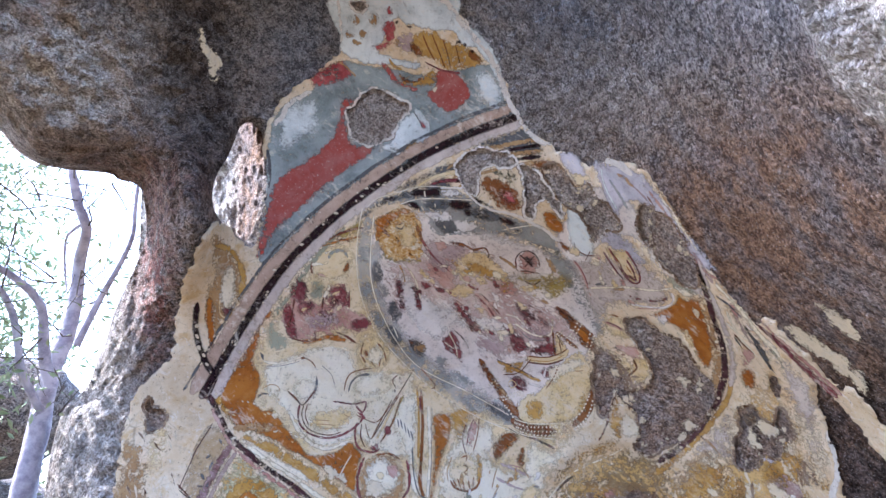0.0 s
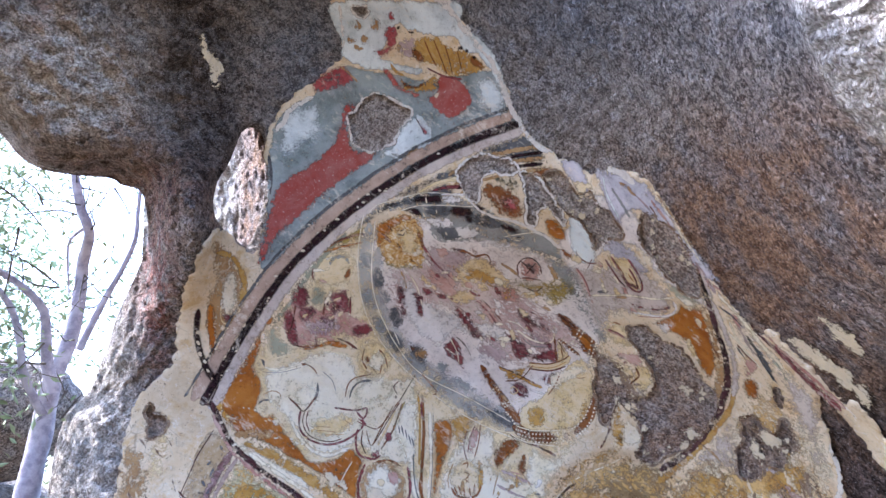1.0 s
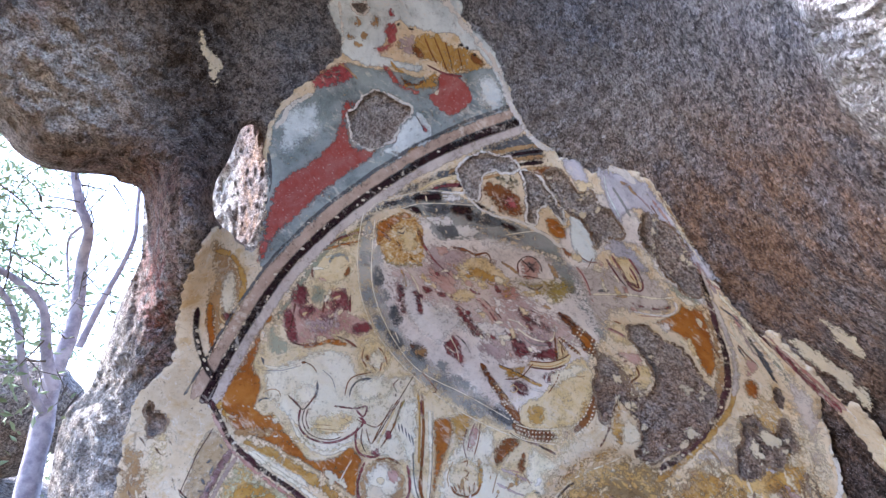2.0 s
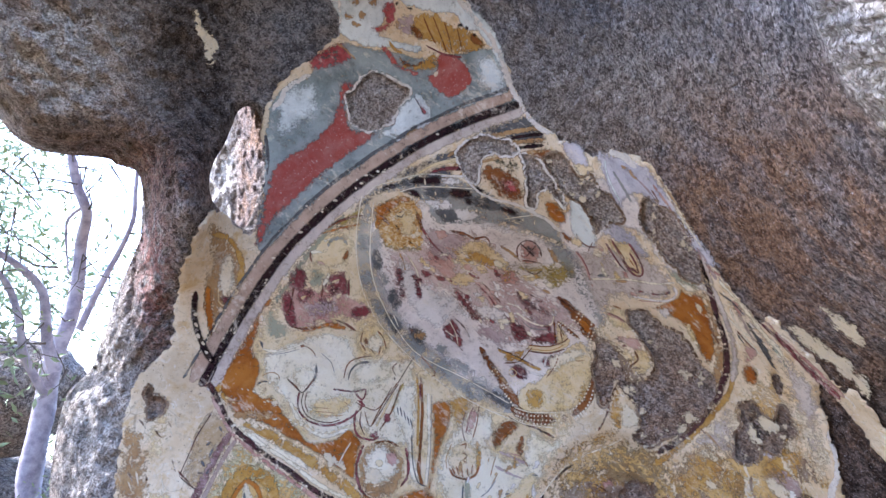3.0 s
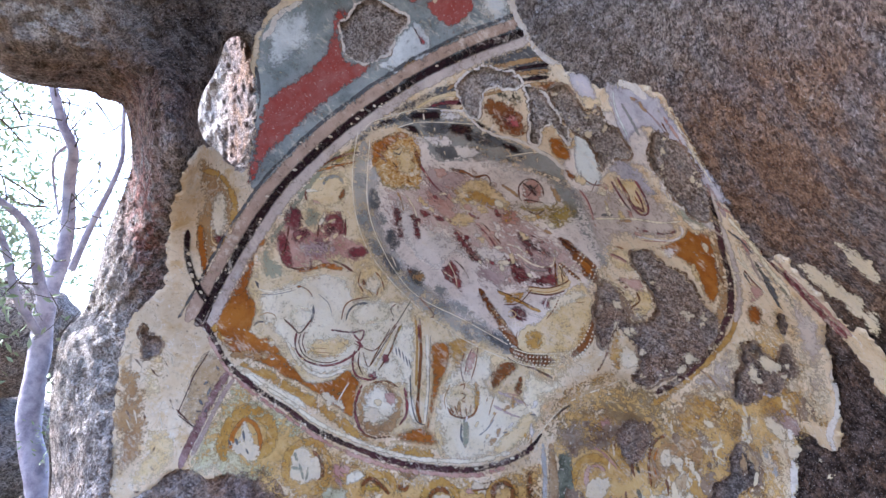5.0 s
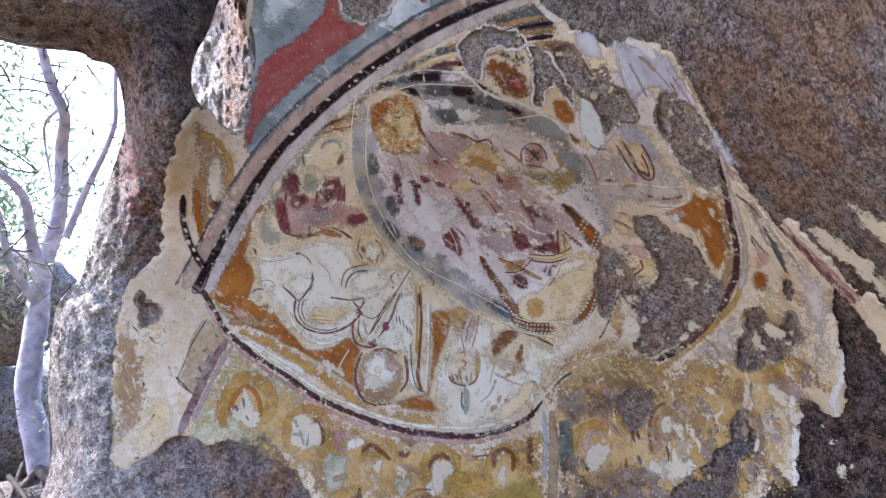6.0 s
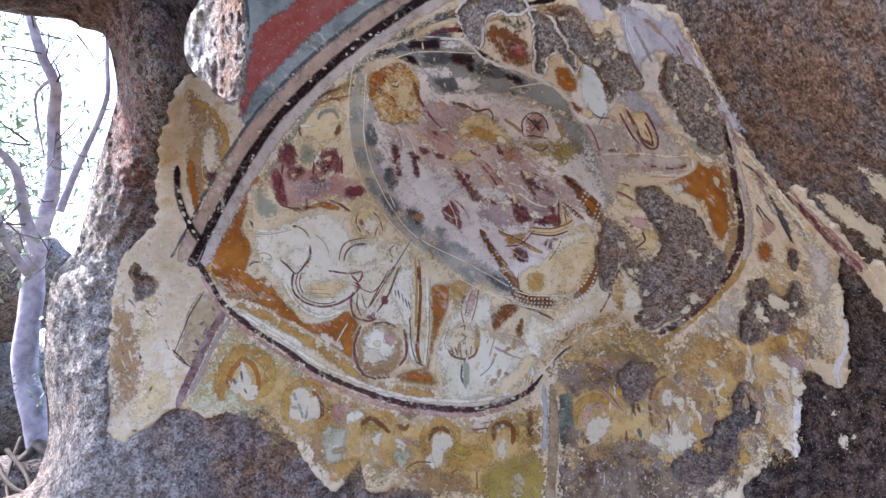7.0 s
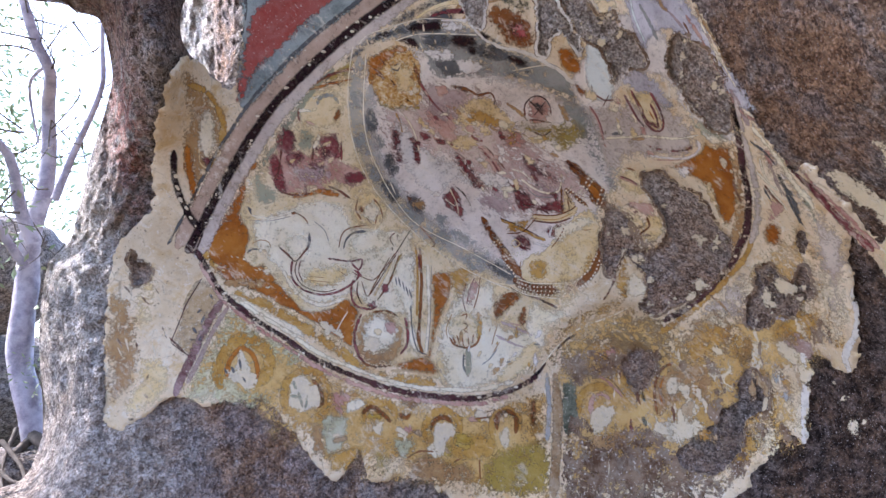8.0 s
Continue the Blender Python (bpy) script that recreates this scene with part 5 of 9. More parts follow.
paint.band("wine_line", [(-9.47, 0.50), (-9.46, -1.27)], 0.22, W_WINE, 3.61, soft=0.6, waver=0.03)
paint.band("wine_line", [(-14.79, -0.19), (-15.05, -2.10), (-15.48, -3.00)], 0.22, W_LINE, 3.63, soft=0.7, waver=0.03)
paint.coat("brown_fringe", [(-14.59, -4.37), (-12.83, -4.01), (-10.80, -3.74), (-9.68, -4.25), (-8.55, -4.77), (-9.79, -4.67), (-11.83, -4.41), (-13.36, -4.77)], W_OCHRE, 3.14, 0.08, 0.3)
paint.band("brown_fringe", [(-10.79, -3.59), (-9.78, -3.99), (-8.76, -4.71)], 0.27, W_LINE, 3.65, soft=0.6, waver=0.03)
paint.band("brown_fringe", [(-14.83, -4.21), (-13.59, -4.42), (-12.33, -4.26)], 0.22, W_LINE, 3.67, soft=0.7, waver=0.03)
paint.coat("cream_round", [(-13.09, 4.14), (-12.32, 4.90), (-11.07, 5.22), (-9.58, 4.96), (-8.94, 3.99), (-9.33, 2.50), (-10.16, 1.69), (-11.68, 1.41), (-12.91, 1.64), (-13.32, 2.91)], W_CREAM, 2.38, 0.08, 0.5, "faded cream rounded shape")
paint.band("grey_stroke", [(-11.52, 3.65), (-11.20, 4.34), (-10.19, 4.46), (-9.65, 3.78)], 0.44, W_GREY, 3.29, soft=0.8, waver=0.03)
paint.coat("brown_stain", [(-10.13, 2.69), (-9.66, 3.49), (-9.42, 3.00), (-9.84, 2.19), (-10.24, 2.29)], W_BROWN, 3.30, 0.06, 0.5)
paint.band("contour", [(-13.16, 3.31), (-13.23, 2.67), (-13.10, 2.13)], 0.22, W_LINE, 3.62, soft=0.4, waver=0.03)
paint.coat("contour", paint.ring((-12.26, 2.05), (0.50, 0.10), turn=-14), W_ROSE, 3.64, 0.05, 0.2)
paint.coat("sage_patch", [(-13.32, 1.43), (-12.42, 1.75), (-11.60, 0.67), (-11.97, -0.34), (-12.93, -0.51), (-13.45, 0.18)], W_GREEN, 3.36, 0.06, 0.4)
paint.coat("white_streak", [(-12.27, -0.25), (-11.69, 0.96), (-11.02, 1.43), (-11.62, -0.24)], W_WHITE, 3.87, 0.03, 0.15)
paint.coat("olive_wash", [(-13.60, 3.40), (-11.56, 5.50), (-9.53, 7.00), (-8.21, 7.69), (-8.44, 6.34), (-10.57, 5.53), (-12.33, 4.65)], W_OLIVE, 2.18, 0.06, 0.6)
paint.band("brush_arc", [(-11.97, 5.25), (-10.81, 5.96), (-9.54, 6.52), (-8.12, 6.83)], (0.22, 0.33), W_BROWN, 3.40, soft=0.7, waver=0.03)
paint.band("brush_arc", [(-11.56, 5.60), (-10.55, 6.21), (-9.29, 6.52)], 0.22, W_WINE, 3.61, soft=0.7, waver=0.03)
paint.band("brush_arc", [(-12.32, 4.90), (-10.57, 5.43), (-8.44, 5.90)], 0.27, W_OCHRE, 3.32, soft=0.9, waver=0.03)
paint.band("brush_arc", [(-10.81, 5.62), (-9.96, 5.59), (-9.47, 5.31)], 0.12, W_LINE, 3.73, soft=0.4, waver=0.03)

# ---- fresco: the grey ring ----
paint.coat("slate_shade", [(-10.13, 6.89), (-8.24, 8.37), (-6.46, 9.43), (-3.39, 10.83), (0.17, 11.97), (0.99, 10.64), (-2.12, 10.15), (-4.93, 9.61), (-6.67, 8.76), (-7.90, 7.70)], W_SLATE, 3.00, 0.06, 0.35)
paint.band("sage_strip", [(-16.61, -2.11), (-14.65, 1.05), (-13.11, 3.31), (-11.57, 5.21), (-9.94, 6.80)], (0.49, 0.65), W_GREEN, 2.61, soft=0.7, waver=0.03)
paint.band("grey_ring", [(-7.65, 7.89), (-8.06, 4.98), (-7.97, 1.62), (-7.14, -1.25), (-5.82, -3.82), (-3.73, -6.26), (-0.85, -8.52), (3.47, -10.78), (6.98, -12.42)], 1.47, W_HAZE, 3.63, soft=0.3, waver=0.03, label="pale grey painted ring with checks")
paint.band("grey_ring", [(-6.72, 5.48), (-6.78, 1.63), (-5.99, -1.09), (-4.44, -3.65), (-2.34, -6.05), (0.77, -7.83), (4.55, -10.24), (6.81, -11.58)], 1.20, W_HAZE, 3.54, soft=0.6, waver=0.03)
paint.band("ring_line", [(-8.24, 8.75), (-8.76, 5.46), (-8.68, 1.91), (-7.96, -1.11), (-6.65, -3.67), (-4.73, -6.00), (-2.35, -8.27), (0.77, -10.54), (4.12, -12.26), (7.79, -13.62)], 0.11, W_WHITE, 4.65, soft=0.6, waver=0.03)
paint.band("ring_line", [(-7.09, 8.14), (-7.41, 4.01), (-7.30, 1.53), (-6.51, -1.25), (-4.72, -4.59), (-2.34, -7.21), (2.39, -9.57), (6.44, -11.75)], 0.11, W_WHITE, 4.67, soft=0.6, waver=0.03)
paint.coat("check", [(-8.47, 4.73), (-7.55, 4.74), (-7.52, 3.51), (-8.55, 3.40)], W_GREY, 4.28, 0.05, 0.35)
paint.coat("check", [(-8.44, 1.21), (-7.31, 1.13), (-6.86, -0.38), (-8.06, -0.70)], W_GREY, 4.29, 0.05, 0.35)
paint.coat("check", [(-7.66, -1.51), (-6.41, -1.40), (-5.60, -3.04), (-6.75, -3.36)], W_GREY, 4.30, 0.05, 0.35)
paint.coat("check", [(-6.23, -3.35), (-5.17, -2.93), (-3.92, -4.48), (-4.88, -5.22)], W_SLATE, 4.32, 0.05, 0.35)
paint.coat("check", [(-4.25, -5.74), (-3.29, -4.69), (-1.59, -6.46), (-2.56, -7.31)], W_GREY, 4.33, 0.05, 0.35)
paint.coat("check", [(-1.38, -8.05), (-0.41, -7.20), (1.20, -8.25), (0.34, -9.32)], W_GREY, 4.34, 0.05, 0.35)
paint.coat("check", [(2.17, -9.83), (2.82, -9.30), (4.44, -10.24), (3.58, -11.21)], W_GREY, 4.36, 0.05, 0.35)
paint.coat("check", [(-7.17, 3.22), (-6.34, 3.23), (-6.06, 1.44), (-7.10, 1.23)], W_SLATE, 4.37, 0.05, 0.35)
paint.coat("check", [(-5.88, -0.68), (-4.83, -0.37), (-4.11, -2.10), (-5.17, -2.73)], W_SLATE, 4.38, 0.05, 0.35)
paint.coat("check", [(-6.58, 1.03), (-5.75, 1.14), (-5.35, -0.17), (-6.40, -0.38)], W_GREY, 4.40, 0.05, 0.35)
paint.coat("check", [(-3.71, -4.48), (-2.54, -4.06), (-1.59, -5.52), (-2.55, -6.36)], W_SLATE, 4.41, 0.05, 0.35)
paint.coat("check", [(-1.16, -6.04), (0.23, -6.03), (0.77, -7.30), (-0.30, -7.62)], W_GREY, 4.42, 0.05, 0.35)
paint.coat("check", [(3.90, -10.88), (5.09, -10.44), (6.97, -11.58), (6.44, -12.33), (5.09, -11.93)], W_SLATE, 4.43, 0.05, 0.35)
paint.coat("check", [(0.77, -7.61), (2.17, -7.71), (2.82, -8.87), (1.63, -8.67)], W_GREY, 4.20, 0.05, 0.35)
paint.coat("check", [(1.42, -9.73), (2.39, -10.15), (3.47, -11.10), (2.82, -11.64), (1.74, -10.90)], W_GREY, 4.21, 0.05, 0.35)
paint.band("ring_line", [(-5.07, -3.14), (-4.56, -4.33)], 0.11, W_WHITE, 4.83, soft=0.5, waver=0.03)
paint.band("ring_line", [(-2.34, -7.21), (-0.85, -8.90), (-1.28, -9.22)], 0.18, W_BROWN, 4.84, soft=0.6, waver=0.03)
paint.coat("bared_spot", paint.ring((-2.38, -5.21), (0.76, 0.65), turn=0), W_TAN, 4.75, 0.1, 0.5)
paint.coat("bared_spot", paint.ring((-3.23, -4.69), (0.33, 0.27), turn=0), W_BROWN, 4.87, 0.1, 0.3)
paint.coat("grey_ring", [(-7.76, 8.54), (-7.12, 9.56), (-5.11, 10.30), (-2.18, 11.02), (0.75, 10.90), (2.78, 10.08), (5.02, 8.88), (7.68, 7.46), (10.31, 6.58), (11.64, 4.92), (11.42, 3.81), (8.26, 5.00), (5.07, 5.78), (1.31, 6.02), (-0.84, 6.02), (-2.18, 8.28), (-4.58, 9.19)], W_GREY, 3.68, 0.05, 0.35, "grey painted ring top with dark checks")
paint.coat("check", [(-3.41, 10.51), (-2.18, 10.82), (-0.37, 10.86), (-0.37, 9.86), (-2.18, 9.76), (-3.19, 9.76)], W_BLACK, 4.29, 0.05, 0.22)
paint.coat("check", [(-7.23, 9.05), (-5.11, 10.05), (-3.41, 10.51), (-3.30, 9.76), (-4.84, 9.54), (-6.44, 8.97)], W_SLATE, 4.30, 0.05, 0.22)
paint.coat("check", [(-6.27, 9.68), (-5.11, 10.05), (-4.58, 9.70), (-5.85, 9.28)], W_BLACK, 4.32, 0.05, 0.22)
paint.coat("check", [(-4.37, 9.39), (-2.72, 9.45), (-2.29, 8.54), (-3.41, 8.74)], W_BLACK, 4.33, 0.05, 0.22)
paint.coat("check", [(-2.18, 9.61), (0.33, 9.70), (0.60, 8.74), (-1.38, 8.49)], W_SLATE, 4.34, 0.05, 0.22)
paint.coat("check", [(0.54, 9.60), (2.68, 9.53), (2.90, 8.51), (0.87, 8.53)], W_BLACK, 4.36, 0.05, 0.22)
paint.coat("check", [(2.78, 10.23), (3.42, 9.92), (4.86, 9.09), (3.96, 8.90), (3.05, 9.32)], W_BLACK, 4.37, 0.05, 0.22)
paint.coat("check", [(-1.06, 7.36), (0.23, 7.56), (1.09, 7.41), (1.47, 6.32), (0.02, 6.18)], W_SLATE, 4.38, 0.05, 0.22)
paint.coat("check", [(2.04, 8.62), (2.95, 8.56), (3.07, 7.85), (2.26, 7.86)], W_BLACK, 4.40, 0.05, 0.22)
paint.coat("check", [(3.11, 8.86), (5.56, 8.32), (5.73, 7.30), (3.23, 7.59)], W_SLATE, 4.41, 0.05, 0.22)
paint.coat("check", [(5.67, 8.01), (6.63, 7.69), (7.75, 7.01), (7.44, 6.61), (6.38, 6.83), (5.73, 7.30)], W_BLACK, 4.42, 0.05, 0.22)
paint.coat("pale_check", [(-1.91, 8.54), (0.33, 8.53), (0.87, 7.56), (-1.06, 7.47)], W_ICE, 4.33, 0.05, 0.35)
paint.coat("pale_check", [(-0.32, 10.81), (1.39, 10.70), (1.82, 9.79), (-0.21, 9.86)], W_ICE, 4.10, 0.05, 0.35)
paint.coat("pale_check", [(0.77, 7.36), (3.18, 7.54), (3.45, 6.51), (1.58, 6.32)], W_ICE, 4.11, 0.05, 0.35)
paint.band("ring_line", [(-7.76, 8.84), (-6.96, 9.67), (-5.11, 10.25), (-2.18, 10.97), (0.75, 10.85), (2.62, 10.28)], 0.10, W_WHITE, 4.73, soft=0.7, waver=0.03)
paint.band("ring_line", [(-4.47, 9.19), (-2.45, 9.71), (0.22, 9.70), (3.00, 9.52)], 0.10, W_WHITE, 4.74, soft=0.7, waver=0.03)
paint.band("ring_line", [(6.12, 6.43), (8.22, 6.74), (9.37, 6.81)], 0.10, W_WHITE, 4.75, soft=0.7, waver=0.03)
paint.coat("white_fleck", paint.ring((-2.13, 8.77), (0.27, 0.10), turn=-60.3), LIMEPAINT, 5.08, 0.05, 0.2)
paint.coat("white_fleck", paint.ring((-0.79, 9.05), (0.22, 0.10), turn=-71.6), LIMEPAINT, 5.10, 0.05, 0.2)
paint.coat("white_fleck", paint.ring((-1.89, 10.24), (0.35, 0.10), turn=-84.8), LIMEPAINT, 5.13, 0.05, 0.2)
paint.coat("white_fleck", paint.ring((0.15, 6.79), (0.23, 0.10), turn=-63.4), LIMEPAINT, 5.16, 0.05, 0.2)
paint.coat("white_fleck", paint.ring((-3.30, 8.69), (0.20, 0.10), turn=-45), LIMEPAINT, 5.18, 0.05, 0.2)
paint.coat("slate_shade", [(-6.69, 10.17), (-3.51, 11.81), (-1.12, 12.81), (1.38, 13.57), (1.38, 12.29), (-0.85, 11.81), (-3.09, 10.81), (-5.11, 10.30)], W_SLATE, 3.49, 0.08, 0.4, "dark slate shading between the stripes")
paint.band("rim_stripe", [(-2.55, 11.02), (-0.96, 11.91), (0.74, 12.30), (2.23, 12.38)], (0.22, 0.60), W_CREAM, 4.21, soft=0.4, waver=0.03)
paint.band("rim_stripe", [(-1.27, 11.17), (0.22, 11.51), (2.24, 11.59)], (0.22, 0.71), W_WINE, 4.12, soft=0.4, waver=0.03)
paint.band("rim_stripe", [(-0.32, 10.81), (1.39, 10.80), (2.45, 10.78)], (0.16, 0.38), W_ICE, 4.18, soft=0.5, waver=0.03)
paint.coat("grey_veil", [(9.41, 5.08), (11.40, 4.52), (13.10, 2.34), (13.59, -0.25), (12.03, 0.29), (10.62, 2.69)], W_GREY, 3.00, 0.1, 0.6)
paint.coat("brown_stain", [(10.05, 4.45), (10.91, 3.31), (11.57, 2.06), (10.95, 2.07), (10.29, 3.32)], W_TAN, 3.41, 0.1, 0.4)
paint.coat("blue_veil", [(3.23, 7.13), (6.12, 6.48), (9.27, 6.61), (11.39, 4.93), (8.79, 4.74), (5.08, 5.05), (3.46, 5.85)], W_ICE, 3.13, 0.1, 0.6)
paint.band("grey_mark", [(8.59, 9.44), (8.72, 8.14)], 0.22, W_SLATE, 4.44, soft=0.7, waver=0.03)
paint.coat("grey_mark", paint.ring((6.34, 6.12), (0.34, 0.14), turn=-36.9), W_SLATE, 4.47, 0.05, 0.2)
paint.coat("grey_mark", paint.ring((7.58, 6.30), (0.48, 0.14), turn=-7.6), W_SLATE, 4.49, 0.05, 0.2)

# ---- fresco: the middle of the hollow ----
paint.coat("pale_ground", [(-7.50, 7.41), (-4.94, 8.62), (-1.36, 8.81), (3.26, 7.77), (8.39, 5.72), (11.93, 4.14), (15.00, 0.68), (16.14, -2.72), (15.28, -5.15), (14.48, -7.13), (14.01, -11.21), (10.42, -12.34), (6.17, -12.44), (2.39, -10.37), (-1.38, -7.73), (-5.09, -4.59), (-6.88, -1.51), (-7.60, 2.02)], W_PALE, 1.20, 0.1, 0.9, "pale lilac-white ground of the middle")
paint.coat("rose_garment", [(-6.14, 3.03), (-1.88, 4.51), (0.71, 5.45), (4.34, 4.81), (7.50, 1.45), (11.67, -1.51), (14.25, -3.89), (13.29, -4.72), (10.80, -6.12), (6.11, -6.22), (2.89, -3.63), (0.22, -1.07), (-4.53, -2.00), (-5.55, 0.54)], W_MAUVE, 2.12, 0.12, 0.9, "faded rose and white painted drapery")
paint.coat("gold_cap", [(-6.99, 7.61), (-5.97, 8.28), (-4.43, 8.85), (-3.10, 8.60), (-2.34, 7.88), (-2.08, 6.44), (-1.93, 4.99), (-2.14, 3.73), (-3.44, 3.48), (-5.00, 3.48), (-6.13, 3.97), (-6.82, 5.48)], GOLDSPECK, 2.73, 0.1, 0.35, "speckled golden-ochre shape")
paint.coat("gold_cap", [(-6.99, 7.61), (-5.45, 8.52), (-3.82, 8.80), (-3.00, 8.27), (-4.34, 7.80), (-5.79, 6.46), (-6.72, 5.39)], W_OCHRE, 3.04, 0.08, 0.5)
paint.coat("gold_cap", [(-4.96, 7.32), (-3.62, 7.61), (-2.70, 6.45), (-2.50, 5.00), (-3.70, 4.51), (-4.67, 5.49)], W_CREAM, 2.96, 0.15, 0.8)
paint.coat("gold_cap", [(-6.33, 4.51), (-4.99, 4.22), (-2.14, 3.73), (-2.66, 3.04), (-4.48, 3.14), (-5.77, 3.43)], W_OLIVE, 2.67, 0.06, 0.5)
paint.coat("brown_edge", [(-3.11, 7.74), (-2.34, 6.68), (-1.83, 5.48), (-1.20, 4.21), (-0.73, 2.93), (-1.26, 3.67), (-1.98, 4.70), (-2.55, 5.67)], W_BROWN, 3.38, 0.08, 0.25)
paint.band("dark_line", [(-2.19, 5.58), (-1.05, 3.92), (0.10, 2.83), (0.73, 2.24)], (0.27, 0.11), W_WINE, 3.79, soft=0.5, waver=0.03)
paint.band("brush_line", [(-5.87, 7.71), (-5.32, 7.13)], 0.18, W_LINE, 3.91, soft=0.4, waver=0.03)
paint.band("brush_line", [(-6.50, 6.89), (-5.53, 6.22)], 0.18, W_LINE, 3.92, soft=0.4, waver=0.03)
paint.band("brush_line", [(-6.30, 6.46), (-5.43, 5.93)], 0.18, W_LINE, 3.93, soft=0.4, waver=0.03)
paint.band("brush_line", [(-4.60, 7.03), (-4.19, 7.32)], 0.18, W_LINE, 3.70, soft=0.4, waver=0.03)
paint.band("brush_line", [(-4.97, 5.97), (-4.46, 5.39)], 0.18, W_LINE, 3.71, soft=0.4, waver=0.03)
paint.band("brush_line", [(-3.65, 4.27), (-3.02, 3.93)], 0.18, W_LINE, 3.73, soft=0.4, waver=0.03)
paint.coat("white_spot", [(-2.97, 5.29), (-2.35, 5.29), (-2.30, 4.70), (-2.76, 4.61)], LIMEPAINT, 3.64, 0.1, 0.2)
paint.band("dark_spot", [(-4.86, 6.84), (-4.25, 6.65), (-4.04, 7.03)], 0.22, W_SLATE, 3.75, soft=0.6, waver=0.03)
paint.coat("violet_fold", [(-1.67, 5.47), (0.71, 5.74), (2.37, 5.18), (1.88, 3.01), (0.90, 0.95), (-0.73, 1.45), (-1.88, 3.53)], W_VIOLET, 2.56, 0.12, 0.6)
paint.coat("rose_fold", [(-1.88, 3.53), (0.73, 2.24), (1.59, 0.54), (0.32, 0.25), (-1.26, 1.70)], W_ROSE, 2.98, 0.12, 0.5)
paint.coat("rose_fold", [(-0.84, 5.37), (0.19, 5.45), (0.51, 4.68), (-0.43, 4.50)], W_ROSE, 2.99, 0.15, 0.4)
paint.coat("rose_fold", [(-2.14, 2.64), (-0.84, 2.34), (-0.31, 1.55), (-1.36, 1.75)], W_ROSE, 3.00, 0.15, 0.4)
paint.coat("rose_fold", [(0.20, 3.22), (0.94, 2.83), (1.05, 1.44), (0.42, 1.74)], W_ROSE, 3.02, 0.15, 0.4)
paint.coat("yellow_fold", [(1.50, 3.99), (2.79, 4.55), (4.45, 4.42), (6.03, 2.85), (7.61, 1.35), (9.17, 0.33), (10.22, -0.68), (8.58, -0.15), (6.07, 1.09), (3.98, 1.61), (1.68, 1.14), (0.89, 1.74)], W_CREAM, 2.83, 0.08, 0.5, "faded yellow painted fold")
paint.coat("yellow_fold", [(4.39, 2.10), (8.50, 2.30), (11.04, 1.73), (11.79, 0.35), (11.14, -0.90), (10.11, -0.18), (7.52, 0.96)], W_OLIVE, 2.54, 0.1, 0.7)
paint.coat("yellow_stain", paint.ring((11.57, 0.94), (1.47, 1.31), turn=0), W_OLIVE, 3.16, 0.15, 0.9)
paint.coat("gold_stain", [(1.87, 3.21), (3.33, 3.38), (5.95, 1.88), (4.92, 1.40), (2.82, 2.22)], W_GOLD, 3.07, 0.12, 0.7)
paint.band("brown_stroke", [(2.27, 4.94), (3.10, 4.50), (4.24, 4.67), (4.66, 4.04)], (0.33, 0.16), W_BROWN, 3.78, soft=0.5, waver=0.03)
paint.band("brown_stroke", [(0.61, 5.35), (1.49, 5.10), (2.48, 4.89)], 0.49, W_BROWN, 3.69, soft=0.8, waver=0.03)
paint.band("brush_line", [(4.66, 4.04), (4.57, 3.65)], 0.15, W_LINE, 3.81, soft=0.4, waver=0.03)
paint.band("tan_streak", [(5.65, 3.82), (6.95, 2.92), (7.74, 2.17)], 0.33, W_TAN, 3.42, soft=0.9, waver=0.03)
paint.coat("worn_disc", paint.ring((8.53, 3.07), (1.25, 1.31), turn=0), W_ROSE, 3.33, 0.08, 0.3, "worn dark painted disc")
paint.band("disc_rim", [(7.47, 2.52), (7.35, 3.49), (7.94, 4.18), (8.84, 4.20), (9.57, 3.50), (9.76, 2.59)], 0.19, W_LINE, 3.70, soft=0.5, waver=0.03)
paint.coat("disc_stain", [(8.05, 3.66), (8.85, 3.91), (9.49, 3.13), (9.10, 2.57), (8.38, 2.98)], W_SLATE, 3.41, 0.15, 0.4)
paint.band("disc_line", [(7.74, 3.95), (9.10, 2.66)], 0.19, W_LINE, 3.83, soft=0.6, waver=0.03)
paint.band("disc_line", [(9.26, 3.80), (8.19, 2.60)], 0.19, W_LINE, 3.84, soft=0.6, waver=0.03)
paint.band("disc_line", [(7.89, 2.32), (9.78, 1.97)], 0.19, W_LINE, 3.85, soft=0.6, waver=0.03)
paint.band("disc_line", [(8.23, 1.24), (9.16, 0.92), (9.85, 1.29)], 0.19, W_LINE, 3.86, soft=0.6, waver=0.03)
paint.coat("white_fold", [(-5.01, 2.29), (-3.66, 2.84), (-2.36, 0.55), (0.22, -0.86), (2.45, -2.24), (3.05, -3.63), (0.87, -3.27), (-0.30, -4.67), (-2.32, -3.64), (-3.69, -2.10), (-4.72, 0.44)], W_ICE, 2.58, 0.1, 0.5, "bare white painted block")
paint.coat("wine_mark", [(-4.81, 1.85), (-4.08, 1.35), (-3.83, 0.04), (-4.20, -0.57), (-4.83, 0.04)], W_WINE, 3.39, 0.1, 0.3)
paint.coat("wine_mark", [(-2.93, 1.05), (-2.31, 0.35), (-2.10, -1.48), (-2.63, -1.79), (-3.10, -0.46)], W_WINE, 3.40, 0.1, 0.3)
paint.coat("wine_mark", [(-4.51, -0.06), (-3.89, -0.97), (-4.21, -1.59), (-4.68, -0.78)], W_WINE, 3.42, 0.1, 0.3)
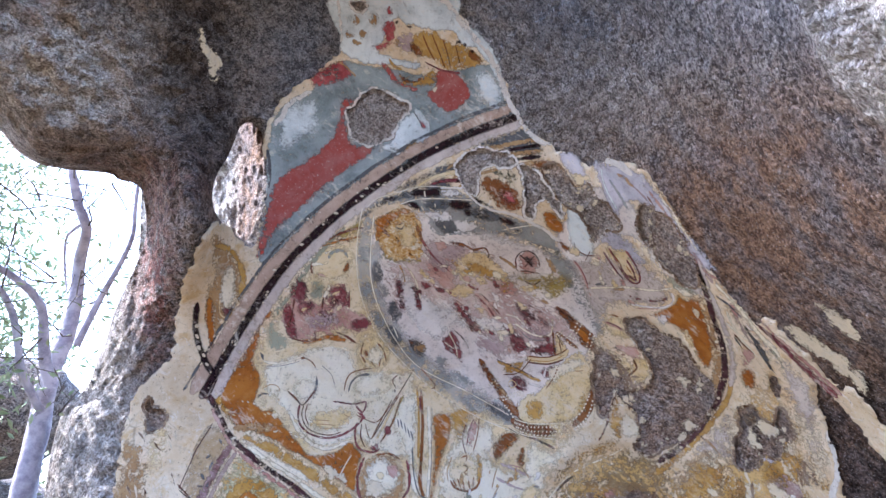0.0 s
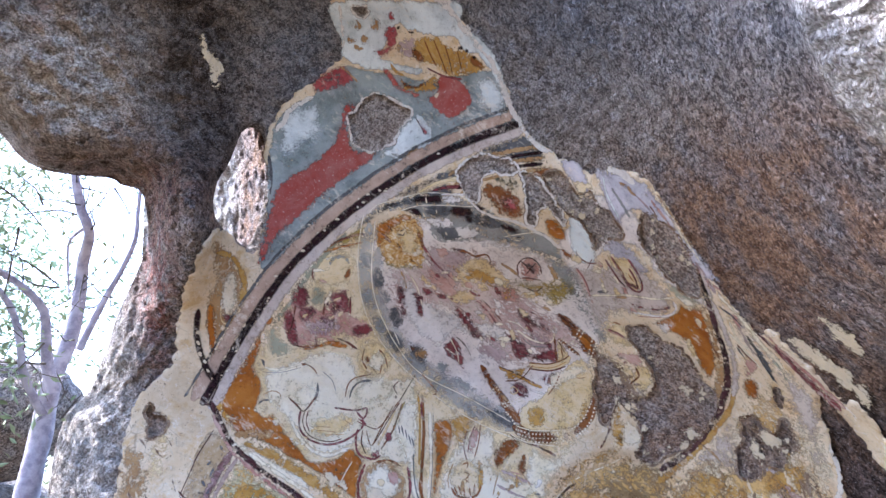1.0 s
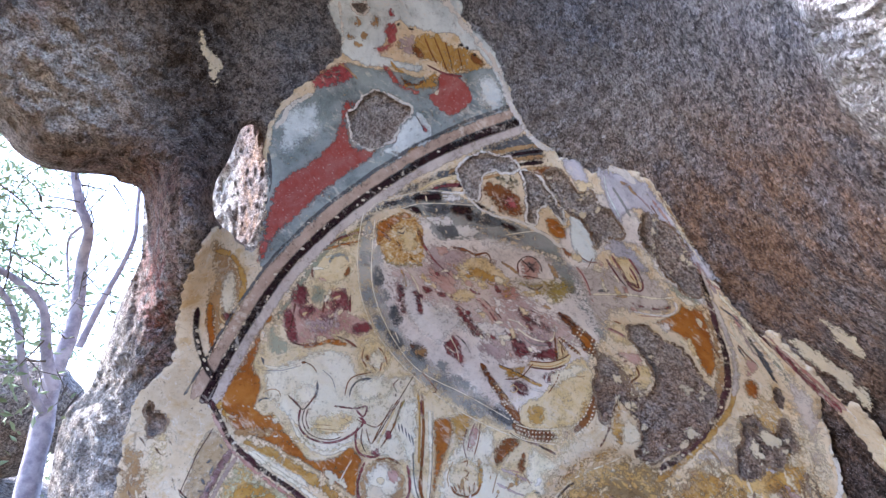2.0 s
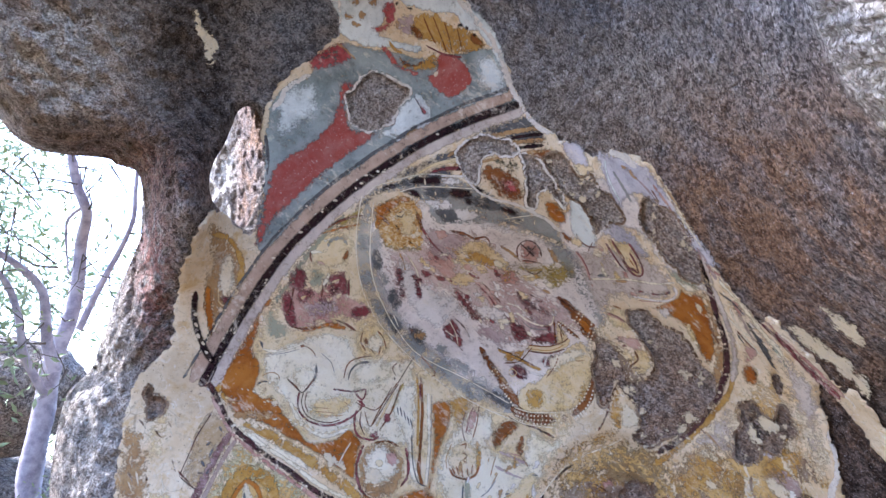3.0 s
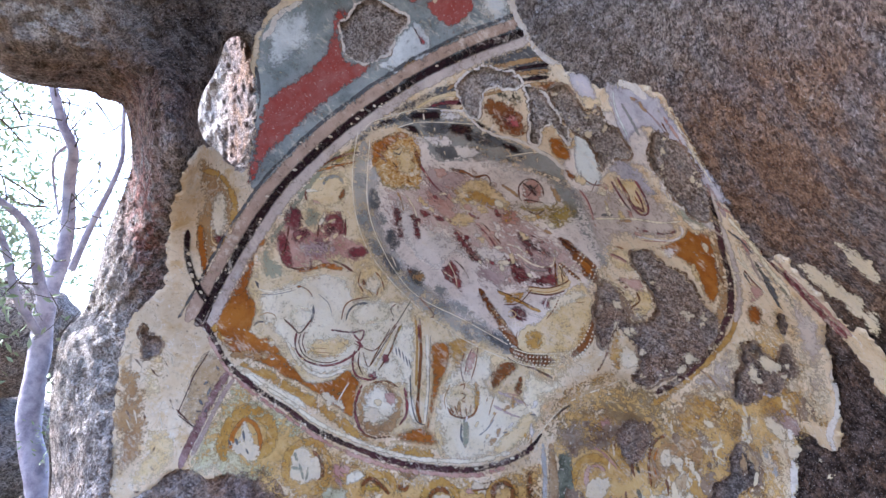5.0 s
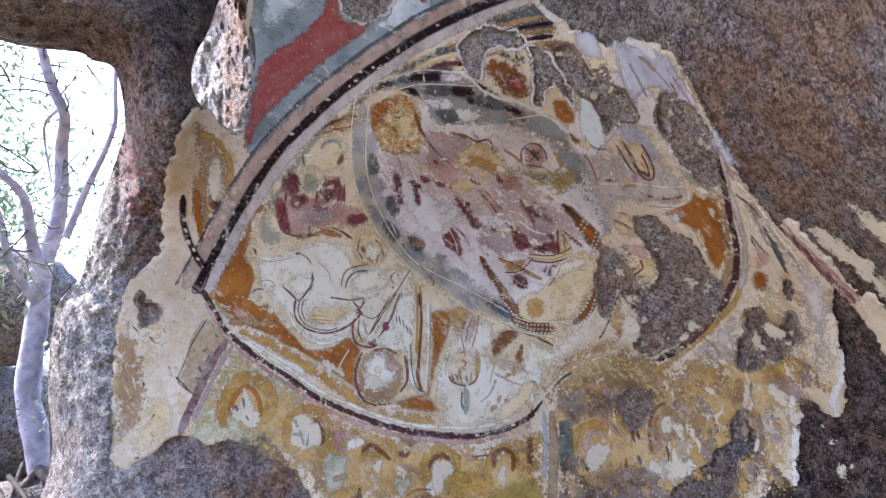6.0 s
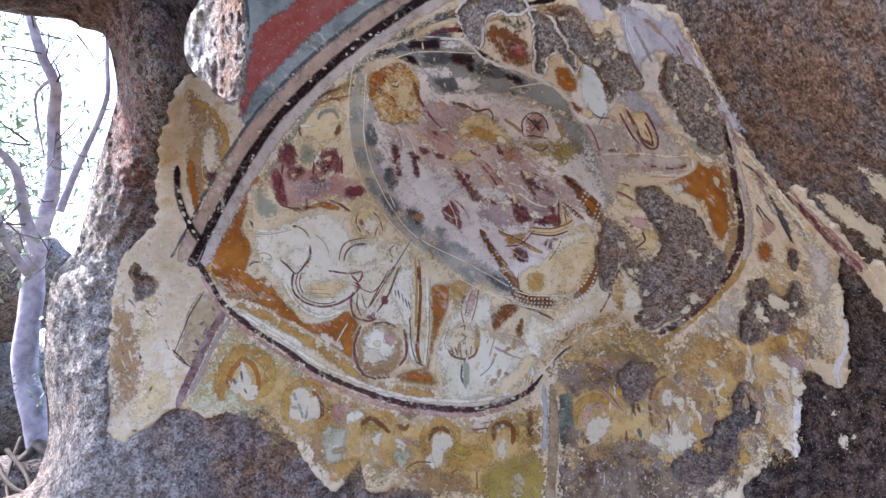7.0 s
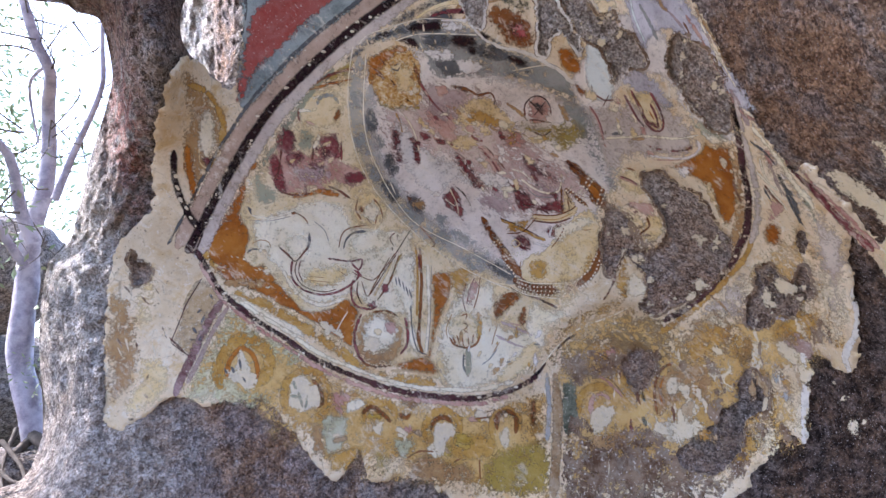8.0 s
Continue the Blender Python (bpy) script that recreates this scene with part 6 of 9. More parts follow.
paint.coat("cream_band", [(-2.67, 2.89), (-1.26, 1.85), (0.85, -0.16), (2.44, -0.46), (0.85, 0.35), (-1.15, 1.15), (-2.30, 1.95)], W_CREAM, 3.23, 0.06, 0.3)
paint.band("gold_mark", [(-4.49, 3.04), (-4.08, 2.25), (-3.88, 1.25)], 0.27, W_GOLD, 3.24, soft=0.8, waver=0.03)
paint.band("white_line", [(-3.66, 2.79), (-2.83, 1.45), (-2.31, -0.36)], 0.22, W_WHITE, 3.56, soft=0.7, waver=0.03)
paint.coat("wine_fold", [(0.81, -1.02), (1.54, -0.71), (2.72, -1.99), (4.32, -3.84), (2.89, -3.84), (1.82, -2.60)], W_WINE, 3.37, 0.12, 0.35, "worn maroon painted fold")
paint.coat("cream_round", paint.ring((1.90, 0.34), (1.42, 0.93), turn=0), W_CREAM, 3.18, 0.1, 0.4)
paint.coat("wine_fold", [(3.06, 0.03), (4.22, -0.18), (5.40, -2.00), (4.78, -2.61), (3.92, -1.28)], W_ROSE, 3.29, 0.12, 0.4)
paint.band("wine_line", [(3.27, -0.07), (4.23, -0.98), (5.20, -2.30)], 0.22, W_WINE, 3.71, soft=0.7, waver=0.03)
paint.band("wine_line", [(3.80, 0.13), (4.86, -0.99), (5.72, -2.00)], 0.15, W_LINE, 3.72, soft=0.7, waver=0.03)
paint.coat("rose_disc", paint.ring((6.50, 0.49), (1.25, 1.14), turn=0), W_ROSE, 3.13, 0.12, 0.5)
paint.coat("wine_fold", [(6.94, -0.76), (7.87, -0.73), (9.45, -2.05), (10.75, -2.83), (10.52, -3.63), (9.69, -3.11), (8.39, -2.59), (7.33, -1.82)], W_WINE, 3.30, 0.12, 0.28, "worn maroon painted fold")
paint.coat("wine_fold", [(5.47, -2.76), (6.36, -2.92), (7.96, -4.06), (8.35, -5.39), (7.42, -5.91), (6.67, -5.08), (6.28, -4.05)], W_WINE, 3.31, 0.12, 0.28, "worn maroon painted fold")
paint.coat("wine_fold", [(-0.19, -4.36), (0.76, -3.53), (1.46, -4.10), (2.00, -5.92), (1.84, -6.71), (0.77, -5.93), (-0.03, -5.41)], W_WINE, 3.33, 0.12, 0.28, "worn maroon painted fold")
paint.coat("wine_fold", [(8.40, -5.39), (9.74, -4.78), (11.08, -5.00), (11.21, -5.96), (9.25, -6.06)], W_WINE, 3.34, 0.12, 0.28, "worn maroon painted fold")
paint.coat("wine_fold", [(6.34, -7.95), (7.82, -7.88), (8.63, -8.71), (8.06, -9.61), (6.89, -9.31)], W_WINE, 3.35, 0.12, 0.28, "worn maroon painted fold")
paint.coat("wine_fold", [(9.49, -7.25), (11.13, -6.83), (11.40, -7.24), (10.65, -8.22), (9.82, -8.23)], W_WINE, 3.36, 0.12, 0.28, "worn maroon painted fold")
paint.band("streak", [(1.08, -3.53), (1.94, -4.30), (2.59, -5.40)], 0.22, W_LINE, 3.88, soft=0.7, waver=0.03)
paint.coat("streak", paint.ring((1.88, -4.25), (0.64, 0.10), turn=-33.7), W_LINE, 3.90, 0.05, 0.2)
paint.band("streak", [(0.55, -3.79), (1.19, -5.09), (1.41, -6.34)], 0.16, W_WHITE, 3.92, soft=0.7, waver=0.03)
paint.band("streak", [(0.02, -4.67), (1.09, -5.40)], 0.16, W_WHITE, 3.93, soft=0.7, waver=0.03)
paint.coat("violet_fold", [(2.79, -4.30), (5.54, -3.94), (6.73, -5.60), (5.69, -6.74), (3.98, -6.23)], W_VIOLET, 3.04, 0.12, 0.6)
paint.coat("violet_fold", [(8.14, -2.94), (10.47, -3.57), (10.76, -4.69), (8.70, -4.88)], W_VIOLET, 3.06, 0.06, 0.5)
paint.coat("white_fold", [(3.93, -1.99), (6.58, -3.13), (6.34, -4.31), (3.95, -3.79), (2.88, -2.91)], W_ICE, 3.07, 0.12, 0.6)
paint.band("white_arc", [(7.20, -2.93), (8.57, -3.86), (9.98, -4.23), (10.79, -3.83), (10.89, -2.48)], 0.25, W_WHITE, 3.88, soft=0.7, waver=0.03)
paint.band("white_arc", [(7.63, -3.54), (8.69, -4.47), (10.76, -4.59)], 0.11, W_GREY, 3.90, soft=0.8, waver=0.03)
paint.band("white_arc", [(6.29, -2.01), (7.34, -2.32), (8.14, -3.14)], 0.16, W_WHITE, 3.91, soft=0.8, waver=0.03)
paint.coat("gold_fold", [(11.14, -3.79), (11.82, -4.35), (12.36, -5.41), (11.82, -6.07), (11.06, -6.17), (10.96, -4.59)], W_CREAM, 3.52, 0.05, 0.2)
paint.band("gold_line", [(10.88, -3.58), (11.06, -6.01)], 0.26, W_BROWN, 3.93, soft=0.5, waver=0.03)
paint.band("gold_line", [(11.25, -3.99), (11.90, -5.21)], 0.15, W_LINE, 3.70, soft=0.4, waver=0.03)
paint.band("gold_line", [(11.47, -4.60), (11.71, -5.81)], 0.15, W_BROWN, 3.71, soft=0.4, waver=0.03)
paint.band("sash", [(8.37, -6.32), (10.30, -6.53), (11.82, -6.07), (12.36, -5.46)], 0.71, W_CREAM, 3.63, soft=0.3, waver=0.03, label="cream painted sash")
paint.band("sash_line", [(8.37, -6.11), (10.29, -6.22), (11.81, -5.71), (12.26, -5.31)], 0.15, W_BROWN, 3.94, soft=0.4, waver=0.03)
paint.band("sash_line", [(8.33, -6.68), (10.31, -6.89), (11.94, -6.42)], 0.18, W_LINE, 3.95, soft=0.4, waver=0.03)
paint.band("sash_line", [(8.48, -6.48), (10.56, -6.58), (12.02, -5.97)], 0.09, W_GOLD, 3.96, soft=0.4, waver=0.03)
paint.coat("gold_fan", [(5.80, -6.95), (7.69, -6.37), (8.78, -6.11), (7.50, -7.62), (6.40, -8.00)], W_GOLD, 3.48, 0.05, 0.25)
paint.band("sash", [(5.37, -6.59), (7.18, -7.42), (8.77, -8.19), (9.62, -8.49)], 0.38, W_GOLD, 3.69, soft=0.4, waver=0.03)
paint.band("sash_line", [(5.26, -6.43), (7.18, -7.21), (9.04, -8.19)], 0.15, W_LINE, 4.00, soft=0.4, waver=0.03)
paint.band("sash_line", [(5.92, -7.90), (7.50, -7.68), (8.74, -6.32)], 0.15, W_BROWN, 4.02, soft=0.4, waver=0.03)
paint.band("white_line", [(8.52, -8.71), (10.10, -9.22), (10.90, -9.98)], 0.27, W_ICE, 3.63, soft=0.8, waver=0.03)
paint.band("lozenge", [(6.41, -8.73), (6.77, -8.42), (7.20, -8.83), (6.73, -9.15), (6.41, -8.79)], 0.13, W_CREAM, 4.04, soft=0.5, waver=0.03)
paint.coat("streak", paint.ring((10.02, -7.71), (0.57, 0.14), turn=-102.5), W_ICE, 3.97, 0.05, 0.2)
paint.coat("streak", paint.ring((10.71, -7.55), (0.51, 0.10), turn=-72.6), W_WHITE, 3.99, 0.05, 0.2)
paint.coat("cream_robe", [(9.22, -9.33), (10.59, -7.97), (11.39, -6.93), (12.33, -5.97), (13.62, -5.62), (14.37, -6.88), (14.58, -8.65), (14.30, -10.69), (13.57, -11.73), (11.47, -12.47), (8.31, -12.71), (7.24, -11.94), (7.33, -10.30), (8.28, -9.76)], W_CREAM, 3.71, 0.05, 0.25, "cream painted robe shape")
paint.coat("robe_light", [(10.21, -7.25), (11.84, -6.63), (13.34, -6.12), (13.78, -7.13), (11.89, -8.16), (10.62, -9.21)], W_WHITE, 4.02, 0.12, 0.8)
paint.coat("robe_stain", paint.ring((8.93, -11.22), (0.98, 1.09), turn=0), W_GOLD, 4.03, 0.1, 0.9)
paint.coat("robe_shade", [(13.93, -8.65), (14.53, -8.65), (14.30, -10.69), (13.52, -11.73), (11.99, -12.29), (12.98, -10.72)], W_GOLD, 3.80, 0.06, 0.7)
paint.band("brush_line", [(12.37, -7.24), (13.19, -7.54), (13.79, -7.39)], 0.13, W_TAN, 4.01, soft=0.6, waver=0.03)
paint.band("robe_line", [(11.34, -7.04), (10.86, -8.17), (10.10, -9.22)], 0.15, W_BROWN, 4.03, soft=0.4, waver=0.03)
paint.band("robe_line", [(7.33, -10.41), (7.24, -11.78), (8.21, -12.66)], 0.15, W_BROWN, 4.04, soft=0.4, waver=0.03)
paint.band("dotted_border", [(6.60, -12.11), (8.32, -12.97), (11.01, -13.16)], 1.31, W_BROWN, 4.45, soft=0.2, waver=0.03, label="brown painted border with white dots")
paint.band("dotted_border", [(12.51, -12.69), (13.81, -11.42), (14.48, -9.97), (14.64, -8.95)], (0.76, 0.98), W_BROWN, 4.47, soft=0.25, waver=0.03)
paint.coat("ring_mark", paint.ring((11.84, -12.92), (0.44, 0.49), turn=0), W_TAN, 4.58, 0.06, 0.2)
paint.band("border_edge", [(6.44, -12.86), (8.06, -13.61), (11.07, -13.84)], 0.13, W_WHITE, 4.99, soft=0.5, waver=0.03)
paint.band("border_edge", [(6.97, -12.11), (8.58, -12.49), (11.21, -12.42)], 0.13, W_WHITE, 5.00, soft=0.5, waver=0.03)
paint.band("dotted_border", [(3.55, -6.33), (4.31, -7.59), (5.29, -9.01), (6.37, -10.63), (7.35, -11.78)], (0.65, 1.20), W_BROWN, 4.42, soft=0.3, waver=0.03)
paint.band("dotted_border", [(11.31, -1.30), (12.40, -2.41), (13.76, -3.93), (14.81, -5.54)], (0.76, 1.85), W_BROWN, 4.43, soft=0.3, waver=0.03)
paint.band("dotted_border", [(11.24, -3.79), (12.18, -4.50), (13.32, -5.42)], 0.44, W_BROWN, 4.44, soft=0.5, waver=0.03)
paint.band("dark_line", [(11.16, -1.39), (12.29, -2.11), (13.02, -2.82)], (0.38, 0.16), W_LINE, 4.76, soft=0.6, waver=0.03)
paint.band("ochre_panel", [(13.24, -3.42), (13.86, -4.13), (14.39, -4.93)], 0.76, W_OCHRE, 4.77, soft=0.5, waver=0.03)
paint.band("dark_line", [(4.53, -8.01), (5.61, -9.27), (6.37, -9.89)], (0.16, 0.44), W_TAN, 4.68, soft=0.7, waver=0.03)
dots([(6.98, -12.42), (8.58, -12.81), (10.95, -12.74)], 0.109, 0.327, W_WHITE)
dots([(7.14, -12.84), (8.59, -13.18), (10.96, -13.16)], 0.109, 0.327, W_WHITE)
dots([(7.52, -13.26), (8.86, -13.54), (10.86, -13.53)], 0.109, 0.327, W_WHITE)
dots([(12.72, -12.90), (14.02, -11.62), (14.76, -9.46)], 0.109, 0.327, W_WHITE)
dots([(12.20, -12.39), (13.50, -11.22), (14.27, -9.67)], 0.109, 0.327, W_WHITE)
dots([(4.54, -8.86), (5.39, -8.32)], 0.109, 0.327, W_WHITE)
dots([(4.70, -9.12), (5.55, -8.58)], 0.109, 0.327, W_WHITE)
dots([(5.73, -10.06), (7.53, -9.51)], 0.109, 0.327, W_WHITE)
dots([(5.89, -10.32), (7.53, -9.77)], 0.109, 0.327, W_WHITE)
dots([(12.57, -4.21), (13.41, -2.74)], 0.109, 0.327, W_WHITE)
dots([(12.88, -4.41), (13.72, -3.04)], 0.109, 0.327, W_WHITE)
dots([(14.06, -5.43), (14.54, -3.75)], 0.109, 0.327, W_WHITE)
dots([(14.32, -5.63), (14.85, -4.25)], 0.109, 0.327, W_WHITE)
dots([(11.35, -3.99), (13.32, -5.52)], 0.109, 0.327, W_WHITE)
dots([(11.55, -3.79), (13.30, -5.12)], 0.109, 0.327, W_WHITE)
dots([(6.81, -11.90), (6.43, -11.27), (6.05, -10.85)], 0.109, 0.327, W_WHITE)
dots([(10.95, -12.59), (11.49, -13.35), (12.21, -13.44)], 0.109, 0.327, W_WHITE)
paint.coat("brown_wedge", [(4.89, -14.11), (6.50, -13.18), (7.58, -13.73), (6.24, -15.08), (5.11, -16.22), (4.67, -15.44)], W_BROWN, 3.19, 0.05, 0.2, "red-brown painted wedge")
paint.coat("brown_wedge", [(6.95, -15.64), (7.85, -14.51), (7.86, -16.19), (7.28, -16.58)], W_BROWN, 3.21, 0.06, 0.3)
paint.coat("cream_wedge", [(4.72, -12.68), (6.50, -12.91), (5.10, -13.95)], W_CREAM, 3.12, 0.06, 0.2)
paint.band("wedge_light", [(5.32, -15.42), (6.19, -14.56), (7.04, -13.85)], 0.22, W_OCHRE, 3.63, soft=0.8, waver=0.03)
paint.band("dark_line", [(6.34, -12.91), (7.79, -13.57), (9.23, -14.00), (10.82, -14.74)], (0.22, 0.29), W_LINE, 4.70, soft=0.4, waver=0.03)
paint.band("dark_line", [(9.23, -14.00), (9.66, -14.35)], 0.15, W_SLATE, 4.71, soft=0.4, waver=0.03)
paint.coat("pale_robe", [(-0.57, -16.88), (0.75, -14.23), (2.39, -12.50), (4.56, -12.47), (5.32, -14.05), (4.78, -15.65), (7.28, -16.63), (8.33, -13.97), (10.72, -14.53), (12.13, -15.01), (10.58, -16.73), (9.44, -18.81), (8.38, -20.29), (6.21, -21.89), (3.46, -22.48), (0.15, -22.53), (-0.65, -19.90)], W_WHITE, 1.83, 0.1, 0.7, "pale painted robe with thin folds")
paint.coat("cream_stain", [(6.20, -19.77), (8.36, -17.63), (9.44, -18.81), (8.38, -20.29), (6.21, -21.99), (4.01, -22.37)], W_CREAM, 2.24, 0.12, 0.9)
paint.coat("rose_stripe", [(2.83, -12.23), (3.47, -12.01), (3.10, -13.56), (2.60, -14.95), (2.22, -14.69), (2.50, -13.30)], W_ROSE, 3.35, 0.06, 0.3)
paint.band("contour", [(2.17, -12.45), (1.79, -14.00), (2.06, -15.27)], 0.15, W_LINE, 3.56, soft=0.4, waver=0.03)
paint.band("contour", [(2.93, -12.07), (2.44, -13.25), (2.17, -14.64)], 0.16, W_WINE, 3.68, soft=0.6, waver=0.03)
paint.band("contour", [(3.47, -11.95), (3.26, -13.56), (2.82, -15.05)], 0.13, W_BROWN, 3.59, soft=0.4, waver=0.03)
paint.coat("white_line", paint.ring((2.34, -13.04), (0.63, 0.14), turn=-106.7), W_WHITE, 3.62, 0.05, 0.2)
paint.coat("small_round", paint.ring((1.94, -16.86), (1.64, 1.85), turn=0), W_GROUND, 2.73, 0.06, 0.4)
paint.band("round_rim", [(0.46, -17.67), (1.00, -18.39), (2.10, -18.64), (3.09, -18.26), (3.42, -17.47)], (0.27, 0.22), W_BROWN, 3.74, soft=0.6, waver=0.03)
paint.band("contour", [(0.29, -17.82), (0.19, -16.77), (0.75, -15.50)], 0.11, W_TAN, 3.66, soft=0.4, waver=0.03)
paint.band("brush_line", [(0.73, -17.61), (1.17, -18.34)], 0.19, W_BROWN, 3.77, soft=0.6, waver=0.03)
paint.band("brush_line", [(1.17, -17.50), (1.50, -18.33)], 0.19, W_BROWN, 3.78, soft=0.6, waver=0.03)
paint.band("brush_line", [(1.72, -17.60), (1.83, -18.54)], 0.19, W_BROWN, 3.79, soft=0.6, waver=0.03)
paint.band("brush_line", [(2.27, -17.59), (2.38, -18.42)], 0.19, W_BROWN, 3.81, soft=0.6, waver=0.03)
paint.band("brush_line", [(2.82, -17.37), (2.70, -18.21)], 0.19, W_BROWN, 3.82, soft=0.6, waver=0.03)
paint.band("brush_line", [(1.57, -15.71), (2.17, -15.49), (2.06, -16.02)], 0.19, W_BROWN, 3.83, soft=0.6, waver=0.03)
paint.band("brush_line", [(1.73, -16.34), (2.27, -16.54), (1.94, -16.97)], 0.19, W_BROWN, 3.60, soft=0.6, waver=0.03)
paint.band("brush_line", [(1.83, -16.97), (2.27, -17.28)], 0.19, W_BROWN, 3.61, soft=0.6, waver=0.03)
paint.band("brush_line", [(3.26, -15.68), (3.47, -16.73), (3.20, -17.89)], 0.14, W_GOLD, 3.63, soft=0.6, waver=0.03)
paint.coat("gold_stain", [(3.04, -15.26), (3.69, -15.67), (3.69, -17.36), (3.14, -17.79)], W_GOLD, 3.04, 0.06, 0.5)
paint.band("green_stem", [(2.15, -18.74), (2.31, -19.87), (2.25, -21.30)], (0.87, 0.76), W_GREEN, 3.25, soft=0.6, waver=0.03)
paint.band("stem_line", [(1.88, -19.05), (1.82, -20.29), (2.04, -20.90)], 0.19, W_SLATE, 3.67, soft=0.6, waver=0.03)
paint.band("stem_line", [(2.48, -19.15), (2.59, -20.38)], 0.11, W_GREEN, 3.68, soft=0.6, waver=0.03)
paint.band("fold_line", [(5.11, -18.67), (4.35, -19.62), (3.58, -20.15)], 0.14, W_GREY, 3.59, soft=0.7, waver=0.03)
paint.band("fold_line", [(5.33, -18.04), (4.67, -19.10)], 0.14, W_TAN, 3.60, soft=0.7, waver=0.03)
paint.band("fold_line", [(4.57, -18.38), (4.89, -17.22), (5.11, -16.59)], 0.14, W_TAN, 3.62, soft=0.7, waver=0.03)
paint.band("fold_line", [(7.00, -15.90), (7.81, -16.82), (8.36, -17.63)], 0.14, W_TAN, 3.63, soft=0.7, waver=0.03)
paint.band("mauve_fold", [(5.43, -16.16), (6.84, -16.64), (8.46, -17.32)], (0.27, 0.44), W_VIOLET, 3.34, soft=0.8, waver=0.03)
paint.band("mauve_fold", [(5.00, -17.43), (6.63, -18.16), (7.93, -18.47)], (0.33, 0.16), W_VIOLET, 3.36, soft=0.8, waver=0.03)
paint.band("mauve_fold", [(6.19, -16.24), (7.54, -16.51)], 0.16, W_ROSE, 3.57, soft=0.8, waver=0.03)
paint.coat("fold_line", paint.ring((8.87, -18.12), (0.35, 0.10), turn=-0), W_SLATE, 3.79, 0.05, 0.2)
paint.coat("fold_line", paint.ring((6.20, -19.82), (0.27, 0.10), turn=14), W_SLATE, 3.82, 0.05, 0.2)
paint.coat("ledge_wash", [(9.34, -18.92), (10.69, -17.13), (12.03, -15.43), (14.08, -14.61), (16.16, -13.41), (16.83, -12.14), (17.16, -13.67), (15.62, -14.82), (13.60, -15.64), (11.96, -16.65), (10.77, -18.03), (9.66, -19.61)], W_GOLD, 2.83, 0.06, 0.5, "golden ochre wash along the ledge")
paint.coat("ledge_wash", [(10.69, -17.13), (12.04, -15.73), (14.09, -14.91), (16.09, -14.01), (14.61, -15.08), (12.27, -16.43), (11.03, -17.82)], W_OCHRE, 2.80, 0.05, 0.6)
paint.coat("ledge_wash", [(9.67, -19.92), (10.93, -18.23), (12.28, -17.03), (13.92, -16.12), (15.84, -15.21), (17.40, -14.54), (20.52, -14.92), (22.81, -14.19), (23.66, -13.29), (21.52, -16.30), (21.86, -18.67), (17.75, -19.05), (14.69, -18.30), (12.11, -19.47)], W_UMBER, 1.61, 0.1, 0.7, "brown wash under the ledge")
paint.band("ledge_line", [(9.35, -20.04), (10.72, -18.34), (12.07, -16.99), (13.72, -16.09), (15.74, -15.21), (17.20, -14.40)], (0.16, 0.13), W_WHITE, 4.63, soft=0.5, waver=0.03)
# Shadow under the ledge, painted on as dark strokes.
paint.band("ledge_shadow", [(10.82, -18.44), (11.76, -17.52), (12.59, -17.01)], (0.33, 0.27), W_BLACK, 4.44, soft=0.6, waver=0.03)
paint.band("ledge_shadow", [(8.39, -21.29), (9.24, -20.45), (9.77, -19.71)], (0.55, 0.22), W_BLACK, 4.45, soft=0.5, waver=0.03)
paint.coat("gold_fold", [(15.70, -12.29), (16.19, -10.64), (16.65, -9.63), (17.29, -11.11), (17.15, -13.27), (16.47, -13.70)], W_GOLD, 2.46, 0.06, 0.4)
paint.band("fold_line", [(15.94, -10.55), (15.84, -12.18), (14.97, -13.87)], 0.22, W_LINE, 3.58, soft=0.6, waver=0.03)
paint.coat("white_patch", [(17.40, -11.31), (18.49, -12.07), (18.67, -13.08), (17.25, -13.36)], LIMEPAINT, 2.89, 0.1, 0.2)
# the far side of the hollow
paint.coat("pale_ground", [(10.91, 5.13), (12.72, 8.21), (14.95, 10.62), (18.14, 9.75), (20.98, 5.93), (24.14, 2.50), (25.22, -0.61), (24.45, -1.05), (21.33, 1.32), (18.93, 4.46), (16.19, 4.74), (15.36, 2.99), (16.11, -2.24), (14.06, 0.25)], W_PALE, 1.00, 0.12, 0.7, "pale lilac-white plaster")
paint.coat("lilac_cloth", [(12.46, 3.18), (15.33, 3.45), (18.51, 4.06), (20.85, 2.04), (22.30, -0.10), (22.17, -1.20), (20.69, -1.78), (17.96, -1.61), (16.11, -2.24), (15.48, -4.16), (14.27, -2.17), (13.57, 0.27)], W_LILAC, 1.52, 0.12, 0.8, "lilac-grey painted cloth")
paint.coat("grey_veil", [(10.97, 3.63), (13.07, 2.67), (14.16, 0.24), (15.44, -2.22), (16.02, -4.28), (14.73, -3.66), (13.15, -1.26), (11.68, 0.74)], W_GREY, 2.33, 0.12, 0.8)
paint.coat("cream_sleeve", [(15.74, 4.56), (16.78, 4.24), (18.06, 4.11), (18.88, 2.46), (19.39, 1.51), (19.18, 0.71), (18.26, 0.92), (17.27, 2.15), (16.26, 3.56)], W_CREAM, 2.74, 0.05, 0.25, "cream painted sleeve with red outlines")
paint.band("sleeve_line", [(16.50, 4.26), (17.23, 2.84), (18.00, 1.40), (18.73, 0.75), (19.26, 0.84), (19.24, 1.75), (18.57, 3.16), (18.07, 3.93)], 0.21, W_WINE, 3.76, soft=0.4, waver=0.03)
paint.band("sleeve_line", [(17.52, 2.54), (18.04, 1.58), (18.89, 1.05), (18.69, 1.98), (18.13, 3.03)], 0.21, W_WINE, 3.77, soft=0.4, waver=0.03)
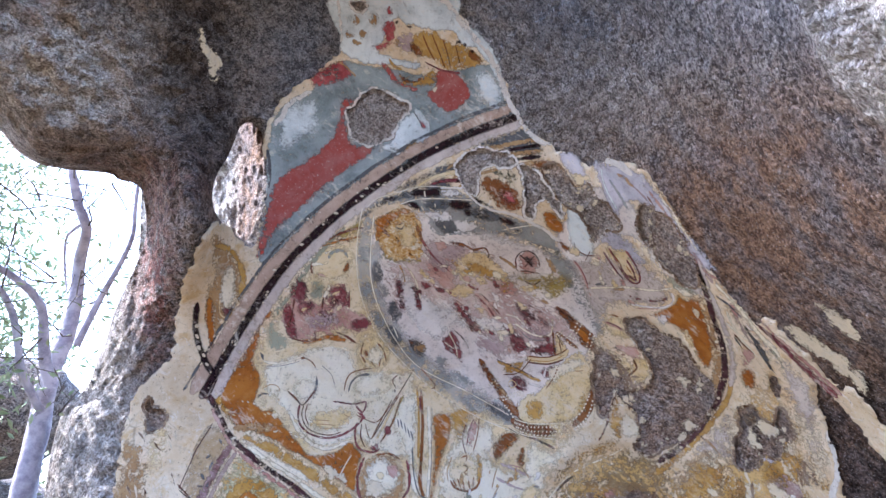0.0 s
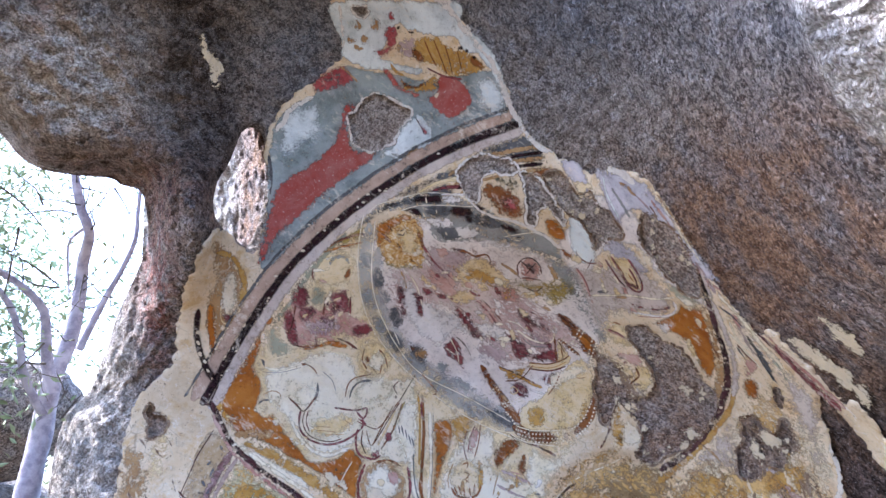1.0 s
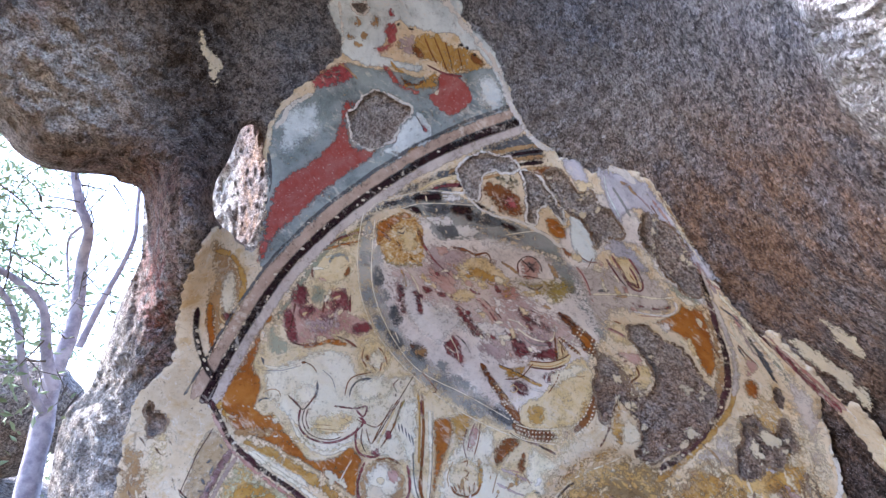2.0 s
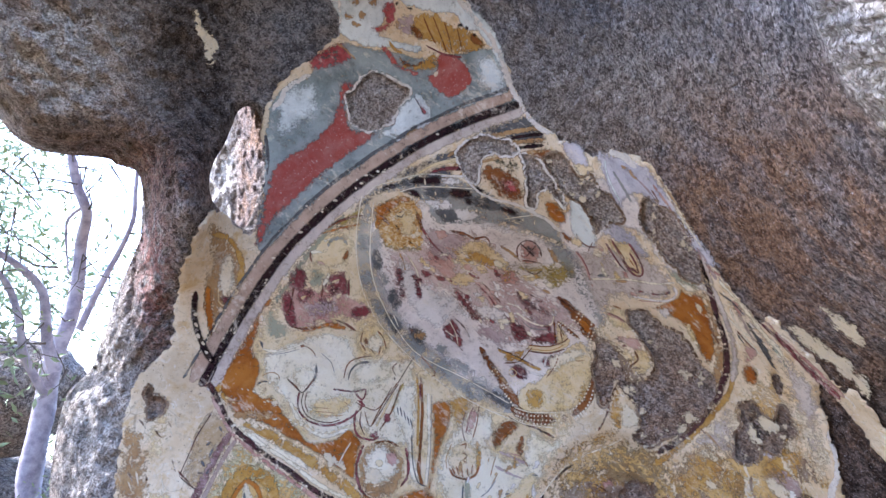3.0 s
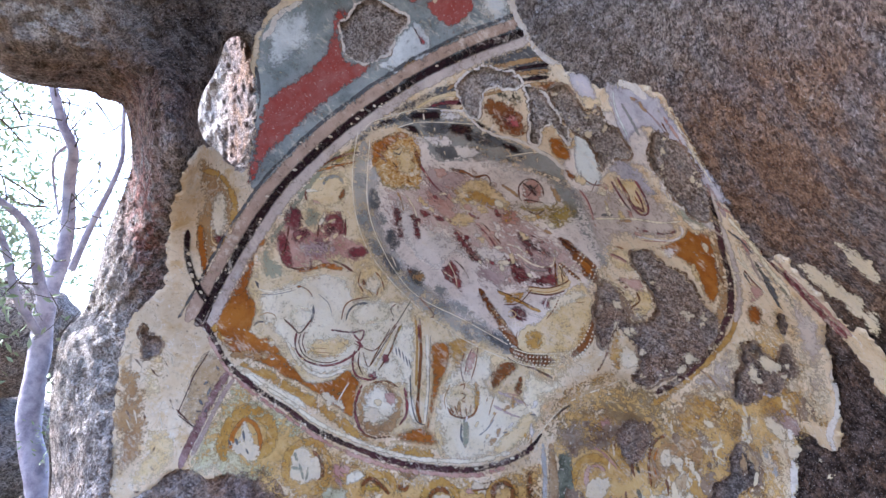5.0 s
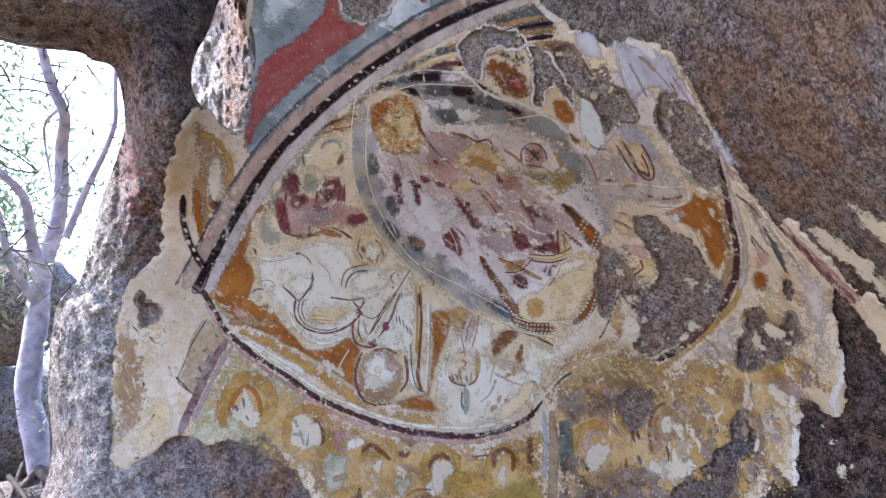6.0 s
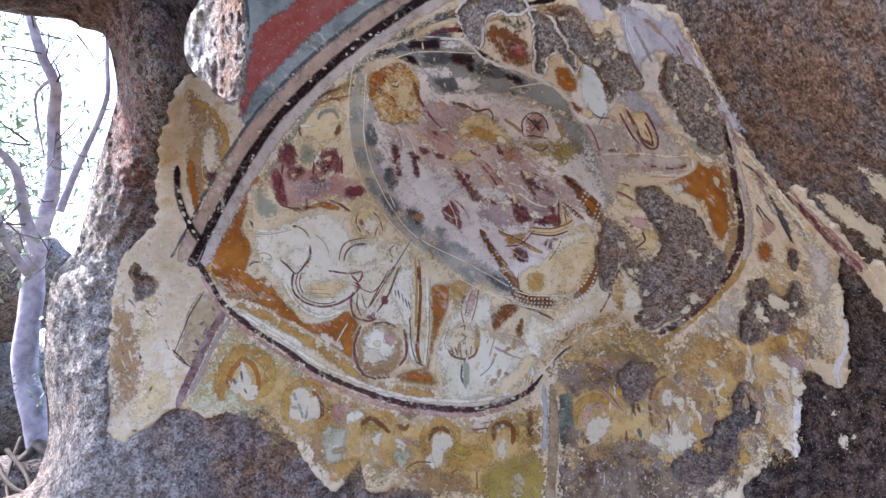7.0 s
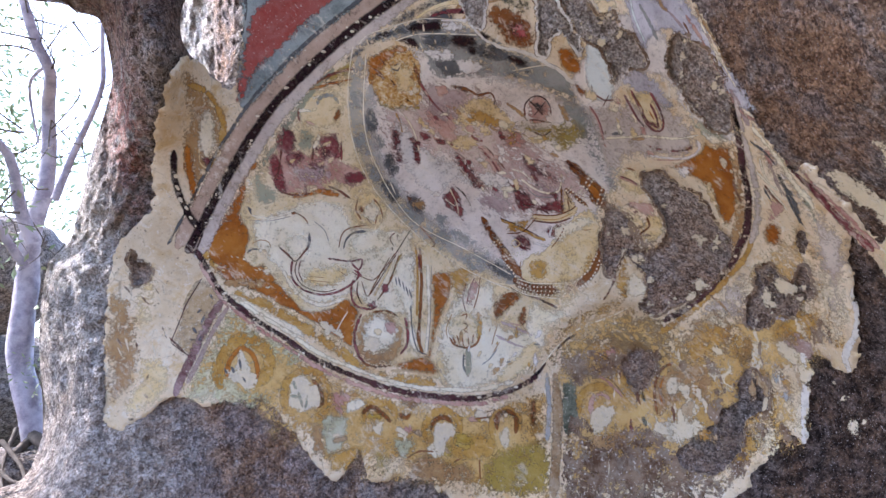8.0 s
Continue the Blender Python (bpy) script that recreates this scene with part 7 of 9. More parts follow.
paint.band("sleeve_line", [(15.96, 3.95), (16.99, 2.22), (17.79, 1.14)], 0.21, W_WINE, 3.78, soft=0.4, waver=0.03)
paint.band("sleeve_line", [(16.70, 3.97), (17.72, 2.34)], 0.15, W_BROWN, 3.79, soft=0.4, waver=0.03)
paint.band("sleeve_line", [(18.07, 2.49), (18.58, 1.63)], 0.11, W_OCHRE, 3.81, soft=0.6, waver=0.03)
paint.coat("sleeve_stain", [(18.03, 1.67), (18.71, 1.07), (19.25, 1.02), (18.68, 1.53)], W_WINE, 3.52, 0.06, 0.3)
paint.coat("brown_mark", [(11.60, 5.09), (12.18, 5.06), (12.86, 4.18), (12.43, 3.93)], W_BROWN, 3.63, 0.04, 0.12)
paint.band("rose_line", [(13.05, 3.24), (13.72, 2.35), (14.17, 1.10), (14.67, -0.35)], (0.27, 0.16), W_ROSE, 3.30, soft=0.7, waver=0.03)
paint.band("rose_line", [(13.15, 3.14), (13.87, 2.16), (14.43, 0.71)], 0.13, W_WINE, 3.51, soft=0.6, waver=0.03)
paint.band("fine_line", [(13.38, 4.24), (14.38, 3.62), (15.42, 3.63)], 0.15, W_LINE, 3.53, soft=0.4, waver=0.03)
paint.band("fine_line", [(14.21, 3.07), (14.73, 4.05)], 0.12, W_LINE, 3.54, soft=0.4, waver=0.03)
paint.band("fine_line", [(13.20, 4.99), (13.47, 3.49)], 0.12, W_SLATE, 3.55, soft=0.4, waver=0.03)
paint.coat("cuff", [(18.06, -0.26), (19.09, -0.61), (20.62, -0.81), (21.78, -0.64), (21.68, -1.03), (20.20, -1.10), (18.83, -0.87)], W_WINE, 3.46, 0.05, 0.1, "red-brown painted sleeve stripe")
paint.coat("cuff", paint.ring((17.34, 0.20), (0.70, 0.20), turn=5.2), W_TAN, 3.49, 0.05, 0.2)
paint.band("cuff", [(15.10, 0.76), (16.23, 0.79)], 0.33, W_SLATE, 3.40, soft=0.7, waver=0.03)
paint.band("cuff_edge", [(14.54, 0.42), (17.84, 0.40), (20.56, 0.01), (22.11, 0.14)], 0.27, W_WHITE, 3.22, soft=0.8, waver=0.03)
paint.band("cuff_edge", [(18.40, -1.22), (20.68, -1.64), (21.80, -1.45), (22.27, -0.85), (22.06, -0.30)], 0.22, W_ICE, 3.63, soft=0.6, waver=0.03)
paint.band("cuff_edge", [(18.79, -1.61), (20.95, -1.75)], 0.11, W_ROSE, 3.64, soft=0.6, waver=0.03)
paint.band("rose_stroke", [(15.86, -2.91), (16.83, -3.28), (17.66, -3.79)], (0.33, 0.16), W_ROSE, 3.36, soft=0.6, waver=0.03)
paint.band("rose_stroke", [(15.95, -2.81), (16.92, -3.19), (17.71, -3.74)], 0.15, W_WINE, 3.67, soft=0.5, waver=0.03)
paint.coat("cream_fold", [(15.92, -2.23), (17.54, -2.40), (18.08, -3.76), (18.61, -4.73), (16.71, -4.58), (15.99, -3.69)], W_CREAM, 2.48, 0.1, 0.5)
paint.band("tan_line", [(16.49, -2.11), (17.26, -2.43)], 0.15, W_BROWN, 3.59, soft=0.4, waver=0.03)
paint.coat("rose_patch", [(16.23, -4.62), (17.31, -5.08), (18.62, -4.92), (19.24, -5.99), (18.70, -6.47), (17.49, -5.96), (16.65, -5.36)], W_ROSE, 3.31, 0.08, 0.3)
paint.coat("scallop", paint.ring((16.74, -5.27), (0.25, 0.22), turn=0), W_WINE, 3.82, 0.06, 0.2)
paint.coat("scallop", paint.ring((17.14, -5.57), (0.25, 0.22), turn=0), W_WINE, 3.83, 0.06, 0.2)
paint.coat("scallop", paint.ring((17.49, -5.92), (0.25, 0.22), turn=0), W_WINE, 3.60, 0.06, 0.2)
paint.coat("scallop", paint.ring((17.99, -6.31), (0.25, 0.22), turn=0), W_WINE, 3.61, 0.06, 0.2)
paint.coat("cream_fold", [(16.22, -5.36), (17.26, -5.96), (18.34, -6.66), (18.30, -7.73), (17.37, -8.42), (16.35, -7.24)], W_CREAM, 2.63, 0.06, 0.2)
paint.coat("cream_fold", [(18.45, -6.12), (19.43, -6.19), (19.96, -7.25), (19.51, -8.41), (18.58, -8.66), (18.04, -7.39)], W_CREAM, 2.74, 0.06, 0.2)
paint.band("fold_line", [(18.37, -6.36), (18.69, -7.15), (18.11, -7.73), (17.55, -8.17)], 0.22, W_BROWN, 3.55, soft=0.5, waver=0.03)
paint.coat("orange_ground", [(22.05, 0.37), (23.19, -0.76), (24.48, -0.88), (25.10, -2.76), (25.42, -4.54), (25.36, -6.31), (24.90, -7.30), (24.32, -6.83), (23.30, -4.70), (22.35, -3.52), (21.39, -3.01), (20.52, -2.50), (19.05, -2.19), (20.69, -1.82), (22.17, -1.25), (22.37, -0.55)], W_OCHRE, 1.86, 0.08, 0.25, "burnt-orange ground beside the band")
paint.coat("tan_strip", [(24.44, -0.88), (25.09, -0.94), (25.66, -2.80), (26.07, -5.01), (26.15, -7.32), (25.62, -8.94), (25.01, -8.67), (25.33, -6.40), (24.93, -3.19)], W_TAN, 2.28, 0.06, 0.25)
paint.coat("pale_inlay", [(22.71, -3.18), (23.54, -3.99), (24.36, -6.29), (24.86, -7.30), (23.73, -5.91), (23.08, -4.70)], W_CREAM, 2.59, 0.1, 0.25)
paint.coat("white_patch", [(20.45, -2.18), (22.09, -2.37), (21.50, -3.25), (20.82, -3.07)], W_ICE, 2.70, 0.12, 0.25)
paint.coat("white_patch", [(23.84, -1.47), (24.42, -2.05), (24.23, -2.70), (23.94, -2.23)], LIMEPAINT, 2.72, 0.1, 0.15)
paint.coat("green_lip", [(21.26, 1.64), (22.63, 1.01), (24.43, -0.31), (24.04, -0.97), (22.96, -0.43), (21.80, 0.79)], W_GREEN, 2.43, 0.1, 0.3)
paint.coat("green_lip", [(22.41, 0.55), (23.80, -0.12), (24.42, -0.61), (23.54, -0.97), (22.74, -0.36)], W_WHITE, 2.64, 0.1, 0.3)
paint.coat("white_fleck", paint.ring((23.42, -1.04), (0.25, 0.10), turn=-33.7), LIMEPAINT, 3.77, 0.05, 0.2)
paint.coat("white_fleck", paint.ring((23.40, -2.82), (0.32, 0.10), turn=-53.1), LIMEPAINT, 3.79, 0.05, 0.2)
paint.coat("white_fleck", paint.ring((22.61, -4.08), (0.32, 0.10), turn=-36.9), LIMEPAINT, 3.82, 0.05, 0.2)
paint.coat("white_fleck", paint.ring((24.74, -2.86), (0.28, 0.10), turn=-45), LIMEPAINT, 3.60, 0.05, 0.2)

# ---- fresco: the border under and beside the hollow ----

FOOT = [(-22.23, -8.94), (-21.91, -9.84), (-21.27, -11.05), (-20.23, -13.00), (-18.62, -14.61), (-16.71, -16.10), (-14.75, -17.49), (-12.74, -19.07), (-10.68, -20.19), (-8.04, -21.32), (-5.34, -22.26), (-2.61, -22.82), (0.70, -23.12), (3.46, -23.08), (6.21, -22.39), (8.17, -21.51), (9.35, -20.44)]
paint.band("foot_band", FOOT, (0.55, 0.65), W_BAND, 5.01, soft=0.35, waver=0.03, label="dark maroon lower band")
paint.band("foot_edge", [(-22.10, -10.02), (-21.26, -11.74), (-20.26, -13.59), (-18.64, -15.20), (-16.73, -16.74), (-14.77, -18.14), (-12.76, -19.67), (-10.69, -20.84), (-8.05, -21.97), (-5.35, -22.86), (-2.62, -23.36), (0.70, -23.62), (3.46, -23.57), (6.21, -22.89)], 0.49, W_ROSE, 4.03, soft=0.8, waver=0.03)
paint.band("foot_edge", [(-18.60, -14.01), (-16.69, -15.44), (-14.73, -16.78), (-12.72, -18.37), (-10.66, -19.54), (-8.02, -20.67), (-5.33, -21.62), (-2.60, -22.22), (0.70, -22.43), (3.46, -22.38), (6.76, -21.57)], 0.49, W_WHITE, 4.04, soft=0.8, waver=0.03)
RIGHT = [(24.04, 2.68), (24.64, 0.95), (25.10, -0.60), (25.62, -2.80), (26.19, -5.02), (26.30, -7.23), (25.97, -8.67), (25.22, -10.41), (23.83, -12.33), (22.12, -14.09), (20.30, -15.42)]
paint.band("side_band", RIGHT, (0.49, 0.82), W_BAND, 5.05, soft=0.35, waver=0.03, label="dark maroon side band")
paint.band("side_edge", [(24.53, 2.61), (25.22, 0.24), (26.23, -2.85), (26.83, -5.05), (26.95, -7.24), (26.67, -8.67)], (0.33, 0.76), W_LILAC, 4.07, soft=0.8, waver=0.03)
paint.band("side_edge", [(26.79, -8.13), (26.35, -9.75), (25.28, -11.34), (23.65, -13.19), (21.70, -15.08), (19.87, -16.43)], (0.49, 0.87), W_GOLD, 3.68, soft=0.6, waver=0.03)
paint.band("side_edge", [(24.22, 2.49), (24.66, 1.16), (25.07, 0.17)], 0.44, W_BLACK, 5.39, soft=0.6, waver=0.03)
paint.coat("lilac_strip", [(25.26, 2.34), (26.71, 0.06), (28.27, -2.19), (29.80, -4.39), (31.88, -6.97), (33.50, -9.05), (33.51, -12.33), (33.82, -15.64), (32.25, -14.08), (31.16, -10.30), (30.49, -7.34), (28.73, -4.73), (27.01, -2.91), (26.41, -0.74)], W_LILAC, 1.50, 0.15, 0.8, "pale lilac-grey plaster strip")
paint.band("side_band", [(26.49, 0.42), (28.01, -1.50), (29.00, -3.17), (30.25, -4.51), (31.46, -5.81), (33.17, -7.75), (34.72, -9.30)], (0.22, 0.60), W_WINE, 4.22, soft=0.5, waver=0.03)
paint.band("side_edge", [(26.73, 0.64), (28.28, -1.29), (29.35, -2.96), (30.92, -4.80), (33.28, -7.27), (35.03, -9.14)], (0.22, 0.44), W_ROSE, 3.73, soft=0.8, waver=0.03)
paint.band("side_edge", [(25.92, 0.33), (27.76, -1.97), (29.00, -3.83), (30.71, -6.10)], (0.22, 0.55), W_WHITE, 3.64, soft=0.8, waver=0.03)
paint.band("dark_streak", [(27.98, -3.33), (28.70, -4.52), (29.39, -5.70), (29.95, -7.15)], (0.33, 0.49), W_SLATE, 3.96, soft=0.8, waver=0.03)
paint.band("dark_streak", [(29.89, -5.22), (30.60, -6.34), (30.98, -7.18)], 0.27, W_GREEN, 3.97, soft=0.8, waver=0.03)
paint.band("dark_streak", [(24.93, 1.72), (25.52, 1.22), (26.49, 0.42)], (0.38, 0.22), W_ROSE, 3.78, soft=0.8, waver=0.03)
paint.coat("rose_patch", [(27.01, -1.31), (27.74, -2.14), (27.66, -3.22), (27.01, -2.49)], W_ROSE, 3.19, 0.12, 0.3)
paint.coat("rose_patch", [(27.61, -5.43), (28.72, -5.75), (28.42, -6.93), (27.78, -7.13)], W_ROSE, 3.21, 0.2, 0.5)
paint.coat("orange_blot", [(27.42, -7.17), (28.43, -7.02), (28.96, -8.15), (28.62, -9.07), (27.77, -8.85), (27.27, -8.13)], W_OCHRE, 3.02, 0.15, 0.35, "small orange blot")
paint.coat("gold_patch", [(29.01, -14.81), (29.80, -14.26), (30.42, -13.74), (31.15, -13.47), (31.92, -14.11), (33.15, -15.70), (33.94, -16.13), (33.19, -16.59), (31.99, -15.43), (31.50, -16.34), (31.06, -17.65), (31.19, -19.45), (29.86, -17.84), (28.54, -16.20)], W_GOLD, 2.23, 0.25, 0.4, "streaked golden ochre wash")
paint.coat("gold_patch", [(21.71, -16.38), (24.27, -14.66), (25.99, -15.00), (26.50, -16.34), (25.66, -17.44), (23.49, -19.02), (21.81, -18.77)], W_GOLD, 1.90, 0.25, 0.7)
paint.coat("white_patch", [(22.84, -14.76), (25.32, -11.80), (26.55, -11.29), (26.85, -14.48), (25.96, -15.24), (24.27, -14.66)], W_LILAC, 1.71, 0.2, 0.7)
paint.coat("gold_patch", [(28.88, -18.26), (29.66, -17.81), (30.78, -19.86), (30.67, -21.17), (29.82, -20.43)], W_GOLD, 2.03, 0.2, 0.4)
paint.coat("gold_patch", [(28.58, -20.17), (29.25, -19.64), (29.80, -22.18), (29.42, -24.40), (28.82, -22.34)], W_GOLD, 2.04, 0.2, 0.4)
paint.coat("tan_field", [(20.12, -19.42), (21.62, -18.69), (24.49, -18.86), (24.37, -21.28), (22.45, -21.99), (21.29, -22.60), (19.87, -23.70), (19.45, -21.40)], W_TAN, 2.05, 0.12, 0.35, "brown-ochre wash round a worn shape")
paint.coat("bare_middle", [(20.69, -20.50), (21.43, -19.85), (21.81, -21.04), (21.26, -21.67), (20.62, -21.32)], LIMEPAINT, 3.46, 0.12, 0.2)
paint.band("red_rim", [(20.00, -23.32), (19.70, -21.37), (20.17, -19.60), (21.25, -18.82)], (0.22, 0.33), W_BROWN, 3.58, soft=0.6, waver=0.03)
paint.band("red_rim", [(20.42, -22.61), (20.18, -21.22), (20.52, -19.95)], 0.22, W_OCHRE, 3.39, soft=0.7, waver=0.03)
paint.coat("white_patch", [(19.87, -23.70), (21.31, -23.25), (22.46, -22.04), (23.49, -22.22), (23.26, -23.45), (24.70, -23.69), (23.32, -25.02), (21.39, -25.79), (20.87, -24.50)], LIMEPAINT, 2.30, 0.3, 0.35)
paint.coat("gold_patch", [(22.96, -24.39), (24.15, -23.68), (24.94, -24.10), (24.20, -25.15), (23.27, -25.11)], W_GOLD, 2.72, 0.15, 0.3)
paint.coat("gold_patch", [(27.26, -23.38), (27.96, -23.79), (28.23, -25.04), (26.96, -26.64), (25.96, -25.96)], W_GOLD, 2.53, 0.2, 0.4)
paint.band("white_streak", [(15.39, -26.90), (15.73, -28.22), (15.54, -29.13)], 0.33, LIMEPAINT, 5.34, soft=0.8, waver=0.03)
paint.band("sash", [(14.29, -18.82), (15.95, -19.74), (17.87, -21.56)], (0.76, 0.98), W_GOLD, 3.76, soft=0.35, waver=0.03, label="golden painted sash")
paint.band("sash_line", [(14.49, -18.51), (16.25, -19.37), (18.11, -21.15)], 0.18, W_BROWN, 4.07, soft=0.6, waver=0.03)
paint.band("sash_line", [(14.01, -20.14), (15.68, -21.09), (16.93, -22.23)], (0.44, 0.27), W_ROSE, 3.88, soft=0.6, waver=0.03)
paint.band("sash_line", [(14.21, -19.93), (15.77, -20.79), (17.13, -22.12)], 0.15, W_LINE, 4.09, soft=0.6, waver=0.03)
dots([(14.81, -18.89), (16.16, -19.68)], 0.082, 0.327, W_LINE)
paint.coat("violet_patch", [(14.70, -18.80), (15.70, -17.82), (16.63, -18.25), (16.35, -19.46), (15.64, -19.22)], W_ROSE, 3.01, 0.12, 0.3)
paint.band("dark_crack", [(18.19, -20.37), (18.51, -21.40), (18.94, -22.40)], (0.33, 0.44), W_GREENDARK, 4.02, soft=0.6, waver=0.03)
paint.coat("dark_crack", paint.ring((18.89, -24.01), (0.46, 0.24), turn=-71.6), W_GREENDARK, 3.80, 0.05, 0.2)
paint.band("red_crack", [(17.68, -23.96), (17.81, -25.25)], 0.38, W_WINE, 3.81, soft=0.8, waver=0.03)
paint.band("halo", [(-20.71, -21.20), (-20.94, -19.94), (-20.40, -18.37), (-19.20, -17.23), (-17.65, -17.37), (-16.50, -18.74), (-16.76, -20.29), (-17.79, -21.25)], 1.42, W_GOLD, 3.03, soft=0.45, waver=0.03, label="worn ochre halo with a bare white middle")
paint.band("halo_ring", [(-20.19, -20.22), (-20.05, -19.13), (-19.54, -18.37), (-18.74, -17.86), (-17.89, -18.62), (-17.55, -20.12), (-18.18, -21.11)], (0.55, 0.49), W_OCHRE, 3.94, soft=0.6, waver=0.03)
paint.coat("bare_middle", [(-18.84, -17.95), (-18.25, -19.08), (-17.94, -19.98), (-17.53, -20.89), (-18.40, -21.75), (-19.15, -21.00), (-19.92, -20.63), (-20.26, -19.69), (-19.46, -19.00)], LIMEPAINT, 4.65, 0.22, 0.2)
paint.coat("grey_speck", paint.ring((-19.04, -19.24), (0.56, 0.14), turn=-83.7), W_SLATE, 5.28, 0.05, 0.2)
paint.coat("grey_speck", paint.ring((-19.68, -19.65), (0.36, 0.14), turn=-68.2), W_SLATE, 5.30, 0.05, 0.2)
paint.coat("grey_speck", paint.ring((-18.75, -20.57), (0.31, 0.14), turn=-63.4), W_SLATE, 5.33, 0.05, 0.2)
paint.coat("grey_speck", paint.ring((-20.29, -19.68), (0.35, 0.14), turn=-73.3), W_SLATE, 5.36, 0.05, 0.2)
paint.band("halo", [(-15.15, -23.60), (-15.24, -21.78), (-14.34, -20.69), (-12.98, -20.30), (-11.75, -20.98), (-11.27, -22.57), (-11.73, -24.08), (-13.16, -24.63)], 0.93, W_GOLD, 3.17, soft=0.45, waver=0.03, label="worn ochre halo with a bare white middle")
paint.band("halo_ring", [(-12.69, -21.11), (-11.99, -22.04), (-11.81, -23.21), (-12.24, -23.57)], (0.44, 0.55), W_BROWN, 4.08, soft=0.6, waver=0.03)
paint.coat("bare_middle", [(-14.77, -21.44), (-13.82, -20.54), (-12.85, -21.24), (-11.99, -22.04), (-12.13, -23.48), (-13.87, -23.86), (-14.93, -23.06), (-14.69, -22.12)], LIMEPAINT, 4.79, 0.22, 0.2)
paint.coat("grey_speck", paint.ring((-14.26, -21.53), (0.49, 0.20), turn=-74.1), W_GREEN, 5.42, 0.05, 0.2)
paint.band("grey_speck", [(-13.97, -22.08), (-13.60, -23.46)], 0.33, W_GREEN, 5.43, soft=0.7, waver=0.03)
paint.coat("grey_speck", paint.ring((-14.34, -22.44), (0.39, 0.20), turn=-21.8), W_GREEN, 5.21, 0.05, 0.2)
paint.band("grey_speck", [(-13.15, -22.44), (-13.39, -23.57)], 0.33, W_GREEN, 5.23, soft=0.7, waver=0.03)
paint.band("halo", [(-7.79, -25.09), (-7.66, -23.85), (-6.56, -23.45), (-5.26, -23.84), (-4.73, -24.92)], 0.82, W_GOLD, 3.04, soft=0.45, waver=0.03, label="worn ochre halo with a bare white middle")
paint.band("halo_ring", [(-8.10, -24.40), (-7.22, -23.82), (-6.04, -24.49), (-5.28, -25.19)], (0.60, 0.49), W_BROWN, 3.95, soft=0.6, waver=0.03)
paint.coat("bare_middle", [(-6.81, -24.94), (-5.83, -24.98), (-6.18, -26.25), (-7.10, -25.79)], LIMEPAINT, 4.67, 0.22, 0.2)
paint.band("halo", [(-1.88, -26.88), (-1.98, -25.65), (-1.30, -24.60), (-0.08, -24.26), (1.13, -24.78), (1.57, -26.22)], 0.82, W_GOLD, 3.08, soft=0.45, waver=0.03, label="worn ochre halo with a bare white middle")
paint.band("halo_ring", [(-1.43, -26.04), (-1.09, -25.18), (-0.14, -24.84), (0.74, -25.27)], (0.49, 0.44), W_BROWN, 3.99, soft=0.6, waver=0.03)
paint.coat("bare_middle", [(-0.98, -25.47), (0.41, -25.37), (1.18, -26.32), (0.18, -26.85), (-0.11, -28.01), (-0.89, -27.78), (-1.27, -26.37)], LIMEPAINT, 4.70, 0.22, 0.2)
paint.band("halo", [(4.68, -26.53), (4.68, -24.90), (5.78, -24.09), (6.99, -24.42), (7.32, -25.85)], 0.82, W_GOLD, 3.12, soft=0.45, waver=0.03, label="worn ochre halo with a bare white middle")
paint.band("halo_ring", [(5.12, -25.85), (5.12, -24.69), (6.16, -24.22), (6.99, -24.81), (6.89, -26.06)], (0.60, 0.55), W_BROWN, 4.03, soft=0.6, waver=0.03)
paint.coat("bare_middle", [(5.62, -25.73), (6.28, -25.51), (6.18, -27.22), (5.40, -26.74)], LIMEPAINT, 4.74, 0.22, 0.2)
paint.band("halo", [(12.92, -24.13), (12.90, -22.98), (13.52, -22.05), (14.76, -21.46), (16.21, -21.92)], 0.87, W_GOLD, 3.16, soft=0.45, waver=0.03, label="worn ochre halo with a bare white middle")
paint.band("halo_ring", [(14.08, -24.13), (14.16, -22.58), (15.08, -22.12), (15.81, -22.53)], (0.49, 0.55), W_ROSE, 4.07, soft=0.6, waver=0.03)
paint.coat("bare_middle", [(14.48, -23.33), (16.02, -22.85), (16.45, -23.71), (15.14, -25.07), (14.64, -25.96), (13.99, -24.76)], LIMEPAINT, 4.78, 0.22, 0.2)
paint.coat("painted_block", [(-11.04, -22.00), (-9.09, -22.70), (-9.65, -23.93), (-10.25, -24.38), (-11.08, -23.60)], W_ROSE, 2.49, 0.08, 0.4)
paint.coat("painted_block", [(-11.89, -24.21), (-9.39, -24.33), (-9.73, -26.99), (-11.41, -27.56), (-12.10, -25.89)], W_SAGE, 2.51, 0.08, 0.4)
paint.coat("painted_block", [(-5.20, -26.52), (-2.82, -26.40), (-3.17, -27.75), (-4.62, -28.40)], W_SAGE, 2.52, 0.08, 0.4)
paint.coat("painted_block", [(-7.08, -27.56), (-5.11, -28.11), (-5.41, -29.50), (-7.12, -29.42)], W_OLIVE, 2.53, 0.08, 0.4)
paint.coat("painted_block", [(0.68, -26.32), (4.68, -26.24), (4.68, -28.21), (0.67, -28.29)], W_GOLD, 2.30, 0.08, 0.4)
paint.coat("painted_block", [(-11.18, -27.30), (-8.16, -27.04), (-8.85, -28.65), (-11.02, -28.94)], W_GOLD, 2.31, 0.08, 0.4)
paint.coat("painted_block", [(-3.80, -29.33), (-3.17, -28.21), (-1.45, -27.73), (0.67, -28.43), (2.45, -28.68), (2.45, -30.26), (-3.81, -30.23)], W_TAN, 2.33, 0.08, 0.4)
paint.coat("painted_block", [(-4.61, -24.44), (-3.29, -24.38), (-3.52, -24.95), (-4.29, -25.03)], W_BROWN, 2.34, 0.08, 0.4)
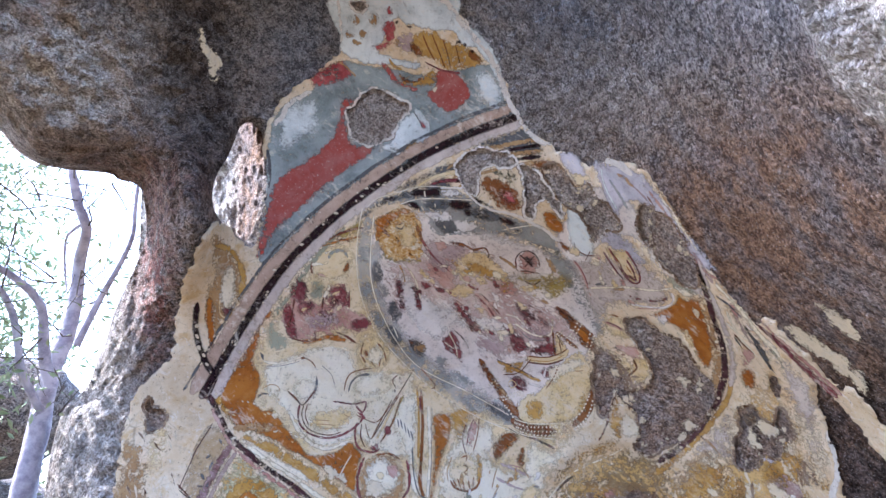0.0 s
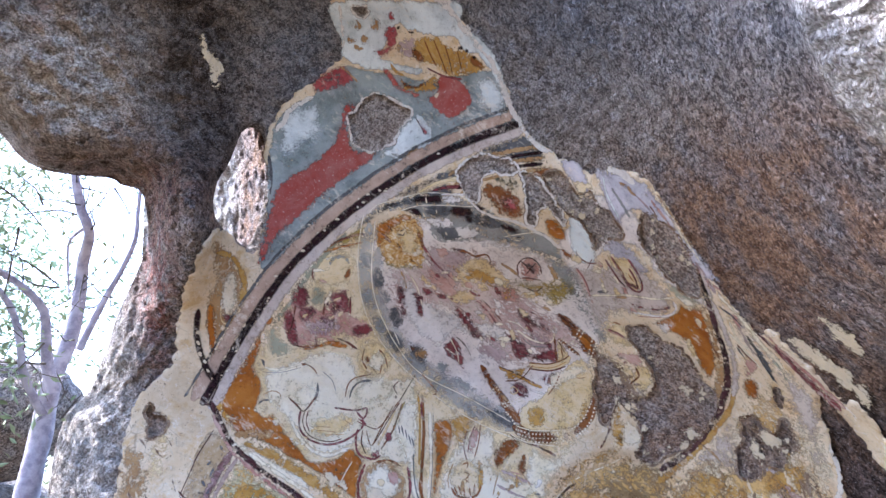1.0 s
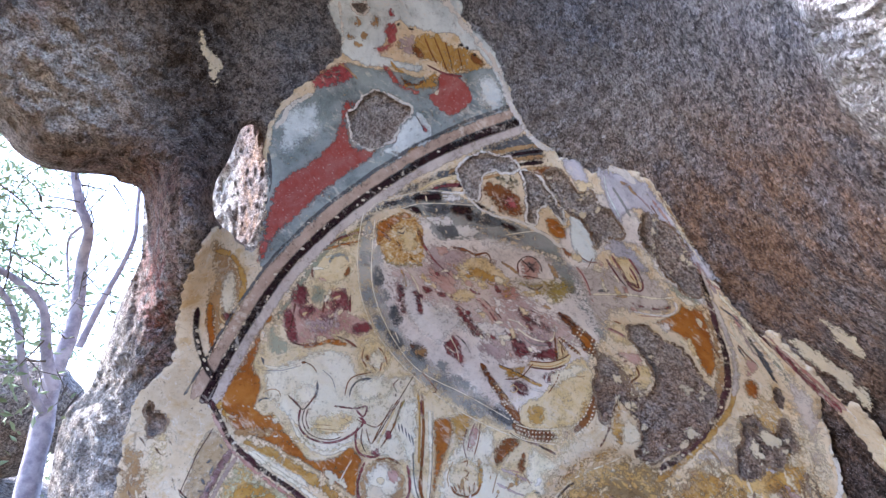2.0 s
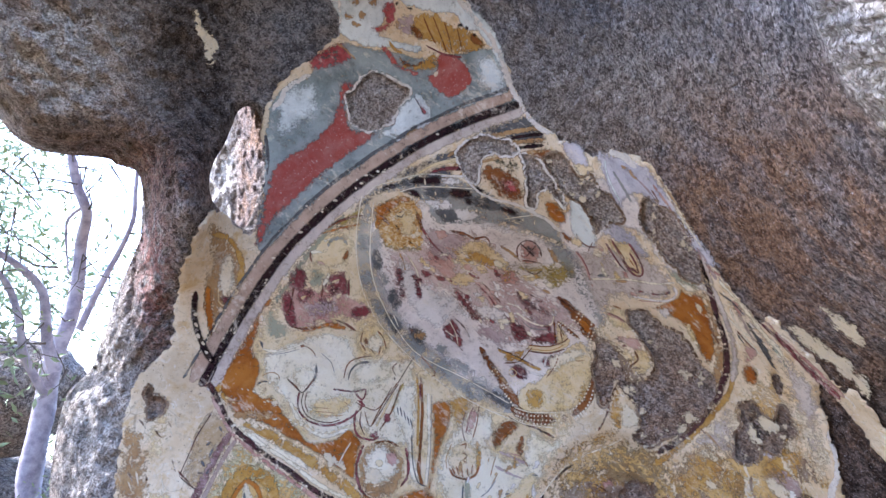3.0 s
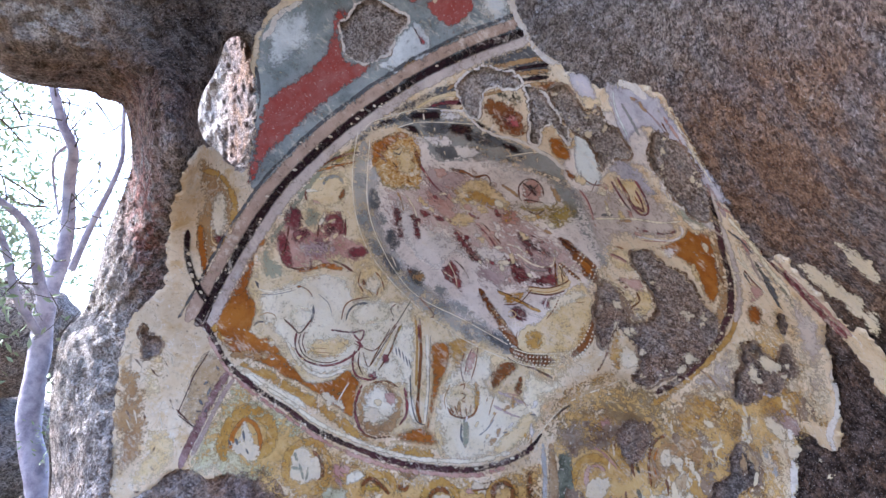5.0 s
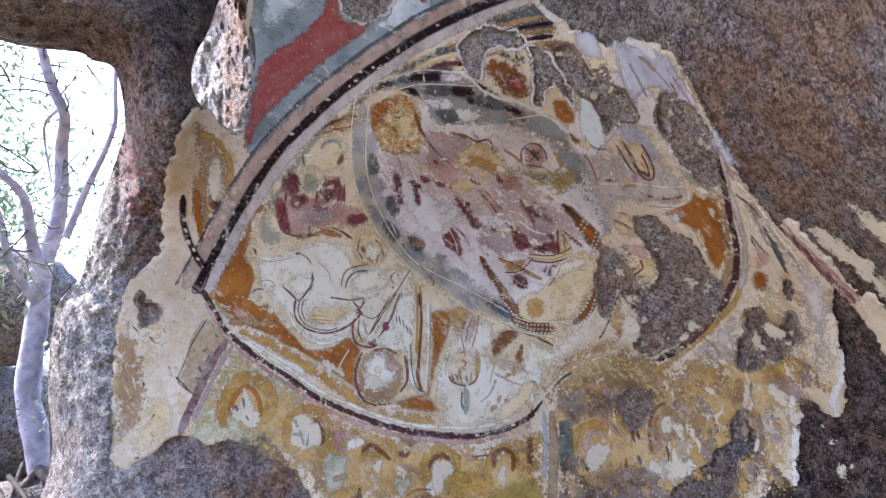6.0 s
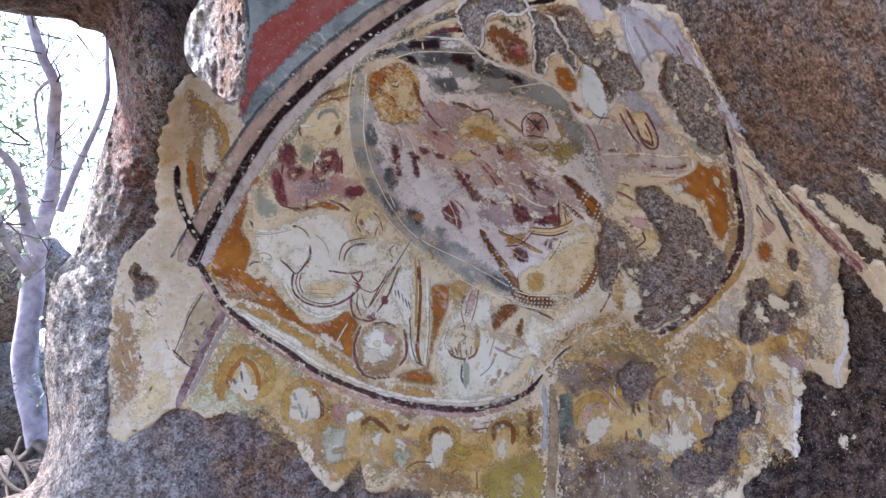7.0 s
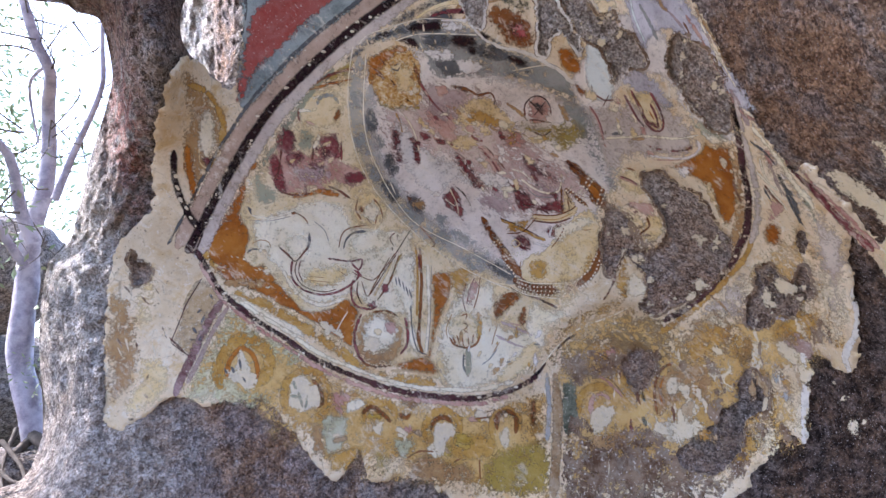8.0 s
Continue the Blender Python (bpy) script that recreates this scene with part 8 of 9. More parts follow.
paint.coat("painted_block", [(-4.63, -25.60), (-2.97, -25.44), (-3.21, -26.30), (-4.53, -26.26)], W_ROSE, 2.35, 0.08, 0.4)
paint.coat("painted_block", [(2.35, -24.86), (3.79, -24.64), (3.46, -25.23), (2.24, -25.35)], W_ROSE, 2.36, 0.08, 0.4)
paint.coat("painted_block", [(8.18, -23.48), (8.83, -23.16), (9.07, -25.56), (8.30, -25.22)], W_BROWN, 2.38, 0.08, 0.4)
paint.coat("painted_block", [(4.02, -28.14), (9.51, -26.48), (9.84, -30.55), (4.58, -30.92)], W_OLIVE, 2.39, 0.08, 0.4)
paint.coat("painted_block", [(-13.01, -24.74), (-12.06, -24.63), (-11.46, -25.89), (-11.73, -27.80), (-12.88, -27.16)], W_TAN, 2.40, 0.08, 0.4)
paint.coat("painted_block", [(13.79, -25.67), (17.40, -24.83), (17.44, -26.67), (14.35, -27.28)], W_TAN, 2.42, 0.08, 0.4)
paint.band("fold_line", [(2.91, -24.95), (4.57, -24.71)], 0.18, W_BROWN, 3.53, soft=0.7, waver=0.03)
paint.band("fold_line", [(-3.79, -28.24), (-2.67, -27.71), (-1.11, -27.73)], 0.18, W_BROWN, 3.54, soft=0.7, waver=0.03)
paint.band("fold_line", [(0.67, -28.66), (1.56, -28.28)], 0.18, W_BROWN, 3.56, soft=0.7, waver=0.03)
paint.band("fold_line", [(3.35, -28.25), (3.46, -29.97)], 0.18, W_BROWN, 3.57, soft=0.7, waver=0.03)
paint.band("fold_line", [(4.01, -24.34), (5.12, -24.01)], 0.18, W_BROWN, 3.58, soft=0.7, waver=0.03)
paint.coat("ochre_wash", [(22.16, -15.65), (24.61, -14.07), (26.81, -14.02), (26.48, -15.70), (26.18, -18.07), (23.48, -18.88), (21.97, -18.82)], TAN, 1.8, 0.4, 1.2, "streaked ochre wash")
paint.coat("grey_streak", [(28.96, -17.70), (29.87, -18.93), (30.70, -21.00), (29.79, -20.94), (29.07, -19.50)], PALEGREY, 2.6, 0.2, 0.7)
paint.coat("ochre_wash", [(27.10, -22.75), (28.22, -23.22), (28.12, -25.42), (27.04, -26.06), (26.14, -26.02), (26.98, -24.77)], TAN, 1.8, 0.3, 0.8)
paint.coat("ochre_wash", [(29.02, -22.19), (29.72, -23.37), (29.36, -24.53), (28.89, -23.75)], TAN, 1.8, 0.2, 0.6)
# Lower plaster's ochre together with warm bounced light, both laid on as colour.
paint.coat("yellow_veil", [(10.24, -16.49), (16.96, -14.05), (21.90, -15.18), (25.90, -13.39), (27.35, -9.54), (29.92, -6.76), (33.10, -12.76), (33.76, -16.15), (31.69, -19.08), (31.63, -24.27), (28.76, -25.29), (24.89, -29.05), (12.19, -32.17), (10.69, -26.43)], W_YELLOW, 1.0, 0.4, 2.5, "thin yellow veil over the plaster", 0.9)
paint.coat("yellow_veil", [(-20.20, -13.92), (-15.31, -16.81), (-7.98, -21.28), (0.90, -23.44), (9.51, -21.64), (10.41, -26.45), (9.95, -31.05), (-1.37, -30.99), (-12.47, -28.17), (-19.55, -22.76), (-23.82, -21.25)], W_YELLOW, 1.6, 0.4, 2.0, step=0.9)
for o in ([(18.72, -23.98), (20.28, -22.84), (21.97, -22.29), (23.77, -23.05), (24.78, -24.71), (22.61, -25.87), (19.89, -25.68)], [(26.55, -16.86), (28.32, -16.32), (28.73, -18.83), (27.17, -18.50)], [(24.77, -18.82), (26.61, -17.93), (26.42, -20.82), (25.12, -22.02)], [(30.42, -16.83), (31.55, -17.12), (31.66, -22.13), (31.26, -23.50), (30.88, -20.09)],
          [(31.12, -9.38), (32.95, -11.03), (33.91, -14.40), (33.07, -15.81), (31.61, -12.89)], [(23.75, -15.02), (25.84, -12.45), (26.83, -10.50), (26.85, -13.31), (25.13, -15.36)], [(29.23, -26.05), (28.26, -24.09), (28.81, -22.22), (29.62, -23.83)], [(14.22, -27.05), (15.26, -26.02), (15.94, -27.78), (14.81, -28.82)]):
    paint.coat("lime_patch", o, LIMEPAINT, 2.2, 0.6, 1.2, "bared white lime in the worn plaster")
for o in ([(24.93, -20.11), (26.37, -21.74), (25.61, -24.57), (24.15, -23.00)], [(30.29, -22.39), (31.02, -23.55), (30.84, -24.78), (30.04, -23.74)], [(21.42, -26.59), (23.76, -24.88), (24.81, -27.35), (22.50, -29.06)], [(17.13, -19.07), (19.60, -18.09), (20.18, -20.23), (18.22, -21.41)]):
    paint.coat("bared_speckle", o, BARE, 4.0, 0.5, 0.9)
# left margin
paint.coat("ochre_wash", [(-22.69, 5.49), (-21.35, 5.29), (-20.10, 3.58), (-19.30, 1.26), (-19.85, -0.78), (-20.65, -2.25), (-21.91, -4.09), (-22.54, -4.08), (-22.96, -0.42), (-22.45, 2.43)], W_TAN, 1.70, 0.1, 0.6, "thin brown-ochre wash by the slit")
paint.coat("gold_strip", [(-22.82, -0.23), (-22.13, -0.48), (-21.95, -2.17), (-21.82, -4.09), (-22.17, -5.73), (-22.64, -4.18), (-22.97, -2.19)], W_OCHRE, 2.41, 0.06, 0.35)
paint.coat("pale_oval", paint.ring((-20.91, 0.71), (0.87, 2.29), turn=-4), W_WHITE, 2.82, 0.06, 0.5)
paint.band("gold_loop", [(-22.24, 4.61), (-20.78, 4.26), (-19.63, 2.01), (-20.02, -0.60), (-21.10, -2.25)], (0.55, 0.82), W_GOLD, 2.53, soft=0.8, waver=0.03)
paint.coat("dark_spot", paint.ring((-21.02, -1.48), (0.49, 0.49), turn=0), W_WINE, 3.20, 0.06, 0.4)
paint.band("loop_line", [(-21.64, -0.36), (-21.53, -1.78), (-20.64, -2.06), (-19.86, -0.98)], 0.14, W_CREAM, 3.41, soft=0.7, waver=0.03)
paint.band("arch_band", [(-23.58, -0.63), (-23.70, -2.66), (-23.28, -4.55), (-22.56, -6.30), (-21.89, -7.29)], (0.60, 0.82), W_BLACK, 5.03, soft=0.25, waver=0.03, label="dark maroon outer band")
paint.coat("white_fleck", paint.ring((-23.52, -3.74), (0.26, 0.17), turn=-63.4), LIMEPAINT, 6.05, 0.05, 0.2)
paint.coat("white_fleck", paint.ring((-23.29, -4.79), (0.28, 0.17), turn=-56.3), LIMEPAINT, 6.08, 0.05, 0.2)
paint.coat("white_fleck", paint.ring((-22.88, -5.47), (0.28, 0.17), turn=-56.3), LIMEPAINT, 6.10, 0.05, 0.2)
paint.coat("white_fleck", paint.ring((-23.49, -2.80), (0.25, 0.17), turn=-18.4), LIMEPAINT, 6.13, 0.05, 0.2)
paint.coat("white_fleck", paint.ring((-22.56, -6.30), (0.24, 0.17), turn=-45), LIMEPAINT, 6.16, 0.05, 0.2)
paint.band("broken_end", [(-21.89, -7.39), (-22.47, -8.15), (-23.06, -9.09), (-22.34, -9.32), (-21.84, -10.23)], (0.49, 0.33), W_BAND, 4.97, soft=0.8, waver=0.03)
paint.band("broken_end", [(-21.63, -7.59), (-22.13, -8.75), (-22.43, -9.32)], 0.22, W_BLACK, 5.08, soft=0.8, waver=0.03)
paint.coat("gold_stain", [(-28.98, -12.23), (-27.54, -13.31), (-26.84, -16.19), (-27.24, -18.90), (-28.18, -20.65), (-29.76, -20.46), (-29.67, -15.81)], W_TAN, 1.40, 0.2, 2.2, "ochre stain on the plaster margin")
paint.coat("gold_stain", [(-26.10, -10.15), (-25.40, -11.63), (-25.97, -14.42), (-27.10, -16.16), (-27.59, -14.24), (-26.96, -11.96)], W_CREAM, 1.31, 0.2, 1.2)
paint.coat("gold_stain", [(-26.97, -17.10), (-24.86, -18.78), (-25.41, -21.01), (-27.67, -22.42), (-28.68, -21.36), (-27.71, -19.74)], W_CREAM, 1.42, 0.2, 1.0)
paint.coat("dark_chip", paint.ring((-27.31, -16.55), (0.35, 0.14), turn=-73.3), W_LINE, 3.80, 0.05, 0.2)
paint.coat("dark_chip", paint.ring((-26.62, -19.45), (0.43, 0.14), turn=-116.6), W_LINE, 3.83, 0.05, 0.2)
paint.coat("dark_chip", paint.ring((-26.77, -20.84), (0.30, 0.14), turn=-45), W_LINE, 3.85, 0.05, 0.2)
paint.coat("dark_chip", paint.ring((-28.02, -22.49), (0.29, 0.14), turn=-14), W_LINE, 3.88, 0.05, 0.2)
paint.band("dark_chip", [(-24.75, -16.36), (-23.98, -17.30), (-23.46, -17.93)], 0.22, W_LINE, 3.89, soft=0.6, waver=0.03)
paint.coat("dark_chip", paint.ring((-22.20, -14.32), (0.31, 0.14), turn=26.6), W_SLATE, 3.92, 0.05, 0.2)
paint.coat("dark_chip", paint.ring((-22.01, -15.16), (0.48, 0.14), turn=-113.2), W_SLATE, 3.94, 0.05, 0.2)
paint.coat("dark_chip", paint.ring((-22.69, -15.96), (0.38, 0.14), turn=-59), W_SLATE, 3.97, 0.05, 0.2)
paint.coat("dark_chip", paint.ring((-21.22, -13.17), (0.36, 0.14), turn=-68.2), W_SLATE, 3.99, 0.05, 0.2)
paint.coat("dark_chip", paint.ring((-22.91, -16.76), (0.36, 0.14), turn=-21.8), W_SLATE, 4.02, 0.05, 0.2)
paint.coat("dark_chip", paint.ring((-22.31, -16.73), (0.31, 0.14), turn=-116.6), W_SLATE, 3.80, 0.05, 0.2)
paint.coat("tan_panel", [(-22.39, -11.76), (-20.19, -13.72), (-22.66, -18.09), (-24.45, -16.68)], WASH, 2.0, 0.05, 0.4, "tan painted panel with a dark outline")
paint.band("panel_line", [(-21.92, -11.54), (-23.26, -13.66), (-24.64, -16.80)], 0.1, DARK, 3.4)
paint.band("panel_line", [(-24.64, -16.80), (-23.67, -17.73), (-22.85, -18.26)], 0.1, DARK, 3.4)
paint.band("margin_band", [(-20.28, -13.51), (-21.60, -15.38), (-22.98, -18.06), (-23.95, -19.83), (-24.56, -21.24)], (0.75, 0.8), MAROON, 3.6, soft=0.35, label="faded maroon margin stripe")
paint.band("margin_edge", [(-19.82, -14.20), (-21.00, -15.84), (-22.38, -18.37), (-23.55, -20.36)], 0.4, PINK, 3.2, soft=0.5)
paint.coat("pale_ground", [(-19.83, -14.45), (-17.82, -15.86), (-15.33, -17.56), (-13.30, -19.22), (-14.39, -20.88), (-17.04, -23.05), (-21.49, -22.28), (-23.61, -21.66), (-23.06, -19.95), (-21.53, -17.25)], PALEGREEN, 1.2, 0.2, 0.9, "pale painted ground under the band")
paint.coat("olive_ground", [(-12.29, -21.04), (-8.00, -22.53), (-3.58, -23.91), (0.90, -24.33), (5.39, -24.08), (9.51, -21.64), (10.27, -24.55), (10.22, -30.59), (8.84, -31.36), (-0.23, -30.99), (-3.07, -29.70), (-5.88, -29.06), (-8.07, -26.64), (-10.85, -28.31), (-12.46, -27.71), (-13.19, -25.33)], W_GOLD, 1.0, 0.3, 1.0, "golden ground of the figure row")




paint.band("niche_post", [(10.63, -20.57), (10.90, -23.53), (10.86, -26.89), (10.62, -31.00)], (0.9, 1.1), BROWNWASH, 3.6, soft=0.4, label="orange-brown painted post")
paint.band("niche_post", [(9.87, -20.62), (10.14, -23.59), (9.97, -26.48)], (0.5, 0.6), PALEGREY, 3.5, soft=0.5)
paint.coat("green_panel", [(11.41, -21.62), (12.59, -21.54), (12.78, -25.31), (11.60, -25.70)], GREEN, 3.2, 0.1, 0.5, "dark green painted panel")
paint.coat("grey_patch", [(11.12, -20.54), (11.90, -19.22), (14.01, -18.82), (14.33, -20.80), (12.75, -21.42)], BROWNWASH, 2.4, 0.2, 0.7)
paint.coat("rock_stain", [(12.06, -26.79), (15.26, -26.25), (17.89, -26.63), (20.38, -25.39), (22.39, -26.44), (23.93, -28.80), (17.54, -31.54), (12.17, -31.30)], BARE, 4.4, 0.5, 1.4, "dark worn patch low on the fresco")
paint.coat("ochre_wash", [(13.09, -24.81), (17.29, -24.15), (19.83, -24.07), (19.40, -25.98), (15.26, -26.02)], WASH, 1.2, 0.3, 1.0)

# ---- patches of broken colour ----


def patches(name, corner, spans, count, slant, size, materials, layer):
    """Small ragged remains of paint, strewn over a leaning field (corner and two sides, in degrees)."""
    for i in range(count):
        u, v = random.random(), random.random()
        x, y = corner[0] + spans[0][0] * u + spans[1][0] * v, corner[1] + spans[0][1] * u + spans[1][1] * v
        s = size * random.uniform(0.6, 1.6)
        if not inside(np.array([x - s, x + s]), np.array([y - s * 0.5, y + s * 0.5]), EDGE).all():
            continue
        paint.coat(name, paint.ring((x, y), (s, s * random.uniform(0.3, 0.6)), turn=slant + random.gauss(0, 18)), materials[i % len(materials)], layer + 0.08 * (i % 8), 0.3 * min(1, s), 0.45)


patches("paint_patch", [(26.93, -9.56)][0], ((5.0, -4.0), (2.0, -7.0)), 26, -55, 0.8, (LIMEPAINT, LILAC, ROSE, TAN, LIMEPAINT, BARE), 3.7)
patches("paint_patch", [(21.49, -16.69)][0], ((8.0, -0.5), (1.0, -8.0)), 34, -70, 0.8, (TAN, LIMEPAINT, GOLD, BARE, LIMEPAINT), 3.7)
patches("paint_patch", [(-12.30, -21.53)][0], ((16.0, -2.0), (0.5, -5.0)), 26, -15, 0.7, (OLIVE, WHITE, GOLD, BROWNWASH, LIMEPAINT), 2.6)
patches("paint_patch", (-3.65, 0.54), ((4.6, 3.4), (11.0, -7.0)), 60, -38, 0.5, (W_WINE, W_ICE, W_ROSE, W_CREAM, W_WINE, W_WHITE), 3.75)
patches("paint_patch", (0.89, 3.37), ((9.0, -2.5), (2.0, -2.2)), 16, -24, 0.5, (W_CREAM, W_GOLD, W_WHITE, W_TAN), 3.75)
patches("paint_patch", (-15.43, -2.19), ((5.6, 0.4), (0.6, 2.6)), 20, 40, 0.4, (W_WINE, W_ROSE, W_CREAM, W_WINE), 3.75)
patches("paint_patch", (-14.0, 2.6), ((5.6, 1.6), (0.6, 2.6)), 12, 30, 0.4, (W_CREAM, W_GREEN, W_WHITE, W_TAN), 3.4)
patches("paint_patch", (12.6, 4.4), ((2.5, -5.0), (4.0, -1.0)), 14, -55, 0.5, (W_WHITE, W_LILAC, W_CREAM, W_ROSE), 3.4)
patches("paint_patch", (1.0, -14.6), ((8.0, -1.5), (0.5, -5.5)), 22, 60, 0.4, (W_CREAM, W_TAN, W_ICE, W_GOLD), 3.4)
# white flecks where the paint has sprung off
for line, reach, count in ((ARCH, 0.5, 34), (FOOT, 0.6, 46), (RIGHT, 0.5, 18)):
    p = smooth_loop(line, 0.3, False)
    for i in range(count):
        x, y = random.choice(p)
        s = random.uniform(0.05, 0.16)
        paint.coat("paint_fleck", paint.ring((x + random.uniform(-1, 1) * reach, y + random.uniform(-1, 1) * reach), (s * random.uniform(0.8, 1.8), s)), (LIMEPAINT, WHITE)[i % 2], 6.2, 0.0, 0.1)
patches("paint_fleck", [(-22.40, -9.77)][0], ((10.5, -5.5), (1.8, 2.6)), 30, -25, 0.16, (WHITE, CREAM), 5.0)
patches("paint_fleck", [(-17.15, 4.92)][0], ((4.0, 5.5), (3.0, 0.0)), 14, 40, 0.12, (WHITE, PINK), 5.0)
# crumbs of lime left on the rock in the gaps
for gap, count in ((GAPS[4], 26), (GAPS[5], 18), (GAPS[6], 44), (GAPS[7], 8)):
    for i in range(count):
        k = random.choice((0.88, 0.9, 0.93, 0.8, 0.6))
        x, y = random.choice(gap) * k + gap.mean(0) * (1 - k)
        s = random.choice((0.12, 0.16, 0.22, 0.34, 0.5))
        outline = [(x + (u - x) * random.uniform(0.35, 1.3), y + (v - y) * random.uniform(0.35, 1.3)) for u, v in paint.ring((x, y), (s * random.uniform(0.8, 1.5), s), turn=random.uniform(0, 180))]
        paint.coat("lime_crumb", outline, LIMEPAINT, 0.5, 0.03, 0.12)

# ---- fine brush lines ----


def strokes(name, centre, spread, count, angle, length, width, materials, layer, bend=0.3):
    """Loose brush lines about a spot, at an angle in degrees down to the side."""
    for i in range(count):
        x, y = centre[0] + random.uniform(-1, 1) * spread[0], centre[1] + random.uniform(-1, 1) * spread[1]
        a, s = radians(angle + random.gauss(0, 12)), length * random.uniform(0.5, 1.3)
        dx, dy = math.cos(a) * s, -math.sin(a) * s
        b = bend * random.uniform(-1, 1) * s
        paint.band(name, [(x, y), (x + dx * 0.5 - dy * b * 0.3, y + dy * 0.5 + dx * b * 0.3), (x + dx, y + dy)], (width, width * 0.4), materials[i % len(materials)], layer + 0.1 * (i % 3), soft=0.7)


strokes("brush_line", [(22.01, 7.41)][0], (2.0, 2.0), 10, 52, 2.2, 0.2, (PINK, WHITE, BROWN), 3.0, 0.1)
strokes("brush_line", [(27.01, -2.99)][0], (2.2, 2.4), 14, 55, 2.2, 0.22, (PINK, WHITE, SLATE, BROWN), 3.4, 0.1)
strokes("scratch", [(-7.90, -16.14)][0], (3.5, 2.0), 6, -25, 0.8, 0.1, (CREAM, LIMEPAINT), 4.2)
strokes("scratch", [(27.79, -16.02)][0], (4.5, 4.5), 22, 65, 1.6, 0.3, (LIMEPAINT, TAN, BARE), 3.6, 0.2)
strokes("scratch", [(18.78, -22.79)][0], (4.5, 3.0), 16, 75, 1.3, 0.35, (LIMEPAINT, BARE, BROWN), 5.6, 0.2)
strokes("scratch", [(-26.71, -15.22)][0], (2.2, 4.0), 10, 75, 1.0, 0.2, (BARE, LIMEPAINT), 3.4, 0.2)

# ---- speckled transitions to the bare rock ----
for n, gap in enumerate(GAPS[:10]):
    paint.band("bared_edge", np.r_[gap, gap[:1]], 0.5, BARE, 5.6, 0.0, waver=0.1, soft=1.0, raw=True)
for o in ([(12.01, -24.42), (15.24, -25.55), (18.32, -24.26), (19.85, -24.54), (22.33, -25.10), (25.07, -22.85), (26.72, -19.85), (28.63, -19.12), (29.02, -22.19), (27.90, -25.46), (25.35, -28.96), (17.55, -31.96), (12.19, -32.17)], [(17.10, -18.08), (20.10, -18.29), (19.69, -20.28), (18.26, -22.37), (17.19, -21.03)], [(11.09, -19.02), (14.00, -18.32), (17.11, -18.57), (17.68, -20.49), (15.11, -20.74), (12.48, -21.45)],
          [(14.61, -4.89), (17.66, -6.90), (19.71, -9.36), (17.80, -9.93), (15.23, -7.96)]):
    paint.coat("bared_speckle", o, BARE, 5.2, 0.4, 1.6, "speckles of bared rock through the plaster", 0.7)

# ---- white broken edges of the plaster ----
for n, gap in enumerate(GAPS[:4]):
    line = np.r_[gap, gap[:1]]
    paint.band("lime_edge", line, 0.26, LIMEEDGE, 6, 0.06, waver=0.12, soft=1.2, label="white broken lime edge", raw=True, cut=False)
for line, w in (([(-5.64, 30.84), (-0.51, 29.52), (1.71, 27.54), (3.97, 25.22), (5.84, 22.55), (6.57, 20.39), (7.87, 17.77)], (1.4, 0.9)), ([(7.64, 18.11), (9.42, 15.95), (11.35, 14.70)], (0.8, 1.2)), ([(12.17, 14.14), (13.80, 13.63), (15.40, 13.02), (17.09, 12.61), (19.05, 11.23)], (0.5, 0.8)),
                ([(-17.01, 16.48), (-15.60, 18.62), (-13.46, 20.04)], (0.5, 0.5)), ([(1.36, 12.89), (2.39, 10.69), (3.74, 9.01), (6.57, 8.08), (8.80, 7.26), (11.27, 5.55), (12.08, 5.20)], (0.25, 0.35)), ([(8.16, 12.13), (8.37, 10.04), (8.25, 8.27)], 0.25),
                ([(32.54, -24.82), (31.66, -23.41), (31.50, -20.86), (31.66, -18.64), (30.95, -16.98)], (0.7, 0.6)), ([(34.30, -18.21), (33.80, -16.57), (34.36, -14.56), (33.75, -11.84)], (0.6, 0.4))):
    paint.band("lime_edge", line, w, LIMEEDGE, 5.5, 0.0, waver=0.3)


def remnant(outline, material=LIME, seed=0):
    """A scrap of plaster that is left on the bare rock."""
    loop = ragged(smooth_loop(outline, 0.15), 0.55, 1.5, 60 + seed, 5)
    tagged(new("plaster_remnant", sheet("plaster_remnant", [loop], 0.018, material, 0.3, soft=0.5)), "scrap of pale lime plaster clinging to bare rock", "plaster", "scraps of plaster")


remnant([(31.12, -3.74), (32.15, -3.29), (33.70, -4.76), (35.84, -6.55), (37.03, -7.94), (36.51, -8.96), (34.63, -6.95), (32.75, -5.57)], LIMEPAINT, 1)
remnant([(33.69, -1.84), (34.52, -1.91), (36.47, -3.61), (36.64, -4.86), (34.91, -3.72)], LIMEPAINT, 2)
remnant([(34.18, -21.62), (34.71, -21.30), (34.96, -22.28), (35.44, -21.35), (35.59, -21.93), (35.01, -22.89), (34.43, -22.61)], LIMEPAINT, 3)
remnant([(33.04, -18.85), (33.43, -19.00), (33.35, -19.57), (33.04, -19.37)], LIMEPAINT, 4)
remnant([(33.70, -20.23), (33.98, -19.88), (34.08, -20.29), (33.81, -20.68)], LIMEPAINT, 5)
remnant([(-24.45, 24.50), (-23.80, 24.50), (-23.45, 22.98), (-22.85, 22.70), (-22.25, 22.05), (-22.10, 20.60), (-22.62, 19.65), (-23.35, 20.05), (-23.30, 21.56), (-24.05, 22.43)], LIMEPAINT, 6)

# ---- rock behind the slit ----


